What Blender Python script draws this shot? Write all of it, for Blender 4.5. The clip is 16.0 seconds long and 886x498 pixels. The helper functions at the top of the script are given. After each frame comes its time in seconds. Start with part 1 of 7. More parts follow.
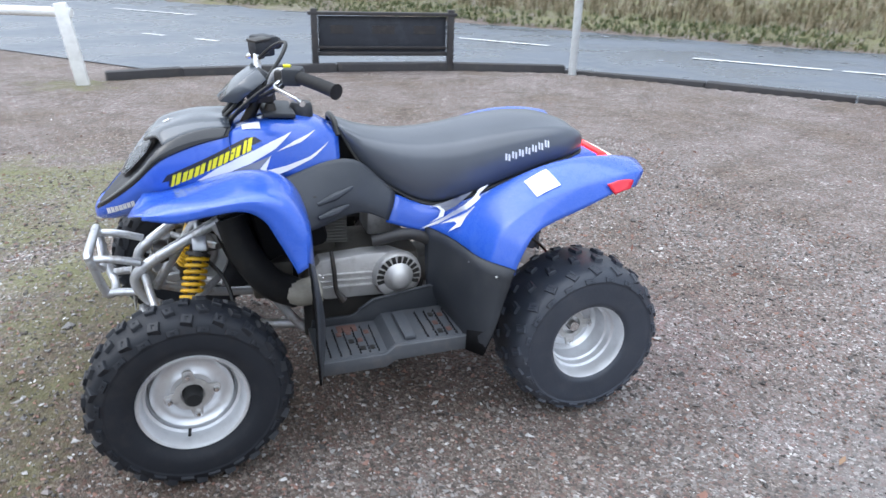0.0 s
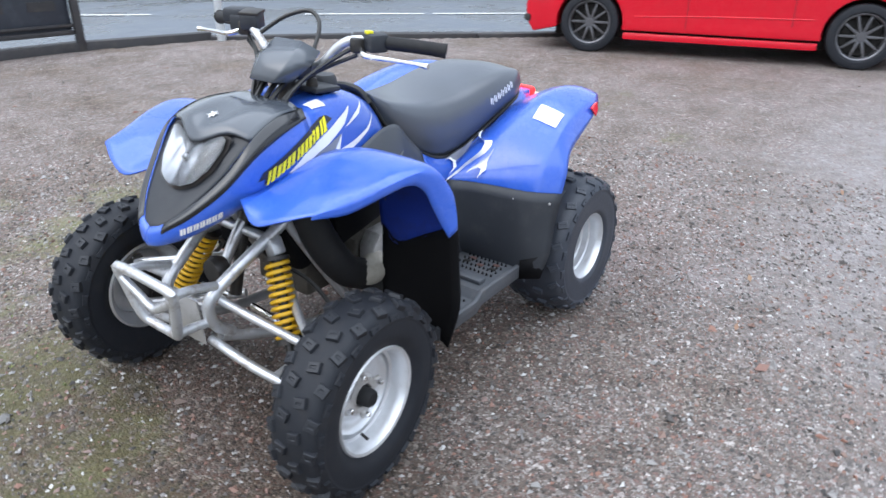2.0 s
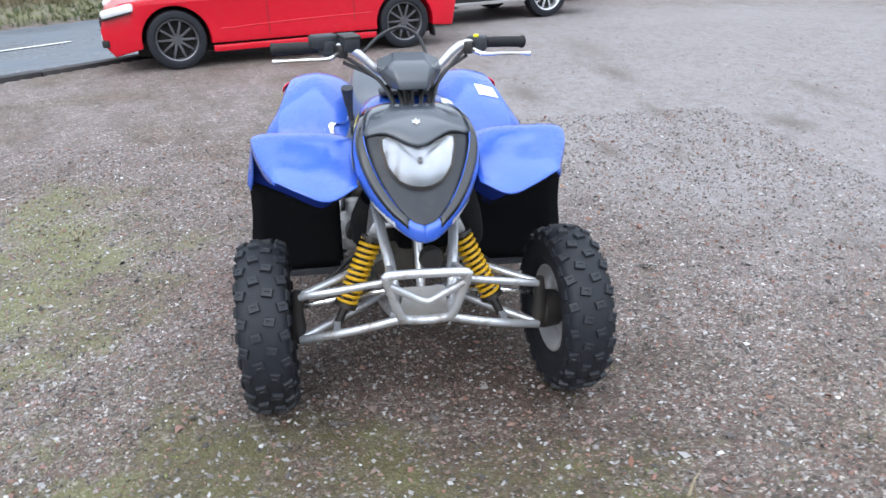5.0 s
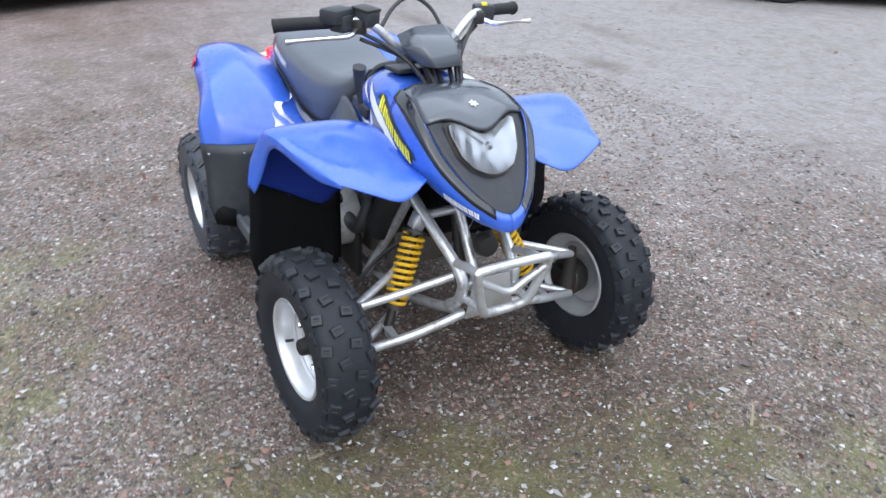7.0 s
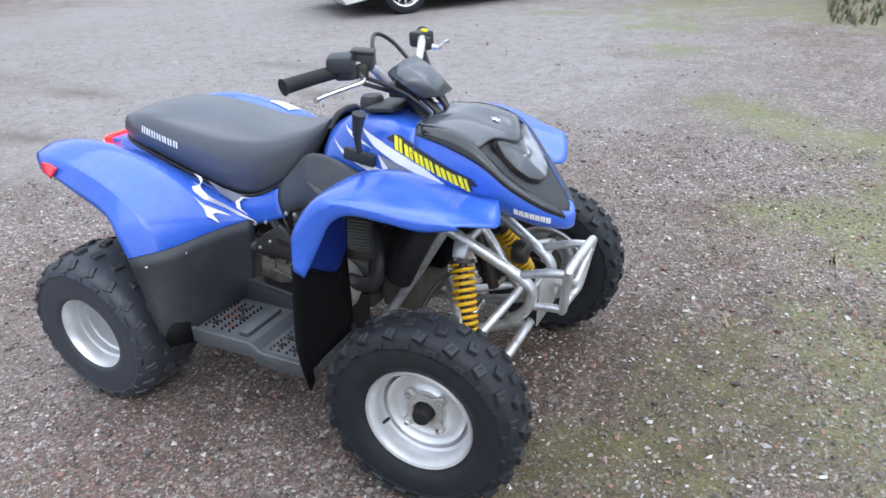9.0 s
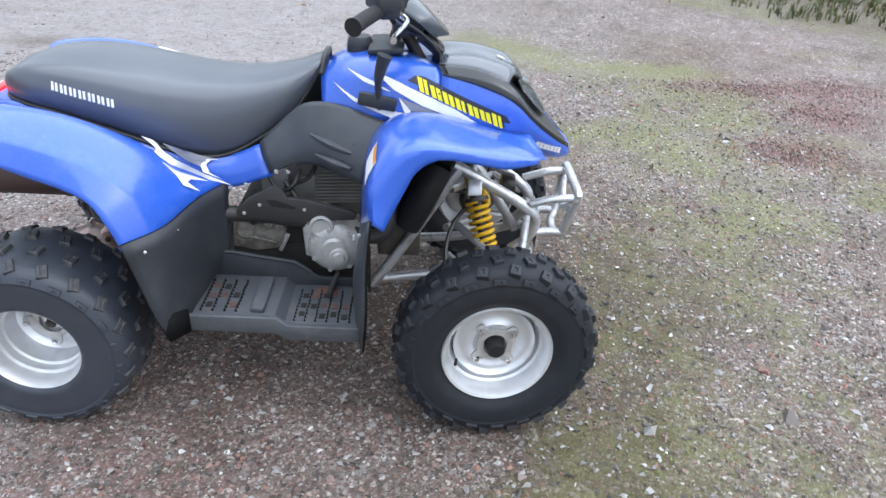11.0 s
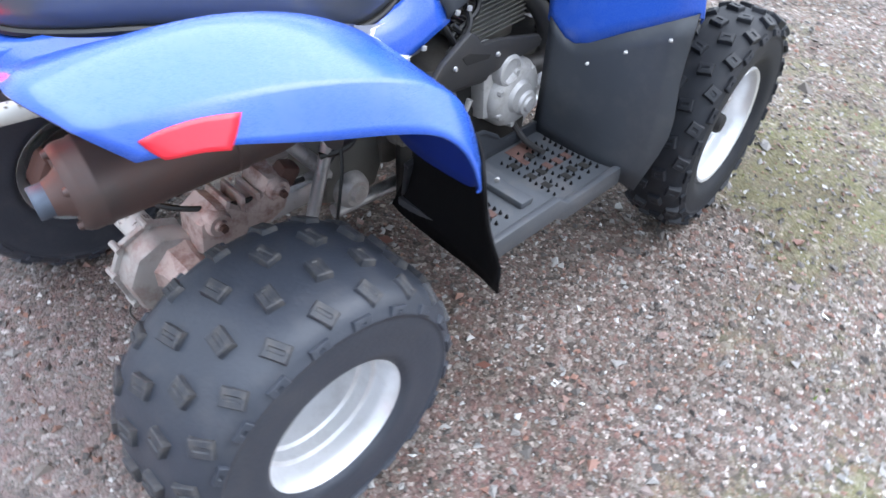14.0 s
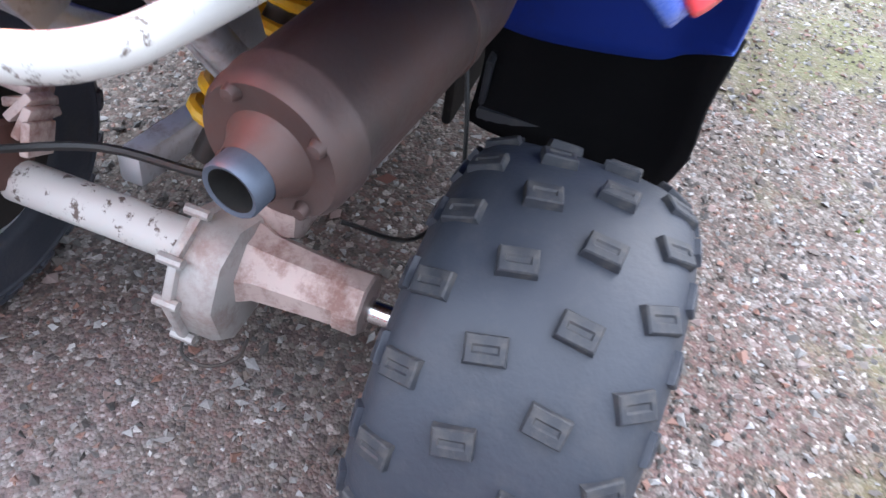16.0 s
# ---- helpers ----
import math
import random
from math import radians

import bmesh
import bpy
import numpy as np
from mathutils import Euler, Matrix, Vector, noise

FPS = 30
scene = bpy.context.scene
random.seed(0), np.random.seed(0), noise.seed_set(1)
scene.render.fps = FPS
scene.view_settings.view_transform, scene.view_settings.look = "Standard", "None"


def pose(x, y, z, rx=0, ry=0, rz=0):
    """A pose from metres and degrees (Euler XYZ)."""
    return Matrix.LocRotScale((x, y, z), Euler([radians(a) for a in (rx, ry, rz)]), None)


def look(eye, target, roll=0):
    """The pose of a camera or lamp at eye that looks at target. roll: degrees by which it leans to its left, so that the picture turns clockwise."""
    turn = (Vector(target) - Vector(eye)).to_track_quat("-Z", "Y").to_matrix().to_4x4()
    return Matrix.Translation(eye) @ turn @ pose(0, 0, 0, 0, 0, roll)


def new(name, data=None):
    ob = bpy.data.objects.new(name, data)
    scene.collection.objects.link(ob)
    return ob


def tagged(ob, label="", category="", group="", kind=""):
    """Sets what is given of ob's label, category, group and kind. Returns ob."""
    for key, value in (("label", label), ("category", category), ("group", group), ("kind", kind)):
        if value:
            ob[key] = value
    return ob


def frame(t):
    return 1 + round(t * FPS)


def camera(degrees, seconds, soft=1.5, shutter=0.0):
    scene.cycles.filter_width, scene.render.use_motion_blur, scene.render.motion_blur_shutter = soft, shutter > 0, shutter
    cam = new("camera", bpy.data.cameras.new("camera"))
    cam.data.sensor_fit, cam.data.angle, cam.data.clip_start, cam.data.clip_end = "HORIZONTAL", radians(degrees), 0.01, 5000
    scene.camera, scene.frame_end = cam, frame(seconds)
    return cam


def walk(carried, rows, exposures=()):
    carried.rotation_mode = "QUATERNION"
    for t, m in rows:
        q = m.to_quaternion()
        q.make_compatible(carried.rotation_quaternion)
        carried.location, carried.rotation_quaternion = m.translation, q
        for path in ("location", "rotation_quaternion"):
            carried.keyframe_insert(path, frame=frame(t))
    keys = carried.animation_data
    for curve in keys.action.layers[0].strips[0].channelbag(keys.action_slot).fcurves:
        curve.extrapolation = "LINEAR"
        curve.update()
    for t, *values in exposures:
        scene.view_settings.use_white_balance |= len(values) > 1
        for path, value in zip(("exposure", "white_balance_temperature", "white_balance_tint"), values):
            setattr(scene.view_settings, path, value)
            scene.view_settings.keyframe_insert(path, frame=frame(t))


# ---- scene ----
cam = camera(63.5, 16.0, shutter=0.4)
PATH = [
    (0, (0.521, 2.097, 1.294), (-0.084, 0.352, 0.527), 1.7),
    (0.5, (0.781, 1.939, 1.275), (-0.024, 0.269, 0.524), 2.2),
    (1, (1.078, 1.769, 1.257), (0.066, 0.245, 0.448), 2.7),
    (1.5, (1.386, 1.649, 1.293), (0.084, 0.388, 0.448), 3.4),
    (2, (1.634, 1.41, 1.261), (0.158, 0.348, 0.428), 0.7),
    (2.5, (1.861, 1.142, 1.25), (0.228, 0.335, 0.425), 1.6),
    (3, (2.153, 0.9, 1.275), (0.405, 0.431, 0.424), 2.0),
    (3.5, (2.303, 0.607, 1.271), (0.497, 0.341, 0.456), 1.4),
    (4, (2.471, 0.315, 1.298), (0.621, 0.223, 0.544), 1.2),
    (4.5, (2.574, 0.082, 1.324), (0.747, 0.16, 0.514), 1.6),
    (5, (2.491, -0.148, 1.319), (0.68, 0.06, 0.497), -2.1),
    (5.2, (2.457, -0.229, 1.33), (0.659, 0.042, 0.497), -1.8),
    (7.3, (2.008, -1.059, 1.405), (0.578, -0.028, 0.46), -0.1),
    (7.5, (1.953, -1.162, 1.415), (0.601, -0.013, 0.492), -0.7),
    (8, (1.775, -1.368, 1.42), (0.611, -0.023, 0.506), 1.4),
    (8.2, (1.682, -1.428, 1.41), (0.572, -0.02, 0.523), -1.1),
    (10.3, (0.688, -1.836, 1.372), (0.404, -0.11, 0.402), 1.6),
    (10.5, (0.597, -1.85, 1.37), (0.417, -0.117, 0.389), 0.8),
    (11, (0.4, -1.854, 1.381), (0.484, -0.146, 0.344), 3.5),
    (11.5, (0.257, -1.732, 1.34), (0.411, -0.051, 0.268), 2.5),
    (12, (0.013, -1.606, 1.317), (0.277, 0.002, 0.157), 5.2),
    (12.5, (-0.242, -1.554, 1.326), (0.28, -0.032, 0.139), 3.5),
    (13, (-0.436, -1.361, 1.264), (0.288, -0.036, -0.047), 3.6),
    (13.5, (-0.595, -1.162, 1.186), (0.263, 0.006, -0.192), 5.3),
    (14, (-0.83, -0.98, 1.131), (0.254, -0.007, -0.239), 4.6),
    (14.5, (-0.921, -0.763, 1.04), (0.344, 0.009, -0.304), 4.6),
    (15, (-0.967, -0.559, 0.984), (0.371, -0.076, -0.422), 10.3),
    (15.5, (-1.026, -0.444, 0.962), (0.337, -0.205, -0.482), 10.8),
    (16, (-0.977, -0.395, 0.872), (0.405, -0.123, -0.549), 11.9),
]
EXPOSURES = [(0.0, 1.3, 6350, 10), (5.0, 1.3, 6350, 10), (8.0, 1.25, 6350, 10), (10.5, 1.36, 6350, 10), (12.0, 1.6, 6350, 10), (14.0, 1.92, 6250, 11), (16.0, 2.04, 6200, 14)]
walk(cam, [(t_, look(eye_, goal_, roll_)) for t_, eye_, goal_, roll_ in PATH], EXPOSURES)

# ---- light: overcast sky, one wide soft sun ----
world = bpy.data.worlds.new("overcast_sky")
scene.world = world
world.use_nodes = True
wn = world.node_tree
wn.nodes.clear()
w_out = wn.nodes.new("ShaderNodeOutputWorld")
w_bg = wn.nodes.new("ShaderNodeBackground")
w_sky = wn.nodes.new("ShaderNodeTexSky")
w_sky.sky_type = "NISHITA"
w_sky.sun_disc = False
w_sky.sun_elevation = radians(48)
w_sky.sun_rotation = radians(120)
w_sky.air_density, w_sky.dust_density, w_sky.ozone_density = 1.0, 4.0, 1.0
w_hsv = wn.nodes.new("ShaderNodeHueSaturation")
w_hsv.inputs["Saturation"].default_value = 0.38
w_bg.inputs["Strength"].default_value = 0.082
wn.links.new(w_sky.outputs[0], w_hsv.inputs["Color"])
w_mix = wn.nodes.new("ShaderNodeMix")
w_mix.data_type = "RGBA"
w_mix.inputs["Factor"].default_value = 0.6
w_mix.inputs["B"].default_value = (6.2, 7.1, 8.3, 1.0)
wn.links.new(w_hsv.outputs[0], w_mix.inputs["A"])
wn.links.new(w_mix.outputs["Result"], w_bg.inputs["Color"])
wn.links.new(w_bg.outputs[0], w_out.inputs["Surface"])

sun_data = bpy.data.lights.new("sun", "SUN")
sun_data.energy, sun_data.angle, sun_data.color = 1.5, radians(110), (0.90, 0.97, 1.07)
sun = new("sun", sun_data)
sun.matrix_world = look((1.2, 0.6, 6), (0, 0, 0))


# ---- materials ----
def principled(name):
    m = bpy.data.materials.new(name)
    m.use_nodes = True
    nt = m.node_tree
    return m, nt, nt.nodes["Principled BSDF"]


def ramp(nt, fac, stops):
    n = nt.nodes.new("ShaderNodeValToRGB")
    el = n.color_ramp.elements
    while len(el) < len(stops):
        el.new(0.5)
    for e, (p, c) in zip(el, stops):
        e.position, e.color = p, (*c, 1.0)
    nt.links.new(fac, n.inputs["Fac"])
    return n.outputs["Color"]


def tex_noise(nt, scale, detail=4.0, rough=0.55, coords=None):
    n = nt.nodes.new("ShaderNodeTexNoise")
    n.inputs["Scale"].default_value, n.inputs["Detail"].default_value, n.inputs["Roughness"].default_value = scale, detail, rough
    if coords is not None:
        nt.links.new(coords, n.inputs["Vector"])
    return n.outputs["Fac"]


def obj_coords(nt):
    return nt.nodes.new("ShaderNodeTexCoord").outputs["Object"]


def mixed(nt, fac, a, b, blend="MIX"):
    n = nt.nodes.new("ShaderNodeMix")
    n.data_type, n.blend_type = "RGBA", blend
    for sock, val in ((n.inputs["Factor"], fac), (n.inputs["A"], a), (n.inputs["B"], b)):
        if isinstance(val, (int, float)):
            sock.default_value = val
        elif isinstance(val, tuple):
            sock.default_value = (*val, 1.0)
        else:
            nt.links.new(val, sock)
    return n.outputs["Result"]


def math_node(nt, op, a, b=0.0, c=None, clamp=False):
    n = nt.nodes.new("ShaderNodeMath")
    n.operation, n.use_clamp = op, clamp
    for sock, val in zip(n.inputs, (a, b, c)):
        if val is None:
            continue
        if isinstance(val, (int, float)):
            sock.default_value = val
        else:
            nt.links.new(val, sock)
    return n.outputs[0]


def bump(nt, bsdf, height, strength, dist):
    b = nt.nodes.new("ShaderNodeBump")
    b.inputs["Strength"].default_value, b.inputs["Distance"].default_value = strength, dist
    nt.links.new(height, b.inputs["Height"])
    nt.links.new(b.outputs["Normal"], bsdf.inputs["Normal"])


def surface(name, base, rough, metal=0.0, dirt=(0.12, 0.10, 0.08), dirt_amount=0.15, dirt_scale=14.0, grain=400.0,
            grain_bump=0.06, vary=0.12, coat=0.0, dirt_edge=(0.5, 0.75), spec=0.5):
    """A painted, moulded or cast surface: base colour with slight tone changes, blotches of dirt, and fine grain."""
    m, nt, b = principled(name)
    co = obj_coords(nt)
    tone = tex_noise(nt, 5.0, 3.0, 0.6, co)
    dark = tuple(c * (1 - vary) for c in base)
    light = tuple(min(1.0, c * (1 + vary)) for c in base)
    col = ramp(nt, tone, [(0.3, dark), (0.7, light)])
    blot = tex_noise(nt, dirt_scale, 8.0, 0.7, co)
    mask = ramp(nt, blot, [(dirt_edge[0], (0, 0, 0)), (dirt_edge[1], (1, 1, 1))])
    amount = math_node(nt, "MULTIPLY", mask, dirt_amount)
    nt.links.new(mixed(nt, amount, col, dirt), b.inputs["Base Color"])
    fine = tex_noise(nt, grain, 3.0, 0.6, co)
    nt.links.new(math_node(nt, "ADD", rough - 0.05, math_node(nt, "MULTIPLY", math_node(nt, "ADD", amount, math_node(nt, "MULTIPLY", fine, 0.3)), 0.3)), b.inputs["Roughness"])
    b.inputs["Metallic"].default_value = metal
    b.inputs["Specular IOR Level"].default_value = spec
    if coat:
        b.inputs["Coat Weight"].default_value, b.inputs["Coat Roughness"].default_value = coat, 0.10
    bump(nt, b, fine, grain_bump, 0.002)
    return m


M_BLUE = surface("blue_plastic", (0.028, 0.105, 0.52), 0.28, dirt=(0.20, 0.22, 0.35), dirt_amount=0.10, dirt_scale=9, grain=700, grain_bump=0.008, vary=0.05, coat=0.55, spec=0.6)
# fender insides: the same plastic, matt, with shade put into a darker blue
M_BLUESHADE = surface("shaded_matt_blue_plastic", (0.012, 0.035, 0.26), 0.65, dirt=(0.03, 0.03, 0.04), dirt_amount=0.5, dirt_scale=9, grain=500, grain_bump=0.05, spec=0.2)
M_BLACK = surface("black_plastic", (0.025, 0.028, 0.034), 0.45, dirt=(0.10, 0.095, 0.09), dirt_amount=0.25, dirt_scale=10, grain=520, grain_bump=0.10, spec=0.4)
M_KNEE = surface("dark_grey_panel_plastic", (0.044, 0.049, 0.058), 0.42, dirt=(0.12, 0.115, 0.11), dirt_amount=0.3, dirt_scale=12, grain=520, grain_bump=0.10, spec=0.45)
M_FLAP = surface("black_flap", (0.007, 0.007, 0.008), 0.7, dirt=(0.03, 0.028, 0.026), dirt_amount=0.15, spec=0.1)
M_GREY = surface("grey_cowl_plastic", (0.017, 0.019, 0.024), 0.42, dirt=(0.14, 0.13, 0.12), dirt_amount=0.12, grain=600, grain_bump=0.04, coat=0.1, spec=0.35)
M_SEAT = surface("seat_vinyl", (0.066, 0.075, 0.092), 0.30, dirt=(0.08, 0.08, 0.085), dirt_amount=0.12, dirt_scale=7, grain=420, grain_bump=0.07, spec=0.9)
M_RUBBER = surface("tyre_rubber", (0.034, 0.040, 0.054), 0.47, dirt=(0.10, 0.095, 0.095), dirt_amount=0.3, dirt_scale=22, grain=150, grain_bump=0.30)
M_BLOCK = surface("worn_tread_rubber", (0.030, 0.033, 0.041), 0.56, dirt=(0.12, 0.11, 0.10), dirt_amount=0.45, dirt_scale=60, dirt_edge=(0.46, 0.62), grain=150, grain_bump=0.35)
M_BLOCKF = surface("front_tread_rubber", (0.015, 0.017, 0.022), 0.5, dirt=(0.06, 0.055, 0.05), dirt_amount=0.25, dirt_scale=40, grain=200, grain_bump=0.2, spec=0.4)
M_TYRE = surface("dark_tyre_rubber", (0.014, 0.016, 0.021), 0.60, dirt=(0.07, 0.06, 0.055), dirt_amount=0.25, spec=0.3, dirt_scale=22, grain=260, grain_bump=0.12)
M_RIM = surface("aluminium_rim", (0.70, 0.71, 0.73), 0.34, metal=0.65, dirt=(0.38, 0.36, 0.34), dirt_amount=0.3, dirt_scale=26, grain=500)
M_FRAME = surface("silver_frame_paint", (0.60, 0.61, 0.63), 0.32, metal=0.65, dirt=(0.19, 0.12, 0.07), dirt_amount=0.55, dirt_scale=24, dirt_edge=(0.52, 0.68))
M_ALLOY = surface("cast_alloy", (0.52, 0.51, 0.50), 0.48, metal=0.6, dirt=(0.17, 0.14, 0.11), dirt_amount=0.55, dirt_scale=18, grain=160, grain_bump=0.2)
M_GEAR = surface("dirty_axle_casting", (0.46, 0.44, 0.42), 0.46, metal=0.35, dirt=(0.26, 0.17, 0.14), dirt_amount=0.6, dirt_scale=18, dirt_edge=(0.48, 0.64), grain=120, grain_bump=0.25)
M_RUSTCAST = surface("rust_stained_casting", (0.56, 0.46, 0.42), 0.50, metal=0.2, dirt=(0.24, 0.11, 0.085), dirt_amount=0.75, dirt_scale=22, dirt_edge=(0.46, 0.62), grain=140, grain_bump=0.25)
M_ENGINE = surface("grimy_engine_metal", (0.13, 0.12, 0.105), 0.6, metal=0.4, dirt=(0.05, 0.04, 0.03), dirt_amount=0.6, grain=150, grain_bump=0.3)
M_BRACKET = surface("brown_black_bracket", (0.036, 0.035, 0.036), 0.5, metal=0.2, dirt=(0.10, 0.075, 0.06), dirt_amount=0.4)
M_YELLOW = surface("yellow_spring_paint", (0.72, 0.42, 0.015), 0.38, dirt=(0.22, 0.13, 0.05), dirt_amount=0.4, dirt_scale=40)
M_CHROME = surface("polished_metal", (0.80, 0.80, 0.80), 0.18, metal=1.0, dirt=(0.35, 0.3, 0.25), dirt_amount=0.2)
M_DARKMETAL = surface("dark_oily_metal", (0.045, 0.042, 0.040), 0.45, metal=0.5, dirt=(0.13, 0.08, 0.05), dirt_amount=0.4)
M_MUFFLER = surface("heat_brown_steel", (0.100, 0.078, 0.074), 0.42, metal=0.5, dirt=(0.155, 0.080, 0.066), dirt_amount=0.8, dirt_scale=7, dirt_edge=(0.4, 0.7), grain=220, grain_bump=0.12)
M_RUST = surface("rusty_steel", (0.10, 0.050, 0.040), 0.7, dirt=(0.06, 0.04, 0.035), dirt_amount=0.6, dirt_scale=60)
M_TIP = surface("blued_steel", (0.12, 0.145, 0.19), 0.5, metal=0.6, dirt=(0.09, 0.07, 0.06), dirt_amount=0.5, dirt_scale=30)
# outlet soot; elsewhere flat black painting the dark of slots, gaps, wells and undersides
M_SOOTSHADE = surface("soot_and_shade_black", (0.012, 0.011, 0.010), 0.9)
M_WHITEBAR = surface("chipped_white_paint", (0.60, 0.59, 0.56), 0.42, dirt=(0.13, 0.10, 0.085), dirt_amount=1.0, dirt_scale=48, dirt_edge=(0.565, 0.61), grain_bump=0.1)
M_GRIP = surface("grip_rubber", (0.016, 0.016, 0.017), 0.62, spec=0.25, grain=300, grain_bump=0.2)
M_FLOOR = surface("scuffed_grey_plastic", (0.060, 0.065, 0.074), 0.5, dirt=(0.15, 0.13, 0.12), dirt_amount=0.45, dirt_scale=18, grain=300, grain_bump=0.15)
M_GRIME = surface("grimy_cast_alloy", (0.20, 0.185, 0.165), 0.6, metal=0.3, dirt=(0.05, 0.042, 0.035), dirt_amount=0.75, dirt_scale=26, dirt_edge=(0.42, 0.62), grain=150, grain_bump=0.3)
M_FIN = surface("oxidised_fin_alloy", (0.16, 0.155, 0.14), 0.6, metal=0.3, dirt=(0.09, 0.08, 0.06), dirt_amount=0.5)
M_COVER = surface("pale_cast_cover", (0.47, 0.46, 0.45), 0.5, metal=0.35, dirt=(0.26, 0.23, 0.20), dirt_amount=0.6, dirt_scale=20, dirt_edge=(0.5, 0.68), grain=160, grain_bump=0.2)
def lamp_bowl():
    """Bright lamp reflector pressed into upright flutes."""
    m, nt, b = principled("lamp_reflector")
    co = obj_coords(nt)
    w = nt.nodes.new("ShaderNodeTexWave")
    w.bands_direction, w.wave_profile = "Y", "SIN"
    w.inputs["Scale"].default_value, w.inputs["Distortion"].default_value = 8.0, 4.0
    nt.links.new(co, w.inputs["Vector"])
    b.inputs["Base Color"].default_value = (0.32, 0.335, 0.36, 1)
    b.inputs["Metallic"].default_value, b.inputs["Roughness"].default_value = 0.8, 0.24
    bump(nt, b, w.outputs["Fac"], 0.22, 0.006)
    return m


M_BOWL = lamp_bowl()
M_GLOSS = surface("gloss_black_plastic", (0.010, 0.011, 0.014), 0.14, dirt_amount=0.05, grain_bump=0.0, coat=0.4)
M_POD = surface("grey_pod_plastic", (0.055, 0.064, 0.078), 0.22, dirt_amount=0.08, grain=600, grain_bump=0.02, coat=0.6)
M_CABLE = surface("black_cable", (0.012, 0.012, 0.012), 0.42, grain_bump=0.0)
M_WHITE = surface("white_vinyl", (0.80, 0.80, 0.80), 0.4, dirt_amount=0.08, grain_bump=0.0)
M_DECALGREY = surface("grey_decal_vinyl", (0.22, 0.23, 0.26), 0.4, dirt_amount=0.05, grain_bump=0.0)
M_DECALBLACK = surface("black_decal_vinyl", (0.02, 0.02, 0.03), 0.4, dirt_amount=0.05, grain_bump=0.0)
M_DECALYELLOW = surface("yellow_decal_vinyl", (0.80, 0.72, 0.02), 0.4, dirt_amount=0.05, grain_bump=0.0)
M_ORANGE = surface("orange_print", (0.75, 0.28, 0.03), 0.45, grain_bump=0.0)
M_PRINT = surface("grey_print", (0.33, 0.33, 0.33), 0.5, grain_bump=0.0)
M_REFLECT = surface("red_reflector", (0.80, 0.02, 0.045), 0.22, dirt_amount=0.04, grain=900, grain_bump=0.08, coat=0.6)
M_BOOT = surface("beige_intake_plastic", (0.42, 0.39, 0.33), 0.55, dirt=(0.12, 0.10, 0.08), dirt_amount=0.5)


def glassy(name, color, rough, trans):
    m, nt, b = principled(name)
    b.inputs["Base Color"].default_value = (*color, 1)
    b.inputs["Roughness"].default_value, b.inputs["IOR"].default_value = rough, 1.48
    b.inputs["Transmission Weight"].default_value = trans
    return m


M_LENS = glassy("clear_lens", (0.97, 0.98, 1.0), 0.02, 1.0)
M_CARGLASS = surface("dark_car_glass", (0.015, 0.018, 0.02), 0.06, dirt_amount=0.05, grain_bump=0.0, coat=0.8)
m_tail, nt_, b_ = principled("lit_tail_lamp")
b_.inputs["Base Color"].default_value = (0.65, 0.015, 0.02, 1)
b_.inputs["Roughness"].default_value = 0.15
b_.inputs["Emission Color"].default_value = (1.0, 0.012, 0.012, 1)
b_.inputs["Emission Strength"].default_value = 1.3
M_TAIL = m_tail
m_bulb, nt_, b_ = principled("tail_lamp_bulb_window")
b_.inputs["Base Color"].default_value = (0.8, 0.3, 0.02, 1)
b_.inputs["Emission Color"].default_value = (1.0, 0.36, 0.03, 1)
b_.inputs["Emission Strength"].default_value = 7.0
M_BULB = m_bulb


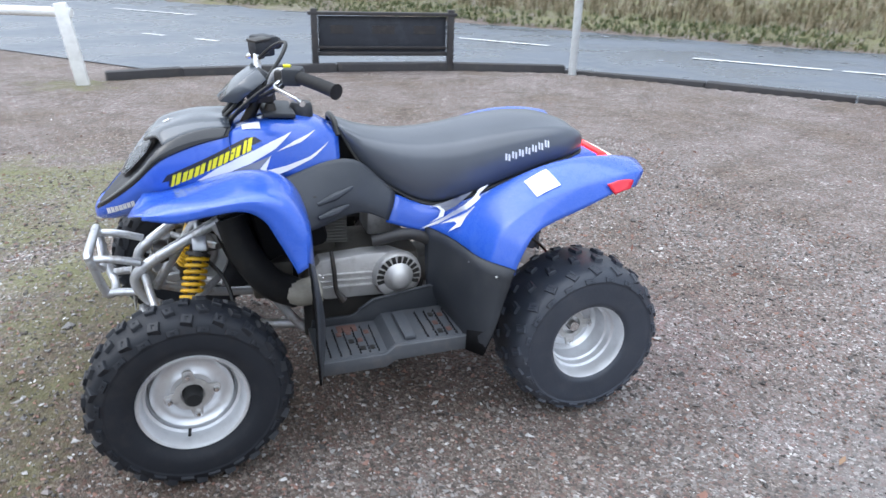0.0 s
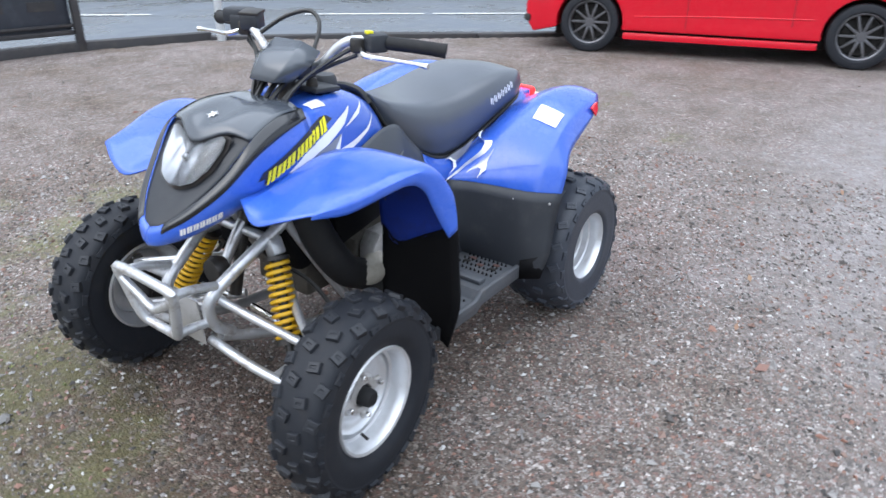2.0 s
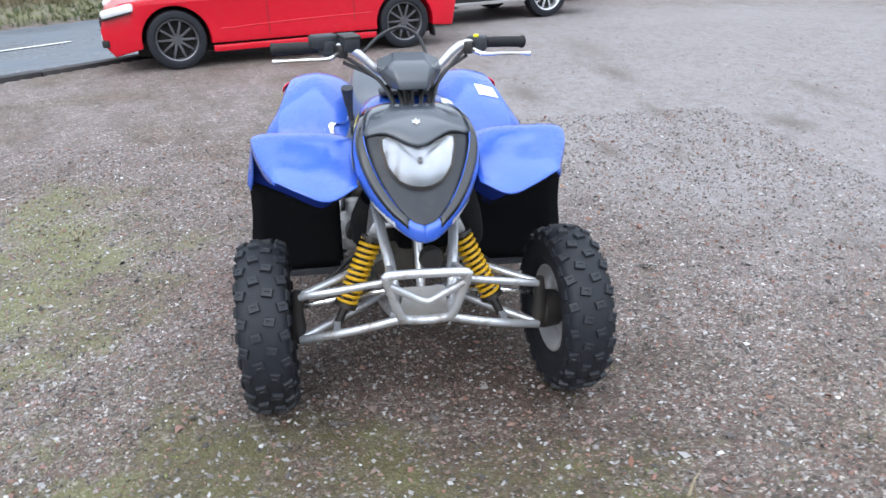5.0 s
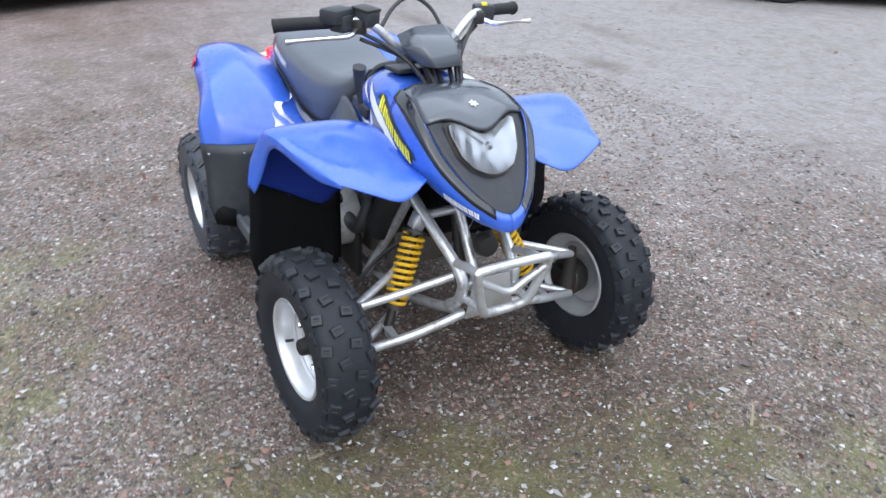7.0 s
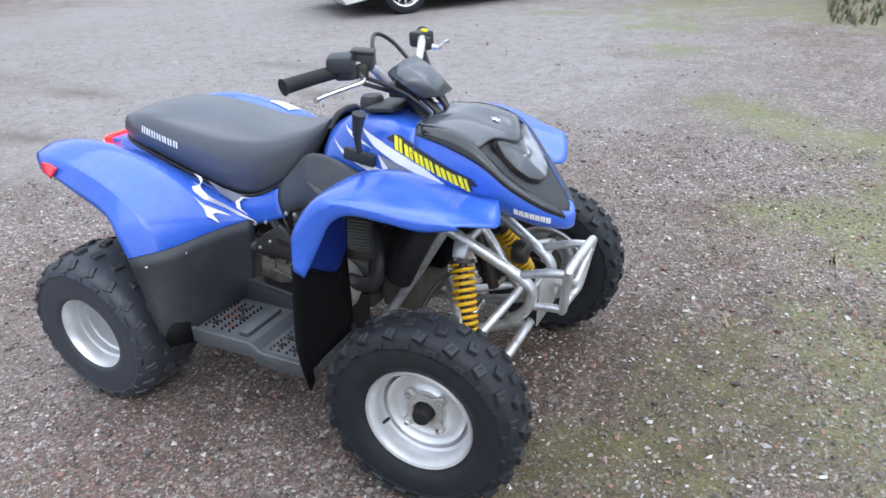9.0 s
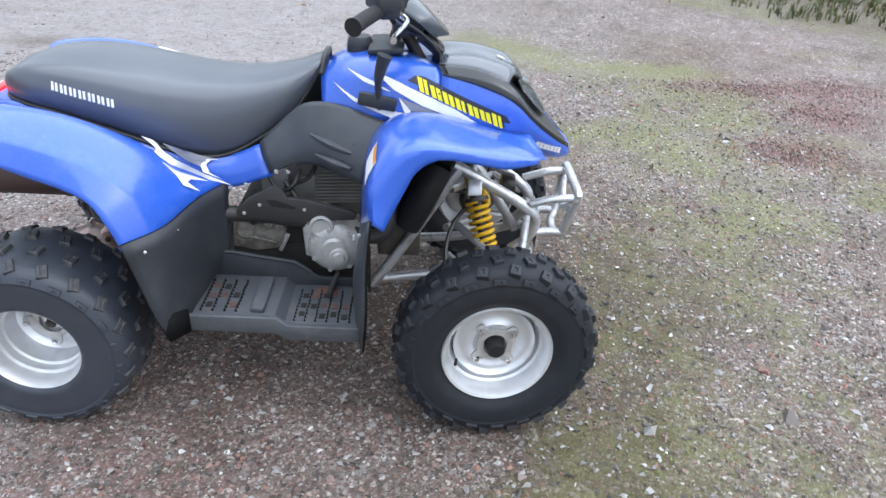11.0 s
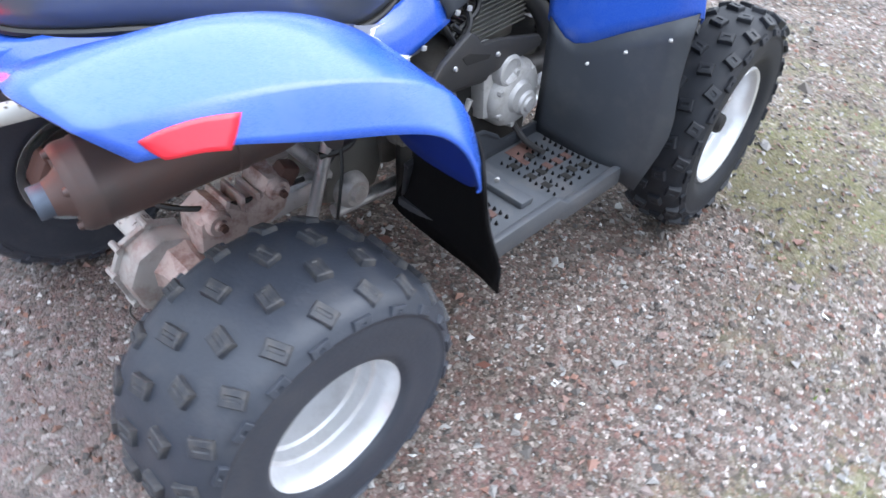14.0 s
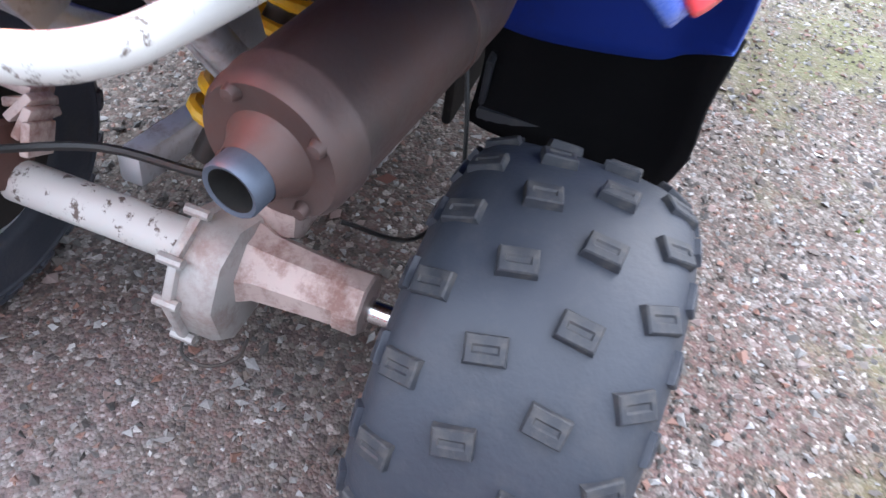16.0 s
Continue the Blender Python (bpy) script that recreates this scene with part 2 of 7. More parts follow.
def gravel_material():
    """Packed gravel of mixed stone chips over grit, with moss, soil, worn pale stretches, damp and painted light and
    shade as the ground's own attributes say.
    """
    m, nt, b = principled("packed_gravel")
    co = obj_coords(nt)

    def cells(scale, smooth):
        v = nt.nodes.new("ShaderNodeTexVoronoi")
        v.feature, v.inputs["Scale"].default_value, v.inputs["Randomness"].default_value = "F1", scale, 1.0
        nt.links.new(co, v.inputs["Vector"])
        return v

    warp = tex_noise(nt, 60.0, 2.0, 0.5, co)
    big, small = cells(95.0, 0), cells(190.0, 0)
    stone_stops = [(0.0, (0.050, 0.044, 0.040)), (0.18, (0.105, 0.092, 0.082)), (0.38, (0.165, 0.138, 0.120)), (0.52, (0.180, 0.112, 0.098)),
                   (0.68, (0.195, 0.180, 0.168)), (0.84, (0.250, 0.240, 0.232)), (0.93, (0.34, 0.32, 0.31)), (1.0, (0.56, 0.55, 0.54))]
    sep = nt.nodes.new("ShaderNodeSeparateColor")
    nt.links.new(big.outputs["Color"], sep.inputs[0])
    sep2 = nt.nodes.new("ShaderNodeSeparateColor")
    nt.links.new(small.outputs["Color"], sep2.inputs[0])
    c_big = ramp(nt, sep.outputs[0], stone_stops)
    c_small = ramp(nt, sep2.outputs[1], stone_stops)
    pick = math_node(nt, "GREATER_THAN", sep.outputs[2], 0.45)
    col = mixed(nt, pick, c_small, c_big)
    gap = ramp(nt, small.outputs["Distance"], [(0.35, (1, 1, 1)), (0.75, (0.45, 0.42, 0.40))])
    col = mixed(nt, 0.55, col, gap, "MULTIPLY")
    patch = ramp(nt, tex_noise(nt, 1.1, 5.0, 0.6, co), [(0.32, (0.80, 0.71, 0.60)), (0.5, (1.0, 0.96, 0.93)), (0.68, (1.20, 1.17, 1.18))])
    col = mixed(nt, 1.0, col, patch, "MULTIPLY")
    mottle = ramp(nt, tex_noise(nt, 4.2, 6.0, 0.65, co), [(0.33, (0.70, 0.66, 0.62)), (0.5, (1.0, 0.98, 0.97)), (0.66, (1.18, 1.17, 1.18))])
    col = mixed(nt, 1.0, col, mottle, "MULTIPLY")

    def attr(name):
        a = nt.nodes.new("ShaderNodeAttribute")
        a.attribute_name = name
        return a.outputs["Fac"]

    fine = tex_noise(nt, 24.0, 8.0, 0.72, co)
    grit = tex_noise(nt, 9.0, 6.0, 0.65, co)
    worn_lit = math_node(nt, "MULTIPLY", attr("worn_lit"), ramp(nt, grit, [(0.3, (0.35, 0.35, 0.35)), (0.7, (1, 1, 1))]))
    pale = ramp(nt, fine, [(0.3, (0.20, 0.182, 0.180)), (0.7, (0.35, 0.335, 0.338))])
    col = mixed(nt, math_node(nt, "MULTIPLY", worn_lit, 0.92), col, pale)
    clump = tex_noise(nt, 3.4, 5.0, 0.62, co)
    spread = math_node(nt, "ADD", math_node(nt, "MULTIPLY", attr("moss"), 1.5), math_node(nt, "MULTIPLY", math_node(nt, "SUBTRACT", clump, 0.5), 3.4))
    spread = math_node(nt, "ADD", spread, math_node(nt, "MULTIPLY", math_node(nt, "SUBTRACT", fine, 0.5), 2.6))
    moss_mask = math_node(nt, "MULTIPLY", math_node(nt, "SUBTRACT", spread, 0.75, clamp=True), math_node(nt, "MULTIPLY", attr("moss"), 2.0, clamp=True), clamp=True)
    moss = ramp(nt, tex_noise(nt, 90.0, 6.0, 0.7, co), [(0.3, (0.080, 0.082, 0.026)), (0.55, (0.172, 0.184, 0.060)), (0.75, (0.27, 0.268, 0.118))])
    col = mixed(nt, math_node(nt, "MULTIPLY", moss_mask, 0.68), col, moss)
    soil_mask = math_node(nt, "MULTIPLY", attr("soil"), ramp(nt, fine, [(0.35, (0.2, 0.2, 0.2)), (0.6, (1, 1, 1))]))
    soil = ramp(nt, tex_noise(nt, 40.0, 6.0, 0.7, co), [(0.3, (0.045, 0.032, 0.022)), (0.7, (0.13, 0.095, 0.065))])
    col = mixed(nt, math_node(nt, "MULTIPLY", soil_mask, 0.9), col, soil)
    # damp and the shade painted round the quad darken the gravel alike
    damp_shade_mask = math_node(nt, "MULTIPLY", attr("damp_shade"), ramp(nt, grit, [(0.3, (0.55, 0.55, 0.55)), (0.6, (1, 1, 1))]))
    col = mixed(nt, damp_shade_mask, col, mixed(nt, 1.0, col, (0.50, 0.435, 0.37), "MULTIPLY"))
    red_mask = math_node(nt, "MULTIPLY", attr("red"), ramp(nt, fine, [(0.47, (0, 0, 0)), (0.56, (1, 1, 1))]))
    col = mixed(nt, math_node(nt, "MULTIPLY", red_mask, 0.75), col, (0.21, 0.095, 0.095))
    nt.links.new(col, b.inputs["Base Color"])
    b.inputs["Roughness"].default_value = 0.78
    h = math_node(nt, "ADD", math_node(nt, "MULTIPLY", math_node(nt, "SUBTRACT", 1.0, small.outputs["Distance"]), 0.6), math_node(nt, "MULTIPLY", math_node(nt, "SUBTRACT", 1.0, big.outputs["Distance"]), 0.8))
    h = math_node(nt, "ADD", h, math_node(nt, "MULTIPLY", warp, 0.5))
    bump(nt, b, h, 0.75, 0.006)
    return m


M_GRAVEL = gravel_material()


def pebble_material():
    m, nt, b = principled("loose_stone")
    g = nt.nodes.new("ShaderNodeNewGeometry")
    col = ramp(nt, g.outputs["Random Per Island"], [(0.0, (0.045, 0.042, 0.040)), (0.2, (0.105, 0.093, 0.085)), (0.4, (0.18, 0.150, 0.130)), (0.52, (0.25, 0.125, 0.090)), (0.62, (0.24, 0.155, 0.135)),
                                                    (0.7, (0.22, 0.205, 0.195)), (0.88, (0.28, 0.270, 0.26)), (0.96, (0.40, 0.39, 0.38)), (1.0, (0.58, 0.57, 0.55))])
    grain = tex_noise(nt, 300.0, 4.0, 0.6, obj_coords(nt))
    nt.links.new(mixed(nt, 0.5, col, ramp(nt, grain, [(0.3, (0.7, 0.7, 0.7)), (0.7, (1.15, 1.15, 1.15))]), "MULTIPLY"), b.inputs["Base Color"])
    b.inputs["Roughness"].default_value = 0.62
    return m


M_PEBBLE = pebble_material()


def asphalt_material():
    m, nt, b = principled("damp_asphalt")
    co = obj_coords(nt)
    n1, n2 = tex_noise(nt, 160.0, 4.0, 0.7, co), tex_noise(nt, 0.7, 4.0, 0.6, co)
    col = ramp(nt, n1, [(0.3, (0.050, 0.060, 0.076)), (0.7, (0.115, 0.133, 0.160))])
    nt.links.new(mixed(nt, 1.0, col, ramp(nt, n2, [(0.35, (0.85, 0.85, 0.85)), (0.65, (1.25, 1.25, 1.25))]), "MULTIPLY"), b.inputs["Base Color"])
    wet = ramp(nt, n2, [(0.42, (0.24, 0.24, 0.24)), (0.62, (0.42, 0.42, 0.42))])
    nt.links.new(wet, b.inputs["Roughness"])
    bump(nt, b, n1, 0.25, 0.003)
    return m


M_ASPHALT = asphalt_material()
M_LINE = surface("road_line_paint", (0.72, 0.72, 0.70), 0.5, dirt=(0.2, 0.2, 0.2), dirt_amount=0.5, dirt_scale=12)
M_TIMBER = surface("dark_stained_timber", (0.030, 0.028, 0.030), 0.62, dirt=(0.12, 0.10, 0.08), dirt_amount=0.4, dirt_scale=8, grain=90, grain_bump=0.3)
M_BOARD = surface("faded_black_board", (0.022, 0.026, 0.036), 0.5, dirt=(0.10, 0.11, 0.13), dirt_amount=0.4, dirt_scale=4, grain=120)
M_WHITEPOST = surface("white_gloss_paint", (0.82, 0.82, 0.80), 0.45, dirt=(0.35, 0.36, 0.30), dirt_amount=0.35)
M_GREYPOST = surface("galvanised_post", (0.52, 0.54, 0.55), 0.5, metal=0.3, dirt=(0.25, 0.26, 0.24), dirt_amount=0.3)
M_CARRED = surface("red_car_paint", (0.60, 0.004, 0.020), 0.28, dirt_amount=0.03, grain_bump=0.0, vary=0.02, coat=0.5, spec=0.3)
M_CARBLACK = surface("black_car_paint", (0.006, 0.007, 0.010), 0.20, dirt_amount=0.02, grain_bump=0.0, vary=0.02, coat=0.3, spec=0.35)
M_CARDKRED = surface("dark_red_car_paint", (0.36, 0.005, 0.014), 0.28, dirt_amount=0.03, grain_bump=0.0, coat=0.4, spec=0.3)
M_CARBLUE = surface("blue_car_paint", (0.02, 0.10, 0.32), 0.26, dirt_amount=0.03, grain_bump=0.0, coat=0.4, spec=0.3)
M_CARWHITE = surface("white_car_paint", (0.80, 0.81, 0.80), 0.25, dirt_amount=0.06, grain_bump=0.0, coat=1.0)
M_CARTRIM = surface("black_car_trim", (0.014, 0.014, 0.015), 0.55)
M_DARKRIM = surface("dark_grey_alloy", (0.15, 0.15, 0.16), 0.35, metal=0.7, dirt_amount=0.1)


def leaf_material(name, stops):
    m, nt, b = principled(name)
    g = nt.nodes.new("ShaderNodeNewGeometry")
    nt.links.new(ramp(nt, g.outputs["Random Per Island"], stops), b.inputs["Base Color"])
    b.inputs["Roughness"].default_value = 0.6
    return m


M_GRASS = leaf_material("verge_grass", [(0.0, (0.03, 0.05, 0.014)), (0.5, (0.065, 0.095, 0.026)), (0.8, (0.13, 0.12, 0.05)), (1.0, (0.22, 0.18, 0.10))])
M_DRYGRASS = leaf_material("dry_grass", [(0.0, (0.07, 0.065, 0.03)), (0.5, (0.19, 0.155, 0.09)), (1.0, (0.30, 0.245, 0.16))])
M_MOSSY = leaf_material("short_green_growth", [(0.0, (0.06, 0.10, 0.02)), (0.6, (0.16, 0.21, 0.045)), (1.0, (0.26, 0.27, 0.09))])
M_LEAVES = leaf_material("undergrowth_leaves", [(0.0, (0.02, 0.045, 0.02)), (0.6, (0.06, 0.10, 0.035)), (1.0, (0.14, 0.16, 0.06))])
M_LITTER = leaf_material("leaf_litter", [(0.0, (0.10, 0.05, 0.045)), (0.5, (0.19, 0.10, 0.095)), (1.0, (0.27, 0.17, 0.15))])
M_DEADLEAF = leaf_material("fallen_leaf", [(0.0, (0.12, 0.05, 0.035)), (0.5, (0.20, 0.085, 0.06)), (1.0, (0.28, 0.18, 0.11))])


# ---- mesh helpers ----
def mesh_object(name, bm, material, smooth=40):
    me = bpy.data.meshes.new(name)
    bm.normal_update()
    bm.to_mesh(me)
    bm.free()
    for mt in (material if isinstance(material, (list, tuple)) else (material,)):
        me.materials.append(mt)
    if smooth:
        me.polygons.foreach_set("use_smooth", [True] * len(me.polygons))
        me.set_sharp_from_angle(angle=radians(smooth))
    return new(name, me)


def part(name, bm, material, parent, label="", smooth=40):
    ob = mesh_object(name, bm, material, smooth)
    ob.parent = parent
    if label:
        tagged(ob, label)
    return ob


def thing(name, label, category, at=(0, 0, 0), rz=0.0, group="", kind=""):
    ob = new(name)
    ob.empty_display_size = 0.1
    ob.matrix_basis = pose(*at, 0, 0, rz)
    return tagged(ob, label, category, group, kind)


def from_data(verts, faces):
    bm = bmesh.new()
    vs = [bm.verts.new(v) for v in verts]
    for f in faces:
        try:
            bm.faces.new([vs[i] for i in f])
        except ValueError:
            pass
    return bm


def smooth_line(pts, n=6, closed=False):
    """Points on a curve that passes through all the given ones."""
    p = np.array(pts, float)
    if closed:
        p = np.vstack([p[-1], p, p[0], p[1]])
    else:
        p = np.vstack([2 * p[0] - p[1], p, 2 * p[-1] - p[-2]])
    out = []
    for i in range(1, len(p) - 2):
        for t in np.arange(n) / n:
            a, b, c, d = p[i - 1], p[i], p[i + 1], p[i + 2]
            out.append(0.5 * (2 * b + (c - a) * t + (2 * a - 5 * b + 4 * c - d) * t * t + (3 * b - a - 3 * c + d) * t ** 3))
    if not closed:
        out.append(p[-2])
    return np.array(out)


def sheet(rows, n=4, flip=False):
    """A smooth surface through a grid of points (rows of equal length)."""
    g = np.array([smooth_line(r, n) for r in rows])
    g = np.array([smooth_line(g[:, j], n) for j in range(g.shape[1])])
    a, b = g.shape[0], g.shape[1]
    faces = []
    for i in range(a - 1):
        for j in range(b - 1):
            f = (i * b + j, i * b + j + 1, (i + 1) * b + j + 1, (i + 1) * b + j)
            faces.append(f[::-1] if flip else f)
    return from_data(g.reshape(-1, 3), faces)


def mirror_rows(rows, s):
    return [[(x, y * s, z) for x, y, z in r] for r in rows]


def thick(ob, t, offset=-1.0, inside=None):
    md = ob.modifiers.new("thickness", "SOLIDIFY")
    md.thickness, md.offset = t, offset
    if inside:
        ob.data.materials.append(inside)
        md.material_offset = 1
    return ob


def tube_into(bm, pts, r, seg=10, n=6, closed=False, straight=False, cap=True):
    p = np.array(pts, float) if straight else smooth_line(pts, n, closed)
    rs = np.full(len(p), r) if np.isscalar(r) else np.interp(np.linspace(0, 1, len(p)), np.linspace(0, 1, len(r)), r)
    rings, up = [], None
    for i in range(len(p)):
        a = p[i - 1] if (i or closed) else p[i]
        b = p[(i + 1) % len(p)] if (i < len(p) - 1 or closed) else p[i]
        d = b - a
        d = d / (np.linalg.norm(d) + 1e-9)
        if up is None:
            up = np.cross(d, (0.31, 0.2, 0.93))
            if np.linalg.norm(up) < 1e-3:
                up = np.cross(d, (1, 0, 0))
        up = up - d * (up @ d)
        up /= np.linalg.norm(up)
        side = np.cross(d, up)
        rings.append([bm.verts.new(p[i] + rs[i] * (math.cos(k) * up + math.sin(k) * side)) for k in np.arange(seg) * 2 * math.pi / seg])
    m = len(rings)
    for i in range(m if closed else m - 1):
        A, B = rings[i], rings[(i + 1) % m]
        for k in range(seg):
            bm.faces.new((A[k], A[(k + 1) % seg], B[(k + 1) % seg], B[k]))
    if cap and not closed:
        bm.faces.new(rings[0][::-1])
        bm.faces.new(rings[-1])
    return bm


def tube(pts, r, **kw):
    return tube_into(bmesh.new(), pts, r, **kw)


def box_into(bm, centre, size, m=None, bevel=0.0):
    made = bmesh.ops.create_cube(bm, size=1.0)["verts"]
    t = Matrix.Translation(centre) @ (m or Matrix()) @ Matrix.Diagonal((*size, 1))
    bmesh.ops.transform(bm, matrix=t, verts=made)
    if bevel:
        edges = list({e for v in made for e in v.link_edges})
        bmesh.ops.bevel(bm, geom=edges, offset=bevel, segments=2, affect="EDGES", profile=0.5)
    return bm


def box(centre, size, m=None, bevel=0.0):
    return box_into(bmesh.new(), centre, size, m, bevel)


def lathe_into(bm, profile, seg=32, m=None, close=False):
    """Turn a line of (radius, height) round the y axis."""
    m = m or Matrix()
    rings = []
    for r, h in profile:
        rings.append([bm.verts.new(m @ Vector((r * math.cos(a), h, r * math.sin(a)))) for a in np.arange(seg) * 2 * math.pi / seg])
    k = len(rings)
    for i in range(k if close else k - 1):
        A, B = rings[i], rings[(i + 1) % k]
        for j in range(seg):
            bm.faces.new((A[j], B[j], B[(j + 1) % seg], A[(j + 1) % seg]))
    return bm


def lathe(profile, seg=32, m=None, close=False):
    return lathe_into(bmesh.new(), profile, seg, m, close)


def plate_into(bm, outline, y0, y1, m=None, bevel=0.0):
    """A plate: an outline in (x, z) between two heights in y."""
    m = m or Matrix()
    lo = [bm.verts.new(m @ Vector((x, y0, z))) for x, z in outline]
    hi = [bm.verts.new(m @ Vector((x, y1, z))) for x, z in outline]
    fs = [bm.faces.new(lo), bm.faces.new(hi[::-1])]
    n = len(lo)
    for i in range(n):
        fs.append(bm.faces.new((lo[i], hi[i], hi[(i + 1) % n], lo[(i + 1) % n])))
    bmesh.ops.recalc_face_normals(bm, faces=fs)
    if bevel:
        edges = list(set(fs[0].edges) | set(fs[1].edges))
        bmesh.ops.bevel(bm, geom=edges, offset=bevel, segments=2, affect="EDGES", profile=0.5)
    return bm


def plate(outline, y0, y1, m=None, bevel=0.0):
    return plate_into(bmesh.new(), outline, y0, y1, m, bevel)


from mathutils.bvhtree import BVHTree
from mathutils.geometry import tessellate_polygon


def decal(name, outlines, panels, side, material, parent, lift=0.0025, label="", cell=0.02, slope=0.0, plane=0.15):
    """Thin vinyl shapes, given as outlines in (x, z), pressed on the outside of panels along a sideways direction that may slope."""
    trees = []
    for p in panels:
        me = p.data
        trees.append(BVHTree.FromPolygons([v.co.copy() for v in me.vertices], [tuple(f.vertices) for f in me.polygons]))
    bm = bmesh.new()
    for outline in outlines:
        tris = tessellate_polygon([[Vector((x, z, 0)) for x, z in outline]])
        vs = [bm.verts.new((x, 0, z)) for x, z in outline]
        for t in tris:
            try:
                bm.faces.new([vs[i] for i in t])
            except ValueError:
                pass
    for _ in range(5):
        long = [e for e in bm.edges if e.calc_length() > cell]
        if not long:
            break
        bmesh.ops.subdivide_edges(bm, edges=long, cuts=1)
        bmesh.ops.triangulate(bm, faces=bm.faces[:])
    for v in bm.verts:
        best = None
        for t in trees:
            far = 1.5 - plane
            hit = t.ray_cast(Vector((v.co.x, side * 1.5, v.co.z + slope * far)), Vector((0, -side, -slope)).normalized())
            if hit[0] is not None and (best is None or hit[0].y * side > best.y * side):
                best = hit[0]
        if best is None:
            best = Vector((v.co.x, side * plane, v.co.z))
        v.co = best + Vector((0, side, slope)).normalized() * lift
    if slope:
        way = Vector((0, side, slope)).normalized()
        flat = {v: v.co - way * (v.co.dot(way)) for v in bm.verts}
        depth = {v: v.co.dot(way) for v in bm.verts}
        for _ in range(30):
            depth = {v: max(depth[v], sum(depth[e.other_vert(v)] for e in v.link_edges) / len(v.link_edges)) for v in bm.verts}
        for v in bm.verts:
            v.co = flat[v] + way * depth[v]
    bmesh.ops.recalc_face_normals(bm, faces=bm.faces[:])
    return part(name, bm, material, parent, label)


# ---- ground, road, edging ----
ROAD_DIR, ROAD_OUT = (-0.690, 0.724), (-0.724, -0.690)
EDGE = [(1.40, -5.97), (0.66, -6.14), (-1.0, -6.18), (-2.36, -6.12), (-3.66, -5.72), (-4.83, -4.60), (-5.86, -3.52), (-7.59, -1.71), (-13.10, 4.08)]


def road_reach(x, y):
    return x * ROAD_OUT[0] + y * ROAD_OUT[1]


def lot_inside(x, y):
    """Metres by which a place lies inside the gravel lot, counted from its edging."""
    if x > 1.40:
        return y + 5.97 + 0.55 * min(x - 1.40, 3.0)
    if x > -3.66:
        xs = [p[0] for p in EDGE[:5]][::-1]
        ys = [p[1] for p in EDGE[:5]][::-1]
        return y - float(np.interp(x, xs, ys))
    return 6.60 - road_reach(x, y)


def ground_height(x, y):
    r = road_reach(x, y)
    if r > 12.85:
        return -0.17 + min(0.06, max(0.0, (r - 12.85) * 0.3)) + min(1.6, max(0.0, (r - 13.25)) * 0.22) + 0.10 * noise.noise((x * 0.7, y * 0.7, 3.0)) * min(1.0, (r - 12.85))
    d = lot_inside(x, y)
    if d < -0.05:
        return -0.17
    if d < 0.03:
        return -0.17 * (0.03 - d) / 0.08
    z = 0.006 * noise.noise((x * 2.2, y * 2.2, 0.0)) + 0.003 * noise.noise((x * 9.0, y * 9.0, 4.0))
    rut = -0.014 * math.exp(-((x - 0.6) ** 2 + (y - 0.5) ** 2) / 0.12) + 0.014 * math.exp(-((x - 0.6) ** 2 + (y + 0.5) ** 2) / 0.12)
    return z * min(1.0, d) + rut if math.hypot(x, y) < 14 else 0.0


def spots(x, y, blobs, wob=0.25):
    v = 0.0
    for bx, by, sx, sy, a in blobs:
        dx, dy = (x - bx) / sx, (y - by) / sy
        v += a * math.exp(-(dx * dx + dy * dy))
    v *= 1.0 + wob * 2.2 * noise.noise((x * 1.6, y * 1.6, 7.0)) + wob * noise.noise((x * 4.5, y * 4.5, 9.0))
    return max(0.0, min(1.0, v))


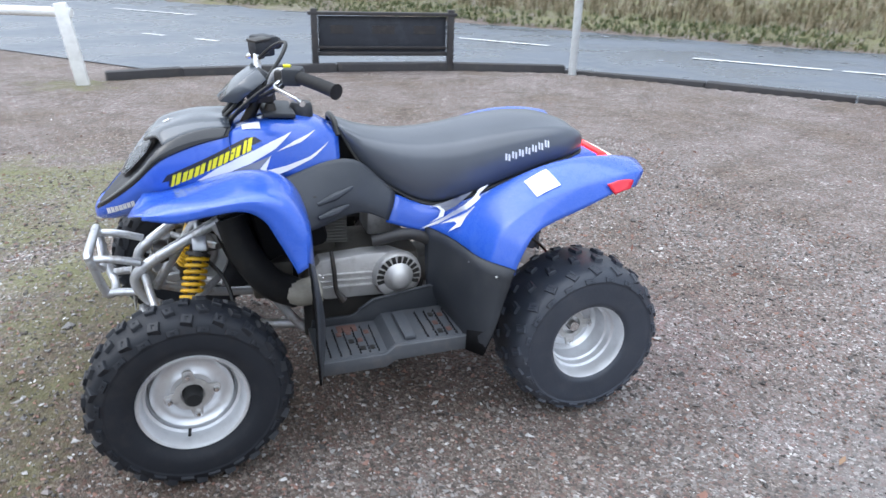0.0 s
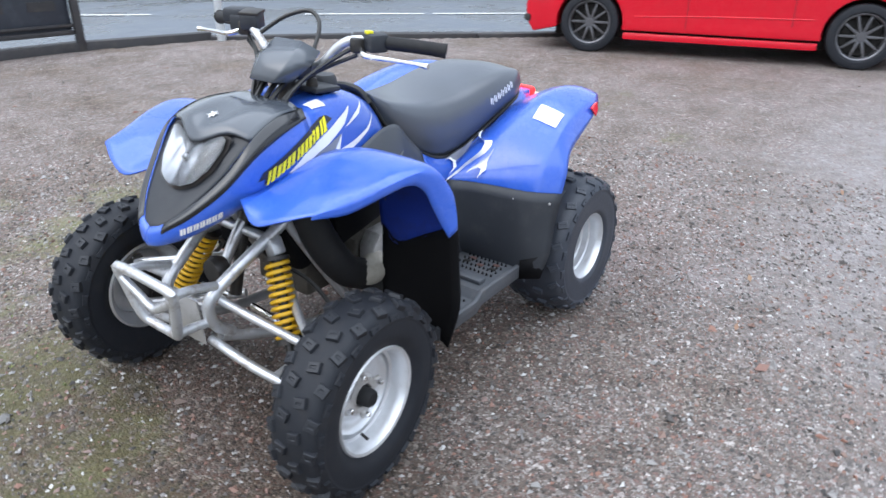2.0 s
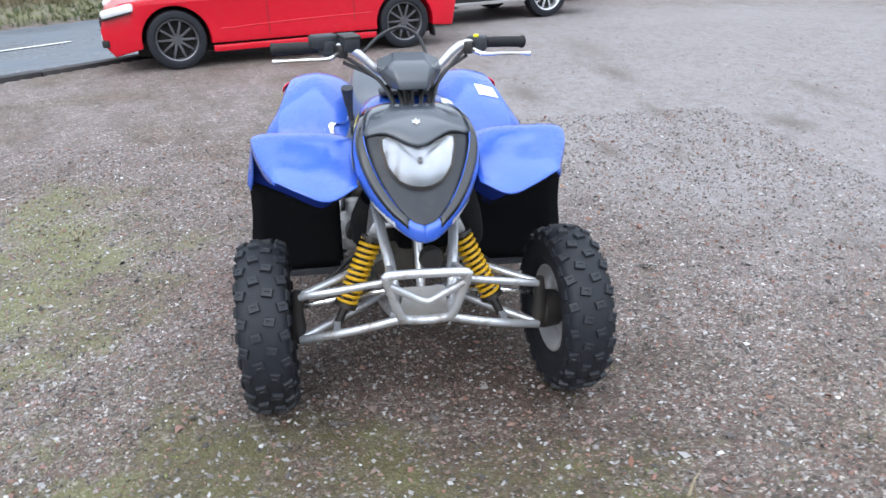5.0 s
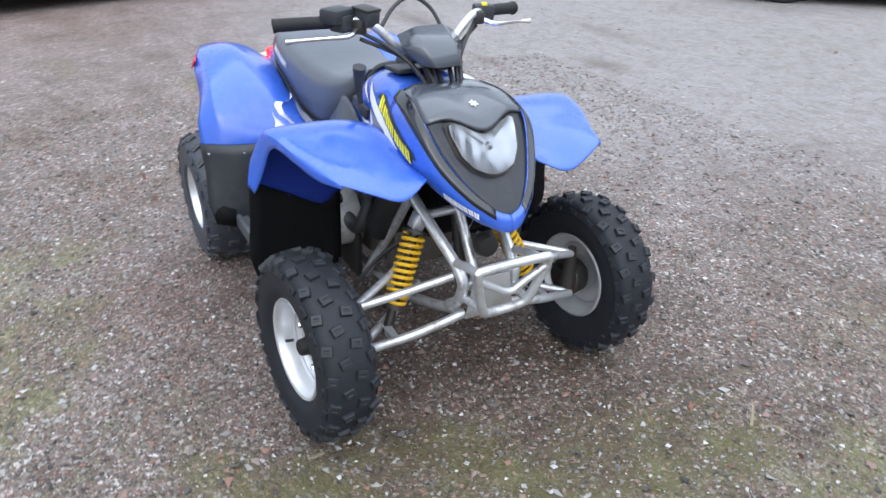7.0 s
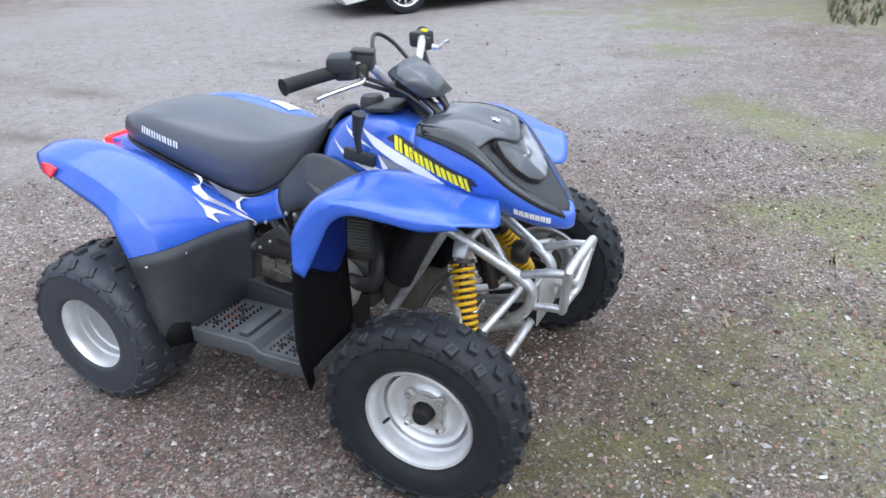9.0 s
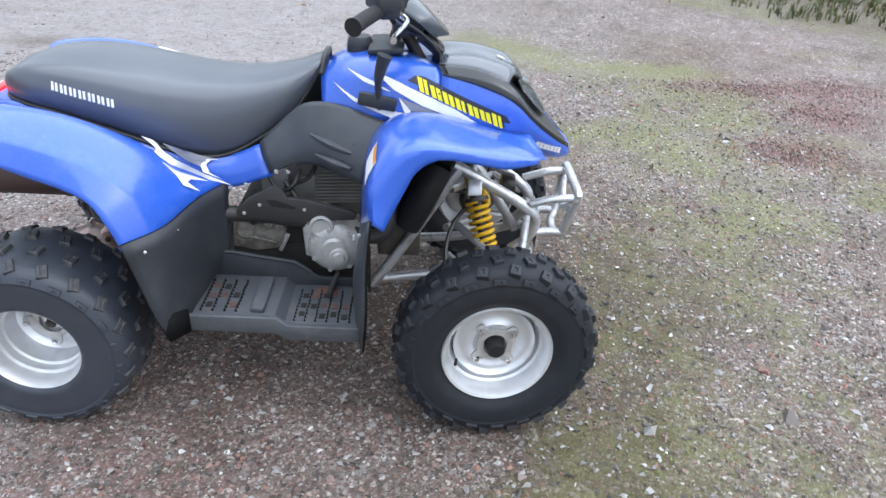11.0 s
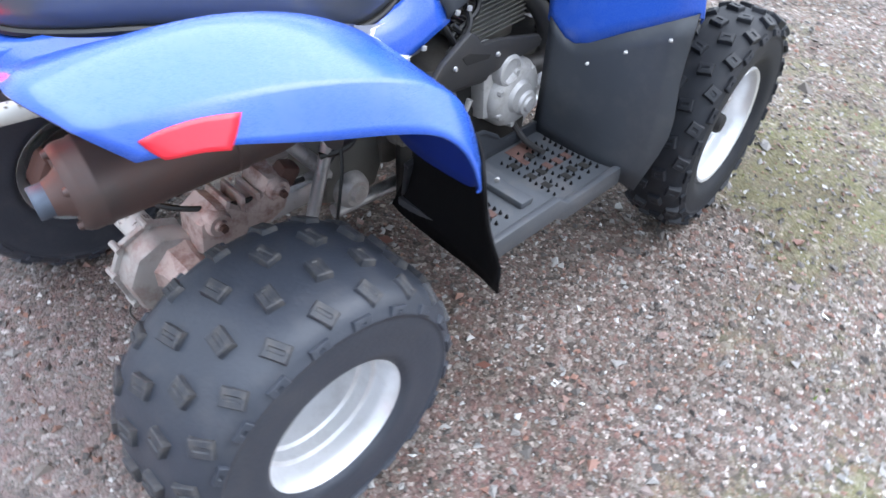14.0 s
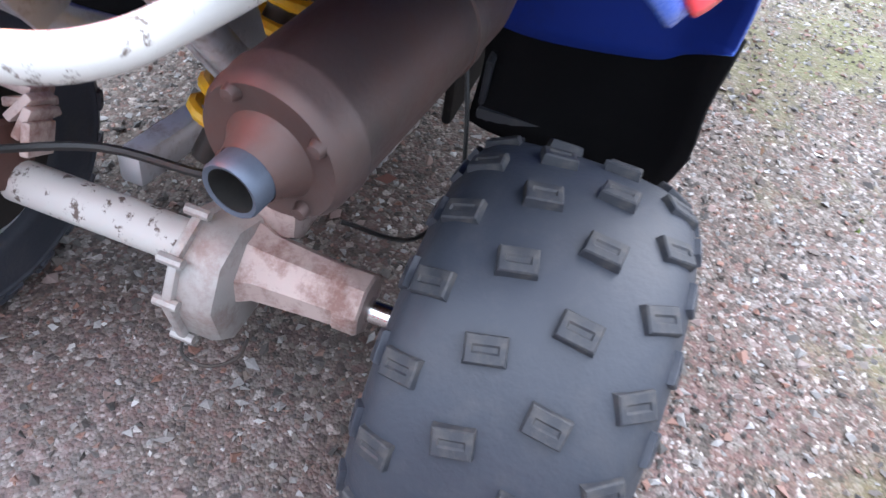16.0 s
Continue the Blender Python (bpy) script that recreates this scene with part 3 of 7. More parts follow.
MOSS = [(-0.42, 9.63, 0.9, 0.7, 1.0), (-1.45, 6.73, 0.9, 0.5, 0.6), (0.32, 4.96, 0.35, 0.3, 0.7), (-0.14, 5.85, 0.6, 0.35, 0.6), (1.14, 3.12, 0.4, 0.4, 0.4), (1.29, 1.66, 0.4, 0.3, 0.35), (-3.80, -0.80, 0.45, 0.25, 0.6), (-3.00, -0.02, 0.35, 0.18, 0.6), (1.35, -2.45, 0.9, 0.55, 0.85), (1.35, -1.6, 0.6, 0.5, 0.6), (-0.57, -1.3, 0.7, 0.5, 0.6), (-1.4, -1.8, 0.8, 0.5, 0.6), (0.2, -1.9, 0.9, 0.5, 0.4), (2.3, -1.0, 0.8, 0.9, 0.5),
        (0.95, -0.3, 0.35, 0.4, 0.5), (1.15, 0.25, 0.3, 0.5, 0.4), (1.65, 2.7, 0.5, 0.35, 0.9), (1.35, 0.3, 0.5, 0.7, 0.2), (1.2, -0.4, 0.5, 0.6, 0.25), (1.0, -0.8, 0.5, 0.3, 0.3), (1.8, 1.1, 0.7, 0.7, 0.35), (-0.9, -1.69, 0.5, 0.22, 0.8), (-0.38, -1.58, 0.5, 0.18, 0.8), (2.1, 2.2, 0.6, 0.5, 0.8), (2.3, 1.2, 0.8, 0.8, 0.65), (1.6, 0.5, 0.5, 0.6, 0.35), (0.9, 3.4, 0.7, 0.3, 0.7),
        (1.7, -5.8, 0.7, 0.5, 0.9), (0.1, 6.4, 1.0, 0.8, 0.6), (1.3, 7.2, 1.6, 0.6, 1.0), (3.0, 3.4, 1.0, 1.0, 0.5), (-2.6, 0.4, 0.5, 0.3, 0.3), (-5.2, 2.5, 0.9, 0.4, 0.35), (-3.3, 3.6, 0.5, 0.5, 0.4),
        (-1.9, 5.0, 0.8, 0.6, 0.4), (0.3, -1.0, 1.4, 0.5, 0.25), (1.2, -0.9, 0.4, 0.25, 0.35), (2.0, -2.0, 2.0, 1.2, 0.25), (1.64, 2.31, 0.6, 0.3, 0.4), (1.5, 1.6, 0.4, 0.3, 0.4), (0.13, 4.71, 0.8, 0.4, 0.5), (-0.13, 7.9, 1.0, 0.6, 0.6), (0.98, 3.08, 0.4, 0.3, 0.4)]
# trodden pale gravel; the last blob is brightness painted into the quad's shadow
WORN_LIT = [(-4.5, 4.0, 3.2, 3.0, 0.9), (-2.0, 3.2, 1.8, 1.4, 0.75), (-6.5, 6.0, 3.5, 3.0, 0.9), (-1.2, 2.0, 1.0, 0.8, 0.45), (-3.0, 1.8, 1.6, 0.9, 0.7), (-2.2, 1.5, 1.2, 0.7, 0.5), (-8.5, 3.0, 2.5, 2.0, 0.8), (-0.8, 4.0, 1.5, 1.5, 0.6), (-1.5, 6.0, 2.0, 2.0, 0.7), (-0.85, -0.15, 0.40, 0.40, 0.55)]
SOIL = [(4.2, 5.0, 0.8, 0.8, 1.0), (3.4, 5.9, 0.9, 0.6, 0.9), (4.9, 4.2, 0.7, 0.9, 0.9), (1.6, 8.0, 2.0, 0.6, 0.8)]
# damp and dark debris, plus shade painted under and ahead of the quad
DAMP_SHADE = [(-1.73, 1.4, 0.16, 0.06, 1.6), (-1.55, 1.75, 0.2, 0.05, 1.0), (-3.44, 1.29, 0.35, 0.10, 1.0), (-2.02, 2.83, 0.25, 0.10, 0.9), (-2.6, 2.1, 0.3, 0.08, 0.8), (-4.2, 2.3, 0.5, 0.12, 0.8), (-2.9, 3.6, 0.4, 0.1, 0.7), (0.66, 1.53, 0.22, 0.05, 0.6), (-0.69, 0.61, 0.4, 0.1, 0.4), (-5.6, 2.5, 0.8, 0.2, 0.5), (-1.2, 2.4, 0.3, 0.1, 0.4), (0.75, 0.0, 0.55, 0.75, 0.85), (0.15, 0.0, 0.6, 0.5, 0.8), (1.2, 0.15, 0.45, 0.6, 0.75), (0.95, -0.75, 0.4, 0.3, 0.4), (-0.1, -0.55, 0.7, 0.25, 0.35), (0.6, 0.8, 0.6, 0.3, 0.3)]
# blobs behind the quad: reddish gravel with tail lamp glow put into the colour
REDS = [(2.3, 1.47, 0.26, 0.22, 1.6), (2.75, 2.05, 0.26, 0.24, 1.5), (2.5, 2.5, 0.5, 0.2, 0.9), (3.1, 2.5, 0.4, 0.3, 0.9), (2.9, 3.4, 0.5, 0.4, 0.5), (-0.2, -0.3, 0.6, 0.5, 0.2), (-0.85, -0.05, 0.45, 0.4, 0.2), (-1.2, 0.2, 0.5, 0.4, 0.2), (-0.3, -0.75, 0.3, 0.2, 0.35)]


def lines(spans):
    out = [spans[0][0]]
    for a, b, step in spans:
        n = max(1, round((b - a) / step))
        out += list(np.linspace(a, b, n + 1)[1:])
    return out


gx = lines([(-160, -30, 16), (-30, -16, 2), (-16, -8, 0.4), (-8, 5, 0.1), (5, 12, 0.5), (12, 40, 4), (40, 160, 20)])
gy = lines([(-160, -30, 16), (-30, -16, 2), (-16, -7, 0.4), (-7, 9, 0.1), (9, 14, 0.5), (14, 40, 4), (40, 160, 20)])
gverts = [(x, y, ground_height(x, y)) for y in gy for x in gx]
nx = len(gx)
gfaces = [(j * nx + i, j * nx + i + 1, (j + 1) * nx + i + 1, (j + 1) * nx + i) for j in range(len(gy) - 1) for i in range(nx - 1)]
g_me = bpy.data.meshes.new("ground")
g_me.from_pydata(gverts, [], gfaces)
g_me.polygons.foreach_set("use_smooth", [True] * len(g_me.polygons))
for nm, blobs in (("moss", MOSS), ("worn_lit", WORN_LIT), ("soil", SOIL), ("red", REDS), ("damp_shade", DAMP_SHADE)):
    at = g_me.attributes.new(nm, "FLOAT", "POINT")
    vals = []
    for x, y, z in gverts:
        near = -20 < x < 14 and -16 < y < 16
        v = spots(x, y, blobs) if near else 0.0
        r = road_reach(x, y)
        if nm == "moss":
            if r > 13.15:
                v = 1.0
            elif x * 0.68 + y * 0.73 > 5.45 and x > -2.5 or not near:
                v = max(v, 0.8)
        if nm == "soil" and 12.55 < r < 13.45:
            v = max(v, 1.0 - abs(r - 13.05) / 0.45)
        vals.append(v)
    at.data.foreach_set("value", vals)
g_me.materials.append(M_GRAVEL)
ground = tagged(new("ground", g_me), "packed gravel lot with moss patches and loose chips", "ground", kind="structure")


def road_point(s, r, z=-0.12):
    return (ROAD_DIR[0] * s + ROAD_OUT[0] * r, ROAD_DIR[1] * s + ROAD_OUT[1] * r, z)


rs_, rr_ = np.linspace(-60, 80, 71), [4.5, 6.5, 8.5, 10.5, 12.2, 13.0]
rv = [road_point(s, r, -0.12 - 0.02 * abs(r - 10.0) / 3) for s in rs_ for r in rr_]
rf = [(i * 6 + j, i * 6 + j + 1, (i + 1) * 6 + j + 1, (i + 1) * 6 + j) for i in range(70) for j in range(5)]
road = mesh_object("road", from_data(rv, [f[::-1] for f in rf]), M_ASPHALT, smooth=60)
tagged(road, "damp blue-grey asphalt road with pale sheen", "road", kind="structure")


def road_dash(s0, s1, r, w=0.11):
    z = -0.12 - 0.02 * abs(r - 10.0) / 3 + 0.005
    bm = from_data([road_point(s0, r - w / 2, z), road_point(s1, r - w / 2, z), road_point(s1, r + w / 2, z), road_point(s0, r + w / 2, z)], [(0, 1, 2, 3)])
    bmesh.ops.recalc_face_normals(bm, faces=bm.faces[:])
    if bm.faces[:][0].normal.z < 0:
        bmesh.ops.reverse_faces(bm, faces=bm.faces[:])
    return part("road_marking", bm, M_LINE, road, "worn white road line")


for a_, b_ in ((-19.5, -17.0), (-13.7, -11.1), (-4.75, -3.05), (-0.70, 1.22), (1.36, 3.40), (5.4, 7.4), (9.4, 11.4), (13.4, 15.4)):
    road_dash(a_, b_, 10.0)
for a_ in (-6.9, -8.1, -9.3):
    road_dash(a_, a_ + 0.50, 7.05, 0.09)

edging = thing("timber_edging", "low dark timber edging round the gravel lot", "edging", kind="structure")
rng = random.Random(4)
for (x0, y0), (x1, y1) in zip(EDGE[:-1], EDGE[1:]):
    L = math.hypot(x1 - x0, y1 - y0)
    k = max(1, round(L / 1.6))
    for i in range(k):
        ax, ay = x0 + (x1 - x0) * i / k, y0 + (y1 - y0) * i / k
        bx, by = x0 + (x1 - x0) * (i + 1) / k, y0 + (y1 - y0) * (i + 1) / k
        ll = math.hypot(bx - ax, by - ay) - 0.012
        rotm = pose(0, 0, 0, rng.uniform(-2, 2), rng.uniform(-0.4, 0.4), math.degrees(math.atan2(by - ay, bx - ax)))
        hh = 0.30 if x0 > -3.6 else 0.22
        part("sleeper", box(((ax + bx) / 2, (ay + by) / 2, 0.085 + (hh - 0.30) * 0.55 - hh / 2 + rng.uniform(-0.006, 0.006)), (ll, 0.15, hh), rotm, 0.012), M_TIMBER, edging)

# ---- notice board on two posts, seen from behind ----
board = thing("notice_board", "black timber notice board on two posts beside the road", "sign", at=(-1.555, -6.20, 0.02), rz=-7.0)
for sx in (-0.78, 0.78):
    part("post", box((sx, 0.03, 0.245), (0.075, 0.075, 0.82), None, 0.006), M_TIMBER, board)
part("panel", box((0, -0.015, 0.360), (1.47, 0.022, 0.43), None, 0.003), M_BOARD, board, "faded black panel")
part("top_rail", box((0, 0.02, 0.605), (1.70, 0.10, 0.035), None, 0.006), M_TIMBER, board)
part("bottom_rail", box((0, 0.01, 0.165), (1.48, 0.05, 0.045), None, 0.005), M_TIMBER, board)
part("middle_rail", box((0, 0.012, 0.235), (1.48, 0.03, 0.028), None, 0.004), M_TIMBER, board)
for sx in (-0.48, 0.0, 0.47):
    part("faded_lettering", box((sx, 0.0005, 0.43), (0.26, 0.006, 0.09), None, 0.0), M_TIMBER, board)

post_fence = thing("white_fence", "white painted post and rail beside the lot entrance", "fence", at=(1.60, -5.70, 0.0), rz=0)
part("post", box((0.02, 0, 0.36), (0.115, 0.10, 0.80), pose(0, 0, 0, 0, 7, 0), 0.01), M_WHITEPOST, post_fence)
part("post", box((2.30, -0.75, 0.36), (0.11, 0.10, 0.80), None, 0.01), M_WHITEPOST, post_fence)
part("rail", tube([(-0.02, -0.01, 0.67), (1.1, -0.37, 0.68), (2.3, -0.75, 0.68), (3.6, -1.2, 0.68)], 0.045, seg=10), M_WHITEPOST, post_fence)

grey_post = thing("metal_post", "slim pale grey metal post at the timber edging", "post", at=(-3.66, -5.52, 0.0))
part("shaft", tube([(0, 0, -0.1), (0.0, 0.0, 0.6), (0.01, 0.0, 1.9)], 0.046, seg=14), M_GREYPOST, grey_post)
part("cap", lathe([(0.0, 0.02), (0.03, 0.018), (0.046, 0.0), (0.046, -0.03)], 14, Matrix.Translation((0.01, 0, 1.9)) @ pose(0, 0, 0, 90, 0, 0)), M_GREYPOST, grey_post)

# ---- quad bike ----
quad = thing("quad_bike", "blue and black quad bike with knobbly tyres on gravel", "quad bike")
# the sprung body and the front axle lean a little to the left; the rear axle stays level
quad.matrix_basis = Matrix.Translation((0, 0, 0.58)) @ Matrix.Rotation(radians(-1.8), 4, "X") @ Matrix.Translation((0, 0, -0.58))
LEVEL = quad.matrix_basis.inverted()
STEER = 4.0
FRONT_HUB, REAR_HUB = (0.610, 0.446, 0.253), (-0.498, 0.400, 0.2425)


def block_mesh(name, w, l, h, sipe, material, groove=0.0016):
    """A tread block: tapered sides, a flat worn top and a groove pressed into it. x is outward, y across the tyre."""
    bm = bmesh.new()

    def ring(x, ky, kz):
        return [bm.verts.new((x, sy * w / 2 * ky, sz * l / 2 * kz)) for sy, sz in ((-1, -1), (1, -1), (1, 1), (-1, 1))]

    rings = [ring(-0.014, 1.06, 1.08), ring(h * 0.85, 0.94, 0.93), ring(h, 0.86, 0.84), ring(h + 0.0004, sipe, 0.30), ring(h - groove, sipe * 0.9, 0.16)]
    for A, B in zip(rings[:-1], rings[1:]):
        for k in range(4):
            bm.faces.new((A[k], A[(k + 1) % 4], B[(k + 1) % 4], B[k]))
    bm.faces.new(rings[-1])
    bmesh.ops.recalc_face_normals(bm, faces=bm.faces[:])
    me = bpy.data.meshes.new(name)
    bm.to_mesh(me)
    bm.free()
    me.materials.append(material)
    return me


BLOCK_FRONT = block_mesh("tread_block", 0.030, 0.025, 0.0125, 0.5, M_BLOCKF)
BLOCK_FRONT_SIDE = block_mesh("tread_block", 0.028, 0.028, 0.0125, 0.45, M_BLOCKF)
BLOCK_REAR = block_mesh("tread_block", 0.035, 0.025, 0.0100, 0.62, M_BLOCK, 0.0012)
BLOCK_EDGE = block_mesh("tread_block", 0.014, 0.032, 0.006, 0.3, M_TYRE)
BLOCK_EDGE_REAR = block_mesh("tread_block", 0.014, 0.030, 0.006, 0.3, M_RUBBER)


def block_places(R, hw, front):
    """Where a tyre's tread blocks sit: mesh, place on the tyre."""
    out = []

    def put(me, rr, ang, y, twist, lean=0.0):
        out.append((me, Matrix.Rotation(ang, 4, "Y") @ Matrix.Translation((rr, y, 0)) @ Matrix.Rotation(lean, 4, "Z") @ Matrix.Rotation(twist, 4, "X")))

    n = 20
    step = 2 * math.pi / n
    for i in range(n):
        ang = step * i
        if front:
            for k in (-1, 1):
                shift = 0.0 if k > 0 else 0.5
                put(BLOCK_FRONT, R - 0.004, ang + step * shift, k * hw * 0.27, k * 0.22)
                put(BLOCK_FRONT_SIDE, R - 0.012, ang + step * (shift + 0.5), k * hw * 0.74, -k * 0.25, k * 0.42)
                put(BLOCK_EDGE, R - 0.028, ang + step * shift, k * hw * 0.97, 0.0, k * 1.1)
        else:
            for j, (yy, off) in enumerate(((-0.76, 0.5), (-0.27, 0.0), (0.27, 0.5), (0.76, 0.0))):
                edge = abs(yy) > 0.5
                put(BLOCK_REAR, R - (0.013 if edge else 0.001), ang + off * step, yy * hw, (0.0, 0.22, -0.12, 0.45)[j], (0.42 if yy > 0 else -0.42) if edge else 0.0)
            for k in (-1, 1):
                put(BLOCK_EDGE_REAR, R - 0.030, ang + 0.4 * step, k * hw * 0.97, 0.0, k * 1.15)
    return out


def tyre_mesh(R, width, bead, seat_out):
    hw = width / 2
    prof = [(bead, hw * seat_out), (bead + 0.012, hw * (seat_out + 0.08)), (bead + 0.035, hw * max(0.96, seat_out + 0.09)), ((bead + R) / 2 + 0.004, hw * 1.0), (R - 0.042, hw * 0.992), (R - 0.037, hw * 1.012), (R - 0.031, hw * 0.985), (R - 0.016, hw * 0.89), (R - 0.006, hw * 0.72), (R - 0.001, hw * 0.4), (R, 0.0)]
    full = prof + [(r, -h) for r, h in prof[-2::-1]]
    dense = smooth_line([(r, h, 0) for r, h in full], 3)[:, :2]
    bm = lathe([tuple(v) for v in dense], 64)
    bmesh.ops.recalc_face_normals(bm, faces=bm.faces[:])
    return bm


def rim_mesh(R, hw, dish):
    """A wheel rim: rolled lip, barrel and a disc set in from the outer (+y) lip by dish."""
    bm = bmesh.new()
    prof = [(R - 0.004, hw - 0.006), (R + 0.002, hw + 0.002), (R - 0.001, hw + 0.007), (R - 0.008, hw + 0.004), (R - 0.014, hw - 0.010), (R - 0.020, hw - 0.024), (R - 0.030, hw - 0.030)]
    inner = hw - dish
    if dish > 0.05:
        prof = prof[:-2] + [(R - 0.016, hw - 0.022), (R - 0.017, hw - 0.040), (R - 0.024, hw - 0.044), (R - 0.025, hw - 0.064), (R - 0.031, hw - 0.068)]
    prof += [(R - 0.034, inner + 0.012), (R - 0.042, inner + 0.003), (R * 0.62, inner), (R * 0.44, inner + 0.006), (R * 0.40, inner + 0.012), (0.0, inner + 0.012)]
    lathe_into(bm, prof, 48)
    lathe_into(bm, [(R - 0.030, inner), (R - 0.026, 0.0), (R - 0.026, -hw + 0.02), (R - 0.004, -hw + 0.006), (R + 0.001, -hw), (R - 0.008, -hw - 0.004), (R - 0.03, -hw + 0.02), (R - 0.034, inner - 0.004)], 48)
    bmesh.ops.recalc_face_normals(bm, faces=bm.faces[:])
    return bm


def wheel(front, s):
    """One wheel: the hub with its tyre, rim, cap, nuts and valve."""
    hx, hy, hz = FRONT_HUB if front else REAR_HUB
    R, width, bead = (0.2455, 0.136, 0.128) if front else (0.2365, 0.230, 0.116)
    turn = STEER if front else 0.0
    place = pose(hx, s * hy, hz, 0, 0, turn + (0 if s > 0 else 180)) @ Matrix.Rotation((1.2 + 0.5 * s) if front else 0.0, 4, "Y")
    back = -0.046 if front else -0.075
    drum = lathe([(r_, h_ + back) for r_, h_ in ((0.0, 0.03), (0.045, 0.03), (0.055, 0.02), (0.06, -0.06 - back * 0.75), (0.05, -0.085 - back), (0.0, -0.085 - back))], 24)
    hub = part("wheel", drum, M_DARKMETAL, quad, "knobbly tyre on a silver rim")
    hub.matrix_basis = place if front else LEVEL @ Matrix.Translation((0, -0.008, 0)) @ place
    part("tyre", tyre_mesh(R, width, bead, 0.68 if front else 0.90), M_TYRE if front else M_RUBBER, hub, "black rubber tyre with worn tread")
    places = block_places(R, width / 2, front)
    if front or s < 0:
        for me, m in places:
            ob = new("tread_block", me)
            ob.parent, ob.matrix_basis = hub, m
    else:
        joined = bmesh.new()
        for me, m in places:
            k0 = len(joined.verts)
            joined.from_mesh(me)
            joined.verts.ensure_lookup_table()
            bmesh.ops.transform(joined, matrix=m, verts=joined.verts[k0:])
        tagged(part("tread", joined, M_RUBBER, hub, "worn tread blocks", smooth=0), kind="stuff")
    hw = 0.048 if front else 0.100
    dish = 0.058 if front else 0.129
    part("rim", rim_mesh(bead + 0.008, hw, dish), M_RIM, hub, "silver alloy rim", smooth=35)
    base = hw - dish + 0.014
    flange = bmesh.new()
    lathe_into(flange, [(0.030, base), (0.044, base), (0.046, base + 0.006), (0.030, base + 0.008)], 24)
    for k in range(4):
        m = Matrix.Rotation(k * math.pi / 2, 4, "Y")
        plate_into(flange, [(0.036, -0.017), (0.066, -0.012), (0.070, -0.006), (0.070, 0.006), (0.066, 0.012), (0.036, 0.017)], base - 0.001, base + 0.007, m, 0.002)
    part("hub_flange", flange, M_ALLOY, hub, "four-armed hub flange")
    for k in range(4):
        m = Matrix.Rotation(k * math.pi / 2, 4, "Y") @ Matrix.Translation((0.058, base + 0.012, 0))
        part("wheel_nut", lathe([(0.0, 0.008), (0.006, 0.008), (0.009, 0.004), (0.009, -0.008)], 6, m), M_CHROME, hub)
    if front:
        part("hub_cap", lathe([(0.0, base + 0.036), (0.018, base + 0.036), (0.022, base + 0.031), (0.024, base + 0.010), (0.026, base), (0.026, base - 0.02)], 20), M_GRIP, hub, "black rubber hub cap")
    else:
        part("axle_nut", lathe([(0.0, base + 0.016), (0.010, base + 0.016), (0.014, base + 0.010), (0.015, base - 0.01)], 6), M_DARKMETAL, hub, "steel axle nut")
    part("valve", tube([(0.098, hw - dish * 0.55, 0.03), (0.101, hw - dish * 0.55 + 0.022, 0.034)], 0.004, seg=8, straight=True), M_GRIP, hub)
    return hub


for s in (1, -1):
    wheel(True, s)
    wheel(False, s)

# bodywork: front fenders
FF = [[(0.685, 0.165, 0.696), (0.718, 0.240, 0.668), (0.708, 0.310, 0.690), (0.678, 0.376, 0.714), (0.677, 0.381, 0.704)],
      [(0.620, 0.165, 0.703), (0.640, 0.250, 0.706), (0.630, 0.330, 0.725), (0.600, 0.405, 0.730), (0.602, 0.412, 0.702)],
      [(0.515, 0.165, 0.729), (0.525, 0.250, 0.740), (0.520, 0.340, 0.746), (0.515, 0.434, 0.751), (0.525, 0.441, 0.724)],
      [(0.432, 0.165, 0.743), (0.432, 0.250, 0.765), (0.432, 0.350, 0.769), (0.428, 0.453, 0.766), (0.452, 0.460, 0.737)],
      [(0.350, 0.165, 0.733), (0.355, 0.250, 0.757), (0.360, 0.350, 0.763), (0.366, 0.461, 0.757), (0.404, 0.467, 0.712)],
      [(0.295, 0.190, 0.696), (0.305, 0.260, 0.719), (0.310, 0.350, 0.731), (0.330, 0.471, 0.721), (0.377, 0.473, 0.664)],
      [(0.270, 0.210, 0.622), (0.278, 0.270, 0.630), (0.283, 0.360, 0.655), (0.303, 0.483, 0.668), (0.350, 0.483, 0.610)],
      [(0.263, 0.220, 0.512), (0.267, 0.280, 0.472), (0.275, 0.370, 0.522), (0.306, 0.495, 0.594), (0.334, 0.493, 0.576)]]
fenders = {}
for s in (1, -1):
    fenders[s] = thick(part("front_fender", sheet(mirror_rows(FF, s), 4, flip=s > 0), M_BLUE, quad, "blue plastic front fender"), 0.004, inside=M_BLUESHADE)

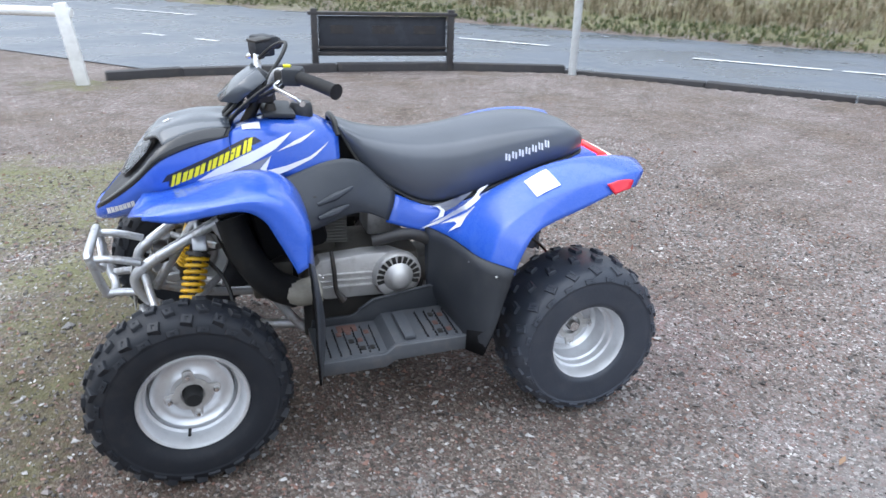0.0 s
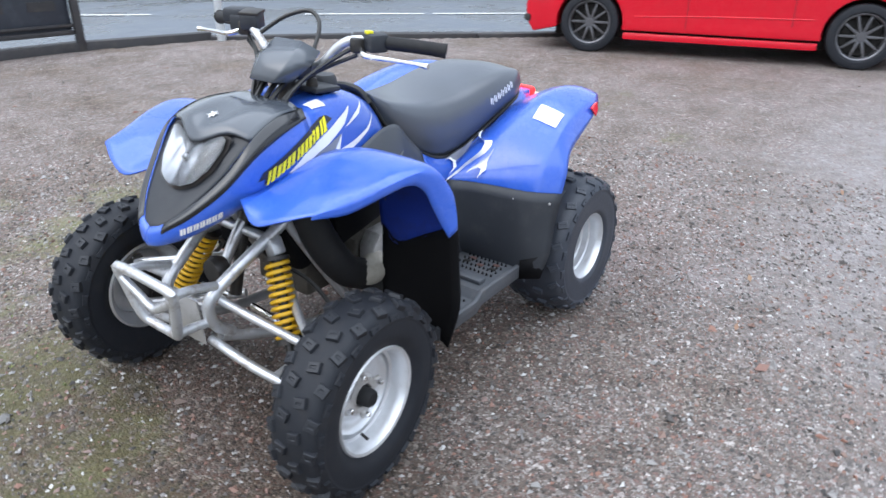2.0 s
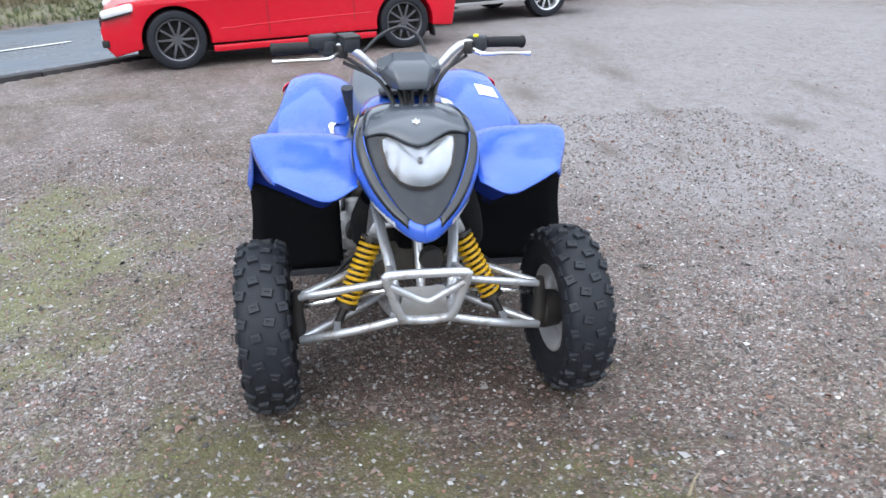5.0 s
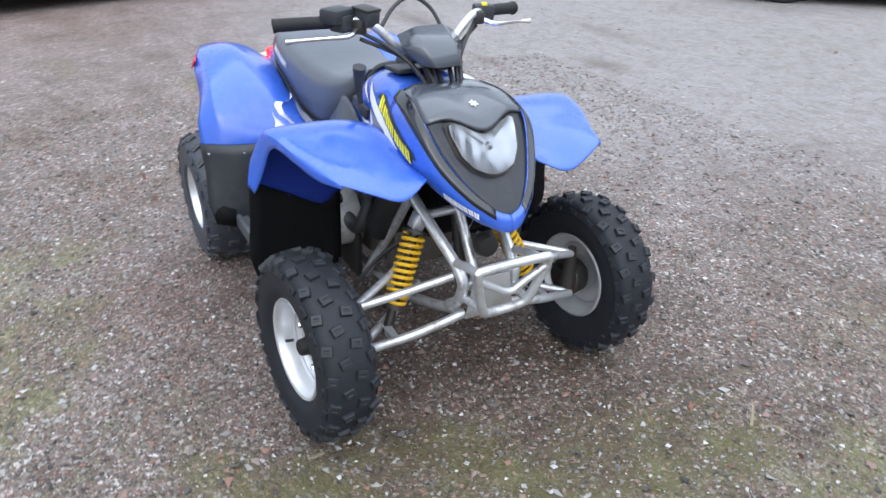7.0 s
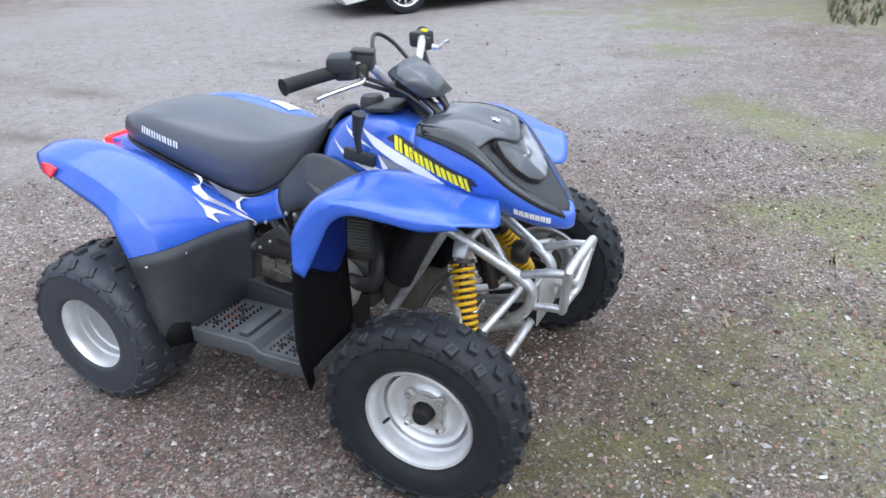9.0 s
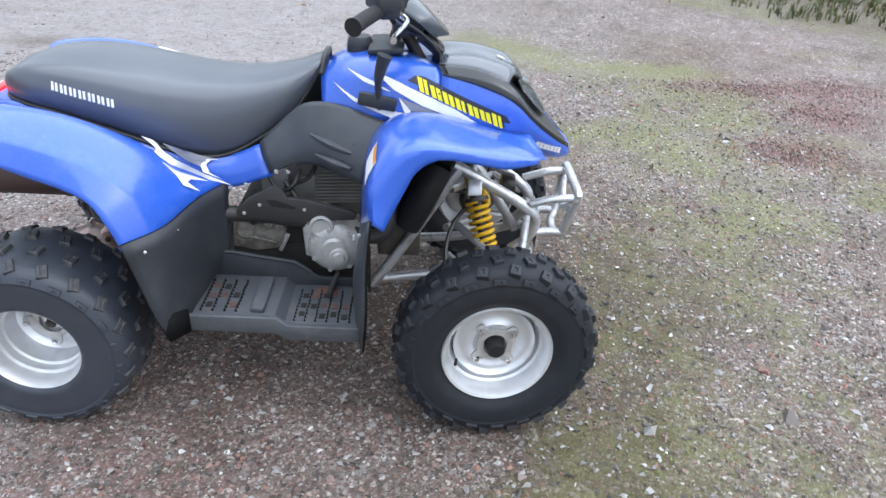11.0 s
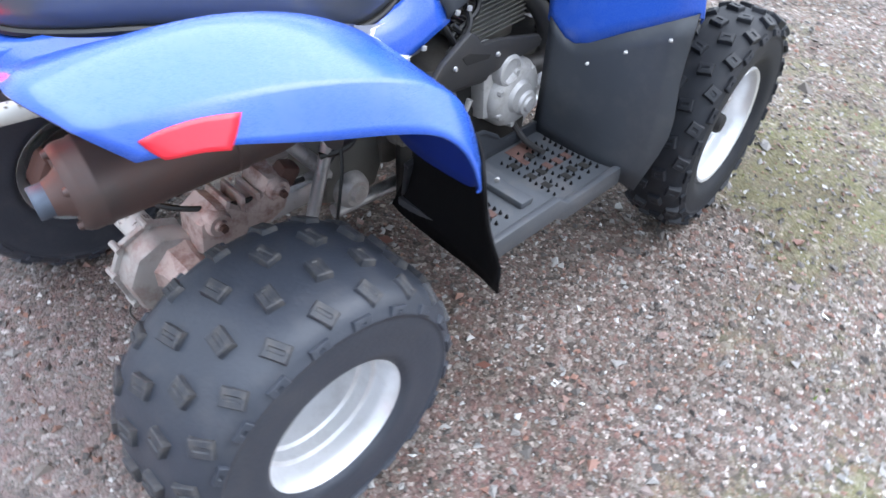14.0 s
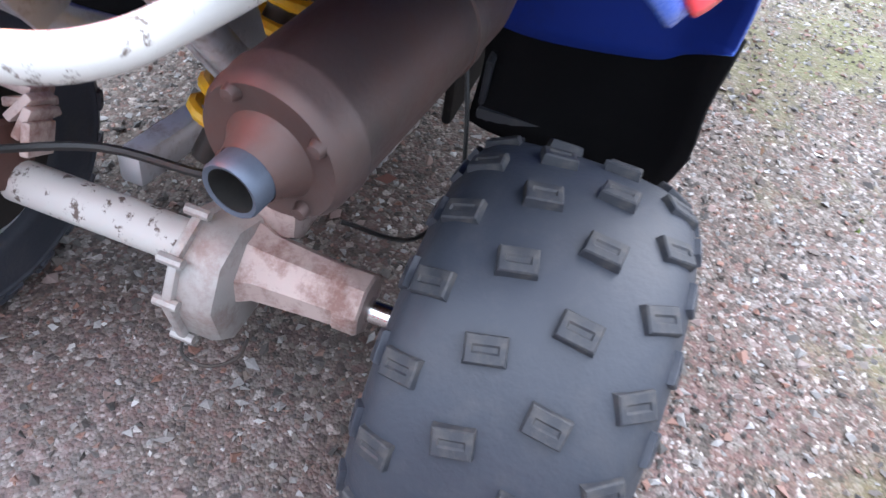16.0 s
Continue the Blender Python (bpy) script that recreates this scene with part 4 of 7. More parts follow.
# bodywork: rear fenders with side strip
RF = [[(-0.635, 0.150, 0.690), (-0.670, 0.215, 0.732), (-0.693, 0.300, 0.750), (-0.676, 0.378, 0.744), (-0.666, 0.398, 0.734), (-0.635, 0.419, 0.704)],
      [(-0.570, 0.155, 0.698), (-0.587, 0.235, 0.739), (-0.591, 0.310, 0.764), (-0.587, 0.398, 0.746), (-0.583, 0.420, 0.731), (-0.561, 0.440, 0.700)],
      [(-0.450, 0.160, 0.682), (-0.460, 0.238, 0.726), (-0.470, 0.312, 0.760), (-0.470, 0.408, 0.732), (-0.468, 0.431, 0.713), (-0.450, 0.455, 0.664)],
      [(-0.330, 0.165, 0.642), (-0.340, 0.240, 0.694), (-0.350, 0.315, 0.727), (-0.360, 0.420, 0.704), (-0.360, 0.443, 0.688), (-0.350, 0.473, 0.638)],
      [(-0.220, 0.165, 0.598), (-0.230, 0.240, 0.640), (-0.250, 0.315, 0.668), (-0.278, 0.430, 0.668), (-0.283, 0.455, 0.656), (-0.296, 0.490, 0.619)],
      [(-0.140, 0.165, 0.560), (-0.165, 0.235, 0.578), (-0.190, 0.315, 0.600), (-0.215, 0.432, 0.616), (-0.229, 0.462, 0.610), (-0.264, 0.504, 0.584)],
      [(-0.095, 0.165, 0.528), (-0.130, 0.235, 0.528), (-0.152, 0.310, 0.528), (-0.178, 0.430, 0.528), (-0.195, 0.465, 0.526), (-0.238, 0.507, 0.524)],
      [(-0.105, 0.180, 0.428), (-0.133, 0.238, 0.422), (-0.152, 0.312, 0.428), (-0.178, 0.430, 0.455), (-0.196, 0.465, 0.480), (-0.240, 0.505, 0.512)]]
rear_fenders = {}
for s in (1, -1):
    rear_fenders[s] = thick(part("rear_fender", sheet(mirror_rows(RF, s), 4, flip=s < 0), M_BLUE, quad, "blue plastic rear fender"), 0.004, inside=M_BLUESHADE)
    lamp_rows = [[(-.626, .414, .722), (-.604, .420, .728), (-.568, .427, .729), (-.530, .436, .724)],
                 [(-.620, .419, .712), (-.602, .426, .714), (-.571, .434, .714), (-.541, .442, .709)],
                 [(-.610, .426, .701), (-.598, .432, .701), (-.577, .439, .700), (-.553, .446, .695)]]
    thick(part("side_reflector", sheet(mirror_rows(lamp_rows, s), 3, flip=s > 0), M_REFLECT, quad, "red fender reflector"), 0.004, 1.0)

# blue strip under the seat
strips = {}
for s in (1, -1):
    SS = [[(-.66, .115, .715), (-.48, .150, .705), (-.33, .158, .660), (-.18, .150, .605), (-.08, .142, .600), (0.0, .150, .635)],
          [(-.66, .135, .695), (-.48, .166, .685), (-.33, .172, .632), (-.18, .170, .580), (-.08, .168, .570), (0.02, .170, .600)],
          [(-.66, .140, .675), (-.48, .168, .665), (-.33, .174, .605), (-.18, .176, .545), (-.09, .178, .520), (0.035, .178, .560)]]
    strips[s] = thick(part("side_strip", sheet(mirror_rows(SS, s), 4, flip=s > 0), M_BLUE, quad, "blue side strip under the seat"), 0.004)

# tank cover and cowl sides
TC = [[(.150, .0, .812), (.150, .060, .806), (.155, .100, .780), (.160, .135, .740), (.165, .150, .700)],
      [(.220, .0, .846), (.220, .070, .840), (.220, .115, .815), (.225, .146, .765), (.225, .160, .705)],
      [(.300, .0, .856), (.300, .085, .852), (.300, .128, .832), (.300, .153, .785), (.300, .166, .715)],
      [(.380, .0, .846), (.385, .085, .852), (.385, .128, .842), (.385, .158, .795), (.385, .170, .725)],
      [(.445, .0, .820), (.450, .085, .835), (.455, .130, .838), (.455, .160, .790), (.455, .170, .730)]]
tanks = {}
for s in (1, -1):
    tanks[s] = thick(part("tank_cover", sheet(mirror_rows(TC, s), 4, flip=s < 0), M_BLUE, quad, "blue tank cover"), 0.004)
CS = [[(.445, .118, .850), (.455, .140, .835), (.455, .163, .790), (.455, .170, .730), (.455, .150, .690)],
      [(.540, .132, .846), (.545, .152, .828), (.545, .170, .775), (.545, .172, .715), (.545, .150, .675)],
      [(.625, .142, .812), (.632, .158, .795), (.635, .168, .750), (.630, .163, .695), (.625, .140, .665)],
      [(.690, .120, .742), (.700, .135, .728), (.705, .140, .690), (.700, .128, .650), (.690, .105, .630)],
      [(.755, .080, .680), (.767, .090, .668), (.770, .090, .635), (.762, .078, .607), (.750, .060, .596)],
      [(.800, .035, .638), (.812, .040, .628), (.815, .038, .600), (.808, .030, .585), (.790, .020, .580)],
      [(.812, .000, .626), (.824, .000, .616), (.827, .000, .592), (.820, .000, .580), (.798, .000, .576)]]
cowls = {}
for s in (1, -1):
    cowls[s] = thick(part("cowl_side", sheet(mirror_rows(CS, s), 4, flip=s < 0), M_BLUE, quad, "blue lower nose cowl"), 0.004)

# gloss black shoulders beside the lamp
for s in (1, -1):
    shoulder = []
    for k, row in enumerate(CS[:6]):
        mid = 0.12 + 0.30 * min(1.0, k / 1.5)
        low_ = tuple(row[1][i] * (1 - mid) + row[2][i] * mid for i in range(3))
        shoulder.append([(p[0] + 0.001, p[1] + 0.003, p[2] + 0.002) for p in (row[0], row[1], low_)])
    thick(part("nose_shoulder", sheet(mirror_rows(shoulder, s), 4, flip=s < 0), M_GLOSS, quad, "gloss black nose shoulder"), 0.002)

# grey nose panel with brow, recess and lamp
NP = [[(.450, y, z) for y, z in ((-.118, .850), (-.07, .862), (0, .858), (.07, .862), (.118, .850))],
      [(.540, y, z) for y, z in ((-.134, .847), (-.07, .862), (0, .864), (.07, .862), (.134, .847))],
      [(x, y, z) for x, y, z in ((.610, -.143, .823), (.622, -.07, .843), (.645, 0, .829), (.622, .07, .843), (.610, .143, .823))],
      [(x, y, z) for x, y, z in ((.622, -.141, .810), (.642, -.085, .824), (.678, 0, .795), (.642, .085, .824), (.622, .141, .810))]]
nose_top = thick(part("nose_top", sheet(NP, 4, flip=False), M_POD, quad, "glossy dark grey nose top with brow"), 0.004)
NF = [[(.621, -.140, .808), (.640, -.085, .821), (.675, 0, .792), (.640, .085, .821), (.621, .140, .808)],
      [(.623, -.139, .804), (.634, -.085, .809), (.652, 0, .783), (.634, .085, .809), (.623, .139, .804)],
      [(.650, -.135, .782), (.662, -.075, .785), (.668, 0, .772), (.662, .075, .785), (.650, .135, .782)],
      [(.693, -.117, .738), (.700, -.06, .735), (.705, 0, .728), (.700, .06, .735), (.693, .117, .738)],
      [(.757, -.077, .677), (.760, -.04, .677), (.762, 0, .674), (.760, .04, .677), (.757, .077, .677)],
      [(.800, -.034, .637), (.802, -.018, .637), (.804, 0, .637), (.802, .018, .637), (.800, .034, .637)],
      [(.812, -.004, .625), (.812, -.002, .625), (.813, 0, .625), (.812, .002, .625), (.812, .004, .625)]]
thick(part("nose_front", sheet(NF, 4, flip=False), M_GREY, quad, "matt dark grey nose front"), 0.004)


def lamp_outline(k=1.0):
    half = [(0.0, .785), (.035, .795), (.080, .812), (.094, .808), (.094, .785), (.082, .745), (.057, .716), (.027, .704), (0.0, .701)]
    cy, cz = 0.0, 0.752
    pts = half + [(-y, z) for y, z in half[-2:0:-1]]
    return [(cy + (y - cy) * k, cz + (z - cz) * k) for y, z in pts]


def lamp_x(z):
    return float(np.interp(z, (.637, .674, .728, .772, .786, .812), (.804, .762, .705, .668, .655, .640)))


def lamp_sheet(k, lift, dome, flute=0.0):
    """A lamp-shaped patch on the nose front, domed towards its middle."""
    out = lamp_outline(k)
    bm = bmesh.new()
    rings = []
    for q in (1.0, 0.9, 0.7, 0.45, 0.2):
        rings.append([bm.verts.new((lamp_x(.752 + (z - .752) * q) + lift + dome * (1 - q * q) + flute * (-1) ** k * q * (1 - q) * 4, y * q, .752 + (z - .752) * q + 0.4 * (lift + dome * (1 - q * q)))) for k, (y, z) in enumerate(out)])
    mid = bm.verts.new((lamp_x(.752) + lift + dome, 0, .752 + 0.4 * (lift + dome)))
    n = len(out)
    for A, B in zip(rings[:-1], rings[1:]):
        for i in range(n):
            bm.faces.new((A[i], A[(i + 1) % n], B[(i + 1) % n], B[i]))
    for i in range(n):
        bm.faces.new((rings[-1][i], rings[-1][(i + 1) % n], mid))
    bmesh.ops.recalc_face_normals(bm, faces=bm.faces[:])
    return bm


lamp = part("headlamp", lamp_sheet(1.08, 0.004, 0.0), M_DARKMETAL, quad, "heart-shaped headlamp with clear lens")
part("reflector", lamp_sheet(0.98, 0.009, -0.004, 0.0018), M_BOWL, lamp, "bright reflector bowl")
part("bulb", lathe([(0.0, 0.008), (0.007, 0.007), (0.010, 0.002), (0.010, -0.004)], 16, Matrix.Translation((lamp_x(.756) + 0.010, 0, .758)) @ pose(0, 0, 0, 0, 0, -90)), M_CHROME, lamp)
part("lens", lamp_sheet(1.0, 0.014, 0.012), M_LENS, lamp, "clear lens")
for s in (1, -1):
    letters = []
    for i in range(7):
        x0, z0 = .786 - i * .0112, .622 + i * .0054
        for dx in (0.0, .0050):
            xa, za = x0 - dx, z0 + dx * .48
            letters.append([(xa, za - .0085), (xa - .0042, za - .0065), (xa - .0026, za + .0105), (xa + .0016, za + .0085)])
    decal("nose_lettering", letters, [cowls[s]], s, M_WHITE, quad, label="white maker's lettering as bars")

# seat
seat_top = [(-.648, .735), (-.622, .783), (-.560, .808), (-.450, .815), (-.320, .802), (-.180, .782), (-.050, .780), (.060, .800), (.120, .822), (.150, .832)]
seat_low = [(-.640, .722), (-.618, .716), (-.560, .708), (-.480, .695), (-.330, .650), (-.190, .602), (-.090, .598), (.010, .648), (.090, .715), (.150, .815)]
seat_half = [.070, .112, .146, .166, .172, .165, .150, .128, .105, .075]
SR = []
for (tx, tz), (lx, lz), w in zip(seat_top, seat_low, seat_half):
    SR.append([(lx, -w * 0.93, lz), (lx * .7 + tx * .3, -w * 1.02, lz * .62 + tz * .38), (tx, -w * 0.90, tz - (tz - lz) * 0.14), (tx, -w * 0.55, tz - 0.006), (tx, 0, tz), (tx, w * 0.55, tz - 0.006),
               (tx, w * 0.90, tz - (tz - lz) * 0.14), (lx * .7 + tx * .3, w * 1.02, lz * .62 + tz * .38), (lx, w * 0.93, lz)])
SR.insert(0, [(-.644, y * 0.8, min(z, .728) - 0.008) for x, y, z in SR[0]])
seat = part("seat", sheet(SR, 3, flip=False), M_SEAT, quad, "black vinyl saddle seat")
thick(seat, 0.006)
for s in (1, -1):
    bars = []
    for i in range(7):
        x0 = -.486 + i * .0218 if s < 0 else -.334 - i * .0218
        d = 1 if s < 0 else -1
        z0 = .768 - i * .0053 if s < 0 else .736 + i * .0053
        for q_ in (0.0, .0098):
            xa, za = x0 + d * q_, z0 + s * q_ * .243 * d
            bars.append([(xa, za - .010), (xa + d * .0062, za - .010 + s * d * .0015), (xa + d * .0062, za + .010 + s * d * .0015), (xa, za + .010)])
    decal("seat_lettering", bars, [seat], s, M_WHITE, quad, 0.0015, "white maker's lettering as bars")
    piping = [(lx, s * w * 0.95, lz) for (lx, lz), w in zip(seat_low, seat_half)]
    part("seat_piping", tube(piping, 0.006, seg=8), M_CABLE, quad)
part("seat_front_trim", tube([(.152, -.078, .80), (.158, -.05, .832), (.160, 0, .840), (.158, .05, .832), (.152, .078, .80)], 0.009, seg=8), M_CABLE, quad)

# black knee panels
for s in (1, -1):
    KP = [[(.000, .150, .640), (.060, .142, .700), (.120, .150, .748), (.205, .162, .752), (.335, .176, .712)],
          [(.010, .170, .612), (.075, .170, .660), (.135, .178, .705), (.218, .192, .705), (.314, .209, .670)],
          [(.020, .178, .588), (.085, .186, .622), (.145, .198, .650), (.215, .218, .645), (.285, .237, .628)],
          [(.028, .180, .566), (.095, .186, .598), (.150, .196, .600), (.215, .224, .588), (.270, .246, .580)]]
    thick(part("knee_panel", sheet(mirror_rows(KP, s), 4, flip=s > 0), M_KNEE, quad, "matt black knee panel with moulded ribs"), 0.005)
    for (x0, z0), (x1, z1), yy in (((.135, .676), (.240, .652), .212), ((.150, .630), (.240, .618), .230)):
        part("panel_rib", tube([(x0, s * (yy - .026), z0 + .004), ((x0 + x1) / 2, s * (yy - .004), (z0 + z1) / 2), (x1, s * (yy + .008), z1 - .004)], [0.004, 0.011, 0.006], seg=8), M_KNEE, quad)
    part("panel_bolt", lathe([(0, .006), (.006, .005), (.009, 0), (.009, -.01)], 10, Matrix.Translation((.246, s * .208, .664)) @ pose(0, 0, 0, 0, 0, 0 if s > 0 else 180)), M_DARKMETAL, quad)

# foot wells
for s in (1, -1):
    FWALL = [[(.268, .225, .520), (.273, .285, .484), (.282, .380, .536), (.310, .497, .604)], [(.268, .225, .43), (.264, .30, .41), (.270, .40, .44), (.300, .500, .48)],
             [(.268, .225, .36), (.258, .30, .36), (.264, .40, .36), (.300, .508, .37)], [(.262, .225, .270), (.262, .30, .265), (.268, .39, .250), (.290, .472, .230)]]
    # wheel side gets a blacker material: shade under the fender put into the colour
    thick(part("front_splash_panel", sheet(mirror_rows(FWALL, s), 3, flip=s < 0), M_FLAP, quad, "black plastic splash panel behind the front wheel"), 0.006, inside=M_KNEE)
    RWALL = [[(-0.090, .175, .535), (-0.122, .240, .535), (-0.144, .312, .535), (-0.170, .430, .535), (-0.238, .508, .528)], [(-0.085, .200, .43), (-0.112, .245, .43), (-0.132, .32, .43), (-0.160, .440, .43), (-0.215, .504, .43)],
             [(-0.090, .215, .345), (-0.110, .245, .345), (-0.128, .33, .345), (-0.152, .445, .345), (-0.188, .512, .343)], [(-0.140, .215, .272), (-0.141, .25, .262), (-0.143, .33, .256), (-0.146, .435, .252), (-0.168, .495, .268)]]
    # again the wheel side carries its shade as a blacker material
    thick(part("rear_splash_panel", sheet(mirror_rows(RWALL, s), 3, flip=s > 0), M_FLAP, quad, "black plastic splash panel ahead of the rear wheel"), 0.006, inside=M_BLACK)
    gus = from_data([(-.188, s * .515, .345), (-.166, s * .499, .264), (-.136, s * .441, .256), (-.138, s * .438, .318)], [(0, 1, 2, 3) if s > 0 else (3, 2, 1, 0)])
    thick(part("splash_gusset", gus, M_FLAP, quad), 0.004)
    floor_part = part("foot_board", plate([(-.135, .268), (.062, .268), (.085, .250), (.282, .250), (.282, .266), (.088, .268), (.066, .290), (-.135, .291)], s * .226, s * .428, None, 0.003), M_FLOOR, quad, "scuffed black plastic foot board")
    part("outer_lip", plate([(-.140, .256), (.070, .252), (.098, .234), (.284, .232), (.286, .274), (.100, .277), (.072, .299), (-.138, .300)], s * .424, s * .441, None, 0.005), M_FLOOR, floor_part)
    part("cross_rib", box((.020, s * .330, .296), (.034, .150, .016), pose(0, 0, 0, 0, 3, 0), 0.005), M_FLOOR, floor_part)
    part("inner_wall", plate([(-.13, .262), (-.118, .352), (-.087, .361), (.087, .335), (.151, .293), (.27, .291), (.275, .258)], s * .224, s * .234, None, 0.003), M_BLACK, floor_part)
    part("wall_ledge", tube([(-.118, s * .229, .352), (-.087, s * .230, .361), (.087, s * .230, .335), (.130, s * .230, .306)], 0.006, seg=8, straight=True), M_BLACK, floor_part)
    # added black plate, stands in for the dark space between engine and foot board
    part("shade_plate", box((.10, s * .170, .285), (.37, .016, .150), None, 0.006), M_SOOTSHADE, quad)
    rgt = random.Random(17 + s)
    for bx, bz, cols in ((-.066, .2912, (-.052, -.024, .006, .034)), (.176, .2668, (-.066, -.040, -.014, .014, .042, .070))):
        teeth = bmesh.new()
        for c_ in cols:
            for j in range(10):
                made = bmesh.ops.create_cone(teeth, cap_ends=False, segments=4, radius1=0.0048, radius2=0.0008, depth=0.010)["verts"]
                bmesh.ops.transform(teeth, matrix=pose(bx + c_ + rgt.uniform(-.001, .001), s * (.266 + j * .0150), bz + .003, 0, 0, 45), verts=made)
        tagged(part("grip_teeth", teeth, M_FLAP, floor_part, "rows of small black grip teeth", smooth=0), kind="stuff")
        for k, c_ in enumerate(cols[:-1]):
            for j in range(3):
                if rgt.random() < 0.3:
                    continue
                part("tread_slot", box((bx + c_ + .014, s * (.288 + j * .044 + rgt.uniform(-.006, .006)), bz), (.015, .021, .004), None, 0.001), M_RUST if rgt.random() < 0.45 else M_SOOTSHADE, floor_part)
    part("pedal_slot", box((.175, s * .262, .2672), (.058, .040, .003), None, 0.001), M_RUST, floor_part, "rusty brown slot below the pedal")
    for (x, y, z) in ((.290, .470, .555), (.272, .400, .512), (.264, .330, .465), (-.199, .494, .505), (-.160, .39, .508)):
        part("rivet", lathe([(0, .0025), (.0022, .002), (.0034, 0), (.0034, -.004)], 8, Matrix.Translation((x - (.012 if x > 0 else -.010), s * y, z)) @ pose(0, 0, 0, 0, 0, 60 if x > 0 else -60)), M_ALLOY, quad)

# decals
for s in (1, -1):
    side_panels = [tanks[s], cowls[s]]
    band = [(.372, .816), (.390, .827), (.412, .826), (.620, .743), (.634, .724), (.616, .727), (.619, .712), (.398, .797), (.402, .806)]
    decal("name_band", [band], side_panels, s, M_DECALBLACK, quad, 0.002, "dark decal band")
    glyphs = []
    for i in range(7):
        x0, z0 = .396 + i * .0312, .803 - i * .0125
        up = .024 if i in (0, 6) else .0195
        for dx, w_ in ((0.0, .0115), (.0150, .0115 if i % 3 else .0085)):
            xa, za = x0 + dx, z0 - dx * .4
            glyphs.append([(xa + .0075, za - .0085), (xa + .0075 + w_, za - .0085 - w_ * .4), (xa + w_ - .001, za + up - w_ * .4), (xa - .001, za + up)])
    decal("name_lettering", glyphs, side_panels, s, M_DECALYELLOW, quad, 0.0035, "yellow model lettering as bars")
    decal("white_swoosh", [[(.290, .832), (.350, .812), (.492, .756), (.548, .724), (.494, .731), (.408, .760), (.337, .795)],
                           [(.185, .796), (.247, .766), (.310, .748), (.368, .738), (.352, .777), (.383, .745), (.381, .728), (.346, .722), (.296, .738), (.240, .760)],
                           [(.221, .828), (.285, .810), (.336, .787), (.267, .805)]], side_panels, s, M_WHITE, quad, 0.003, "white speed stripes")
    decal("grey_swoosh", [[(.352, .777), (.408, .758), (.490, .732), (.420, .728), (.383, .745)]], side_panels, s, M_DECALGREY, quad, 0.0025)
    lay = [strips[s], rear_fenders[s]]
    decal("rear_swoosh", [[(-.282, .653), (-.256, .645), (-.190, .595), (-.131, .557), (-.067, .528), (-.121, .541), (-.191, .576), (-.236, .616)],
                          [(-.102, .600), (-.124, .597), (-.135, .584), (-.125, .561), (-.095, .545), (-.141, .562), (-.149, .582), (-.134, .599)],
                          [(-.207, .585), (-.174, .561), (-.113, .538), (-.150, .541), (-.155, .533), (-.125, .509), (-.161, .524), (-.177, .549)]], lay, s, M_WHITE, quad, 0.0065, "white speed stripes", 0.010, 0.46, 0.178)
    decal("rear_grey", [[(-.234, .637), (-.149, .609), (-.103, .600), (-.134, .596), (-.148, .578), (-.180, .592)]], lay, s, M_DECALGREY, quad, 0.0035, "", 0.012, 0.46, 0.178)


def top_sticker(name, corners, panel, material, parent, lift=0.003, label=""):
    """A small sticker laid down on an upward-facing panel, given by its corners in (x, y)."""
    me = panel.data
    tree = BVHTree.FromPolygons([v.co.copy() for v in me.vertices], [tuple(f.vertices) for f in me.polygons])
    n = 6
    a, b, c, d = [np.array(p, float) for p in corners]
    vs = []
    for i in range(n + 1):
        for j in range(n + 1):
            u, v = i / n, j / n
            p = (a * (1 - u) + b * u) * (1 - v) + (d * (1 - u) + c * u) * v
            hit = tree.ray_cast(Vector((p[0], p[1], 2.0)), Vector((0, 0, -1)))
            vs.append((p[0], p[1], (hit[0].z if hit[0] is not None else 0.75) + lift))
    bm = from_data(vs, [(i * (n + 1) + j, (i + 1) * (n + 1) + j, (i + 1) * (n + 1) + j + 1, i * (n + 1) + j + 1) for i in range(n) for j in range(n)])
    bmesh.ops.recalc_face_normals(bm, faces=bm.faces[:])
    return part(name, bm, material, parent, label)


for turn_ in (0.0, 60.0, 120.0):
    ca_, sa_ = math.cos(radians(turn_)), math.sin(radians(turn_))
    top_sticker("nose_badge", [(.612 + a_ * ca_ - b_ * sa_, a_ * sa_ + b_ * ca_) for a_, b_ in ((.015, 0), (0, .0045), (-.015, 0), (0, -.0045))], nose_top, M_WHITE, quad, 0.003, "small white star emblem")
top_sticker("warning_sticker", [(-.322, .338), (-.392, .328), (-.402, .408), (-.327, .418)], rear_fenders[1], M_WHITE, quad, label="white warning sticker")
top_sticker("tank_sticker", [(.420, .095), (.372, .095), (.372, .128), (.420, .128)], tanks[1], M_WHITE, quad, label="small white sticker")


def slant_sticker(name, eye, corners, panel, material, lift, label=""):
    """A sticker pressed on a slanting panel, laid along the way from a point beside the machine to its corners."""
    me = panel.data
    tree = BVHTree.FromPolygons([v.co.copy() for v in me.vertices], [tuple(f.vertices) for f in me.polygons])
    q = [np.array(p, float) for p in corners]
    n, vs, eye = 5, [], Vector(eye)
    for i in range(n + 1):
        for j in range(n + 1):
            u, v = i / n, j / n
            p = Vector((q[0] * (1 - u) + q[1] * u) * (1 - v) + (q[3] * (1 - u) + q[2] * u) * v)
            way = (p - eye).normalized()
            hit = tree.ray_cast(eye, way)
            vs.append((hit[0] if hit[0] is not None else p) - way * lift)
    bm = from_data(vs, [(i * (n + 1) + j, (i + 1) * (n + 1) + j, (i + 1) * (n + 1) + j + 1, i * (n + 1) + j + 1) for i in range(n) for j in range(n)])
    return part(name, bm, material, quad, label)


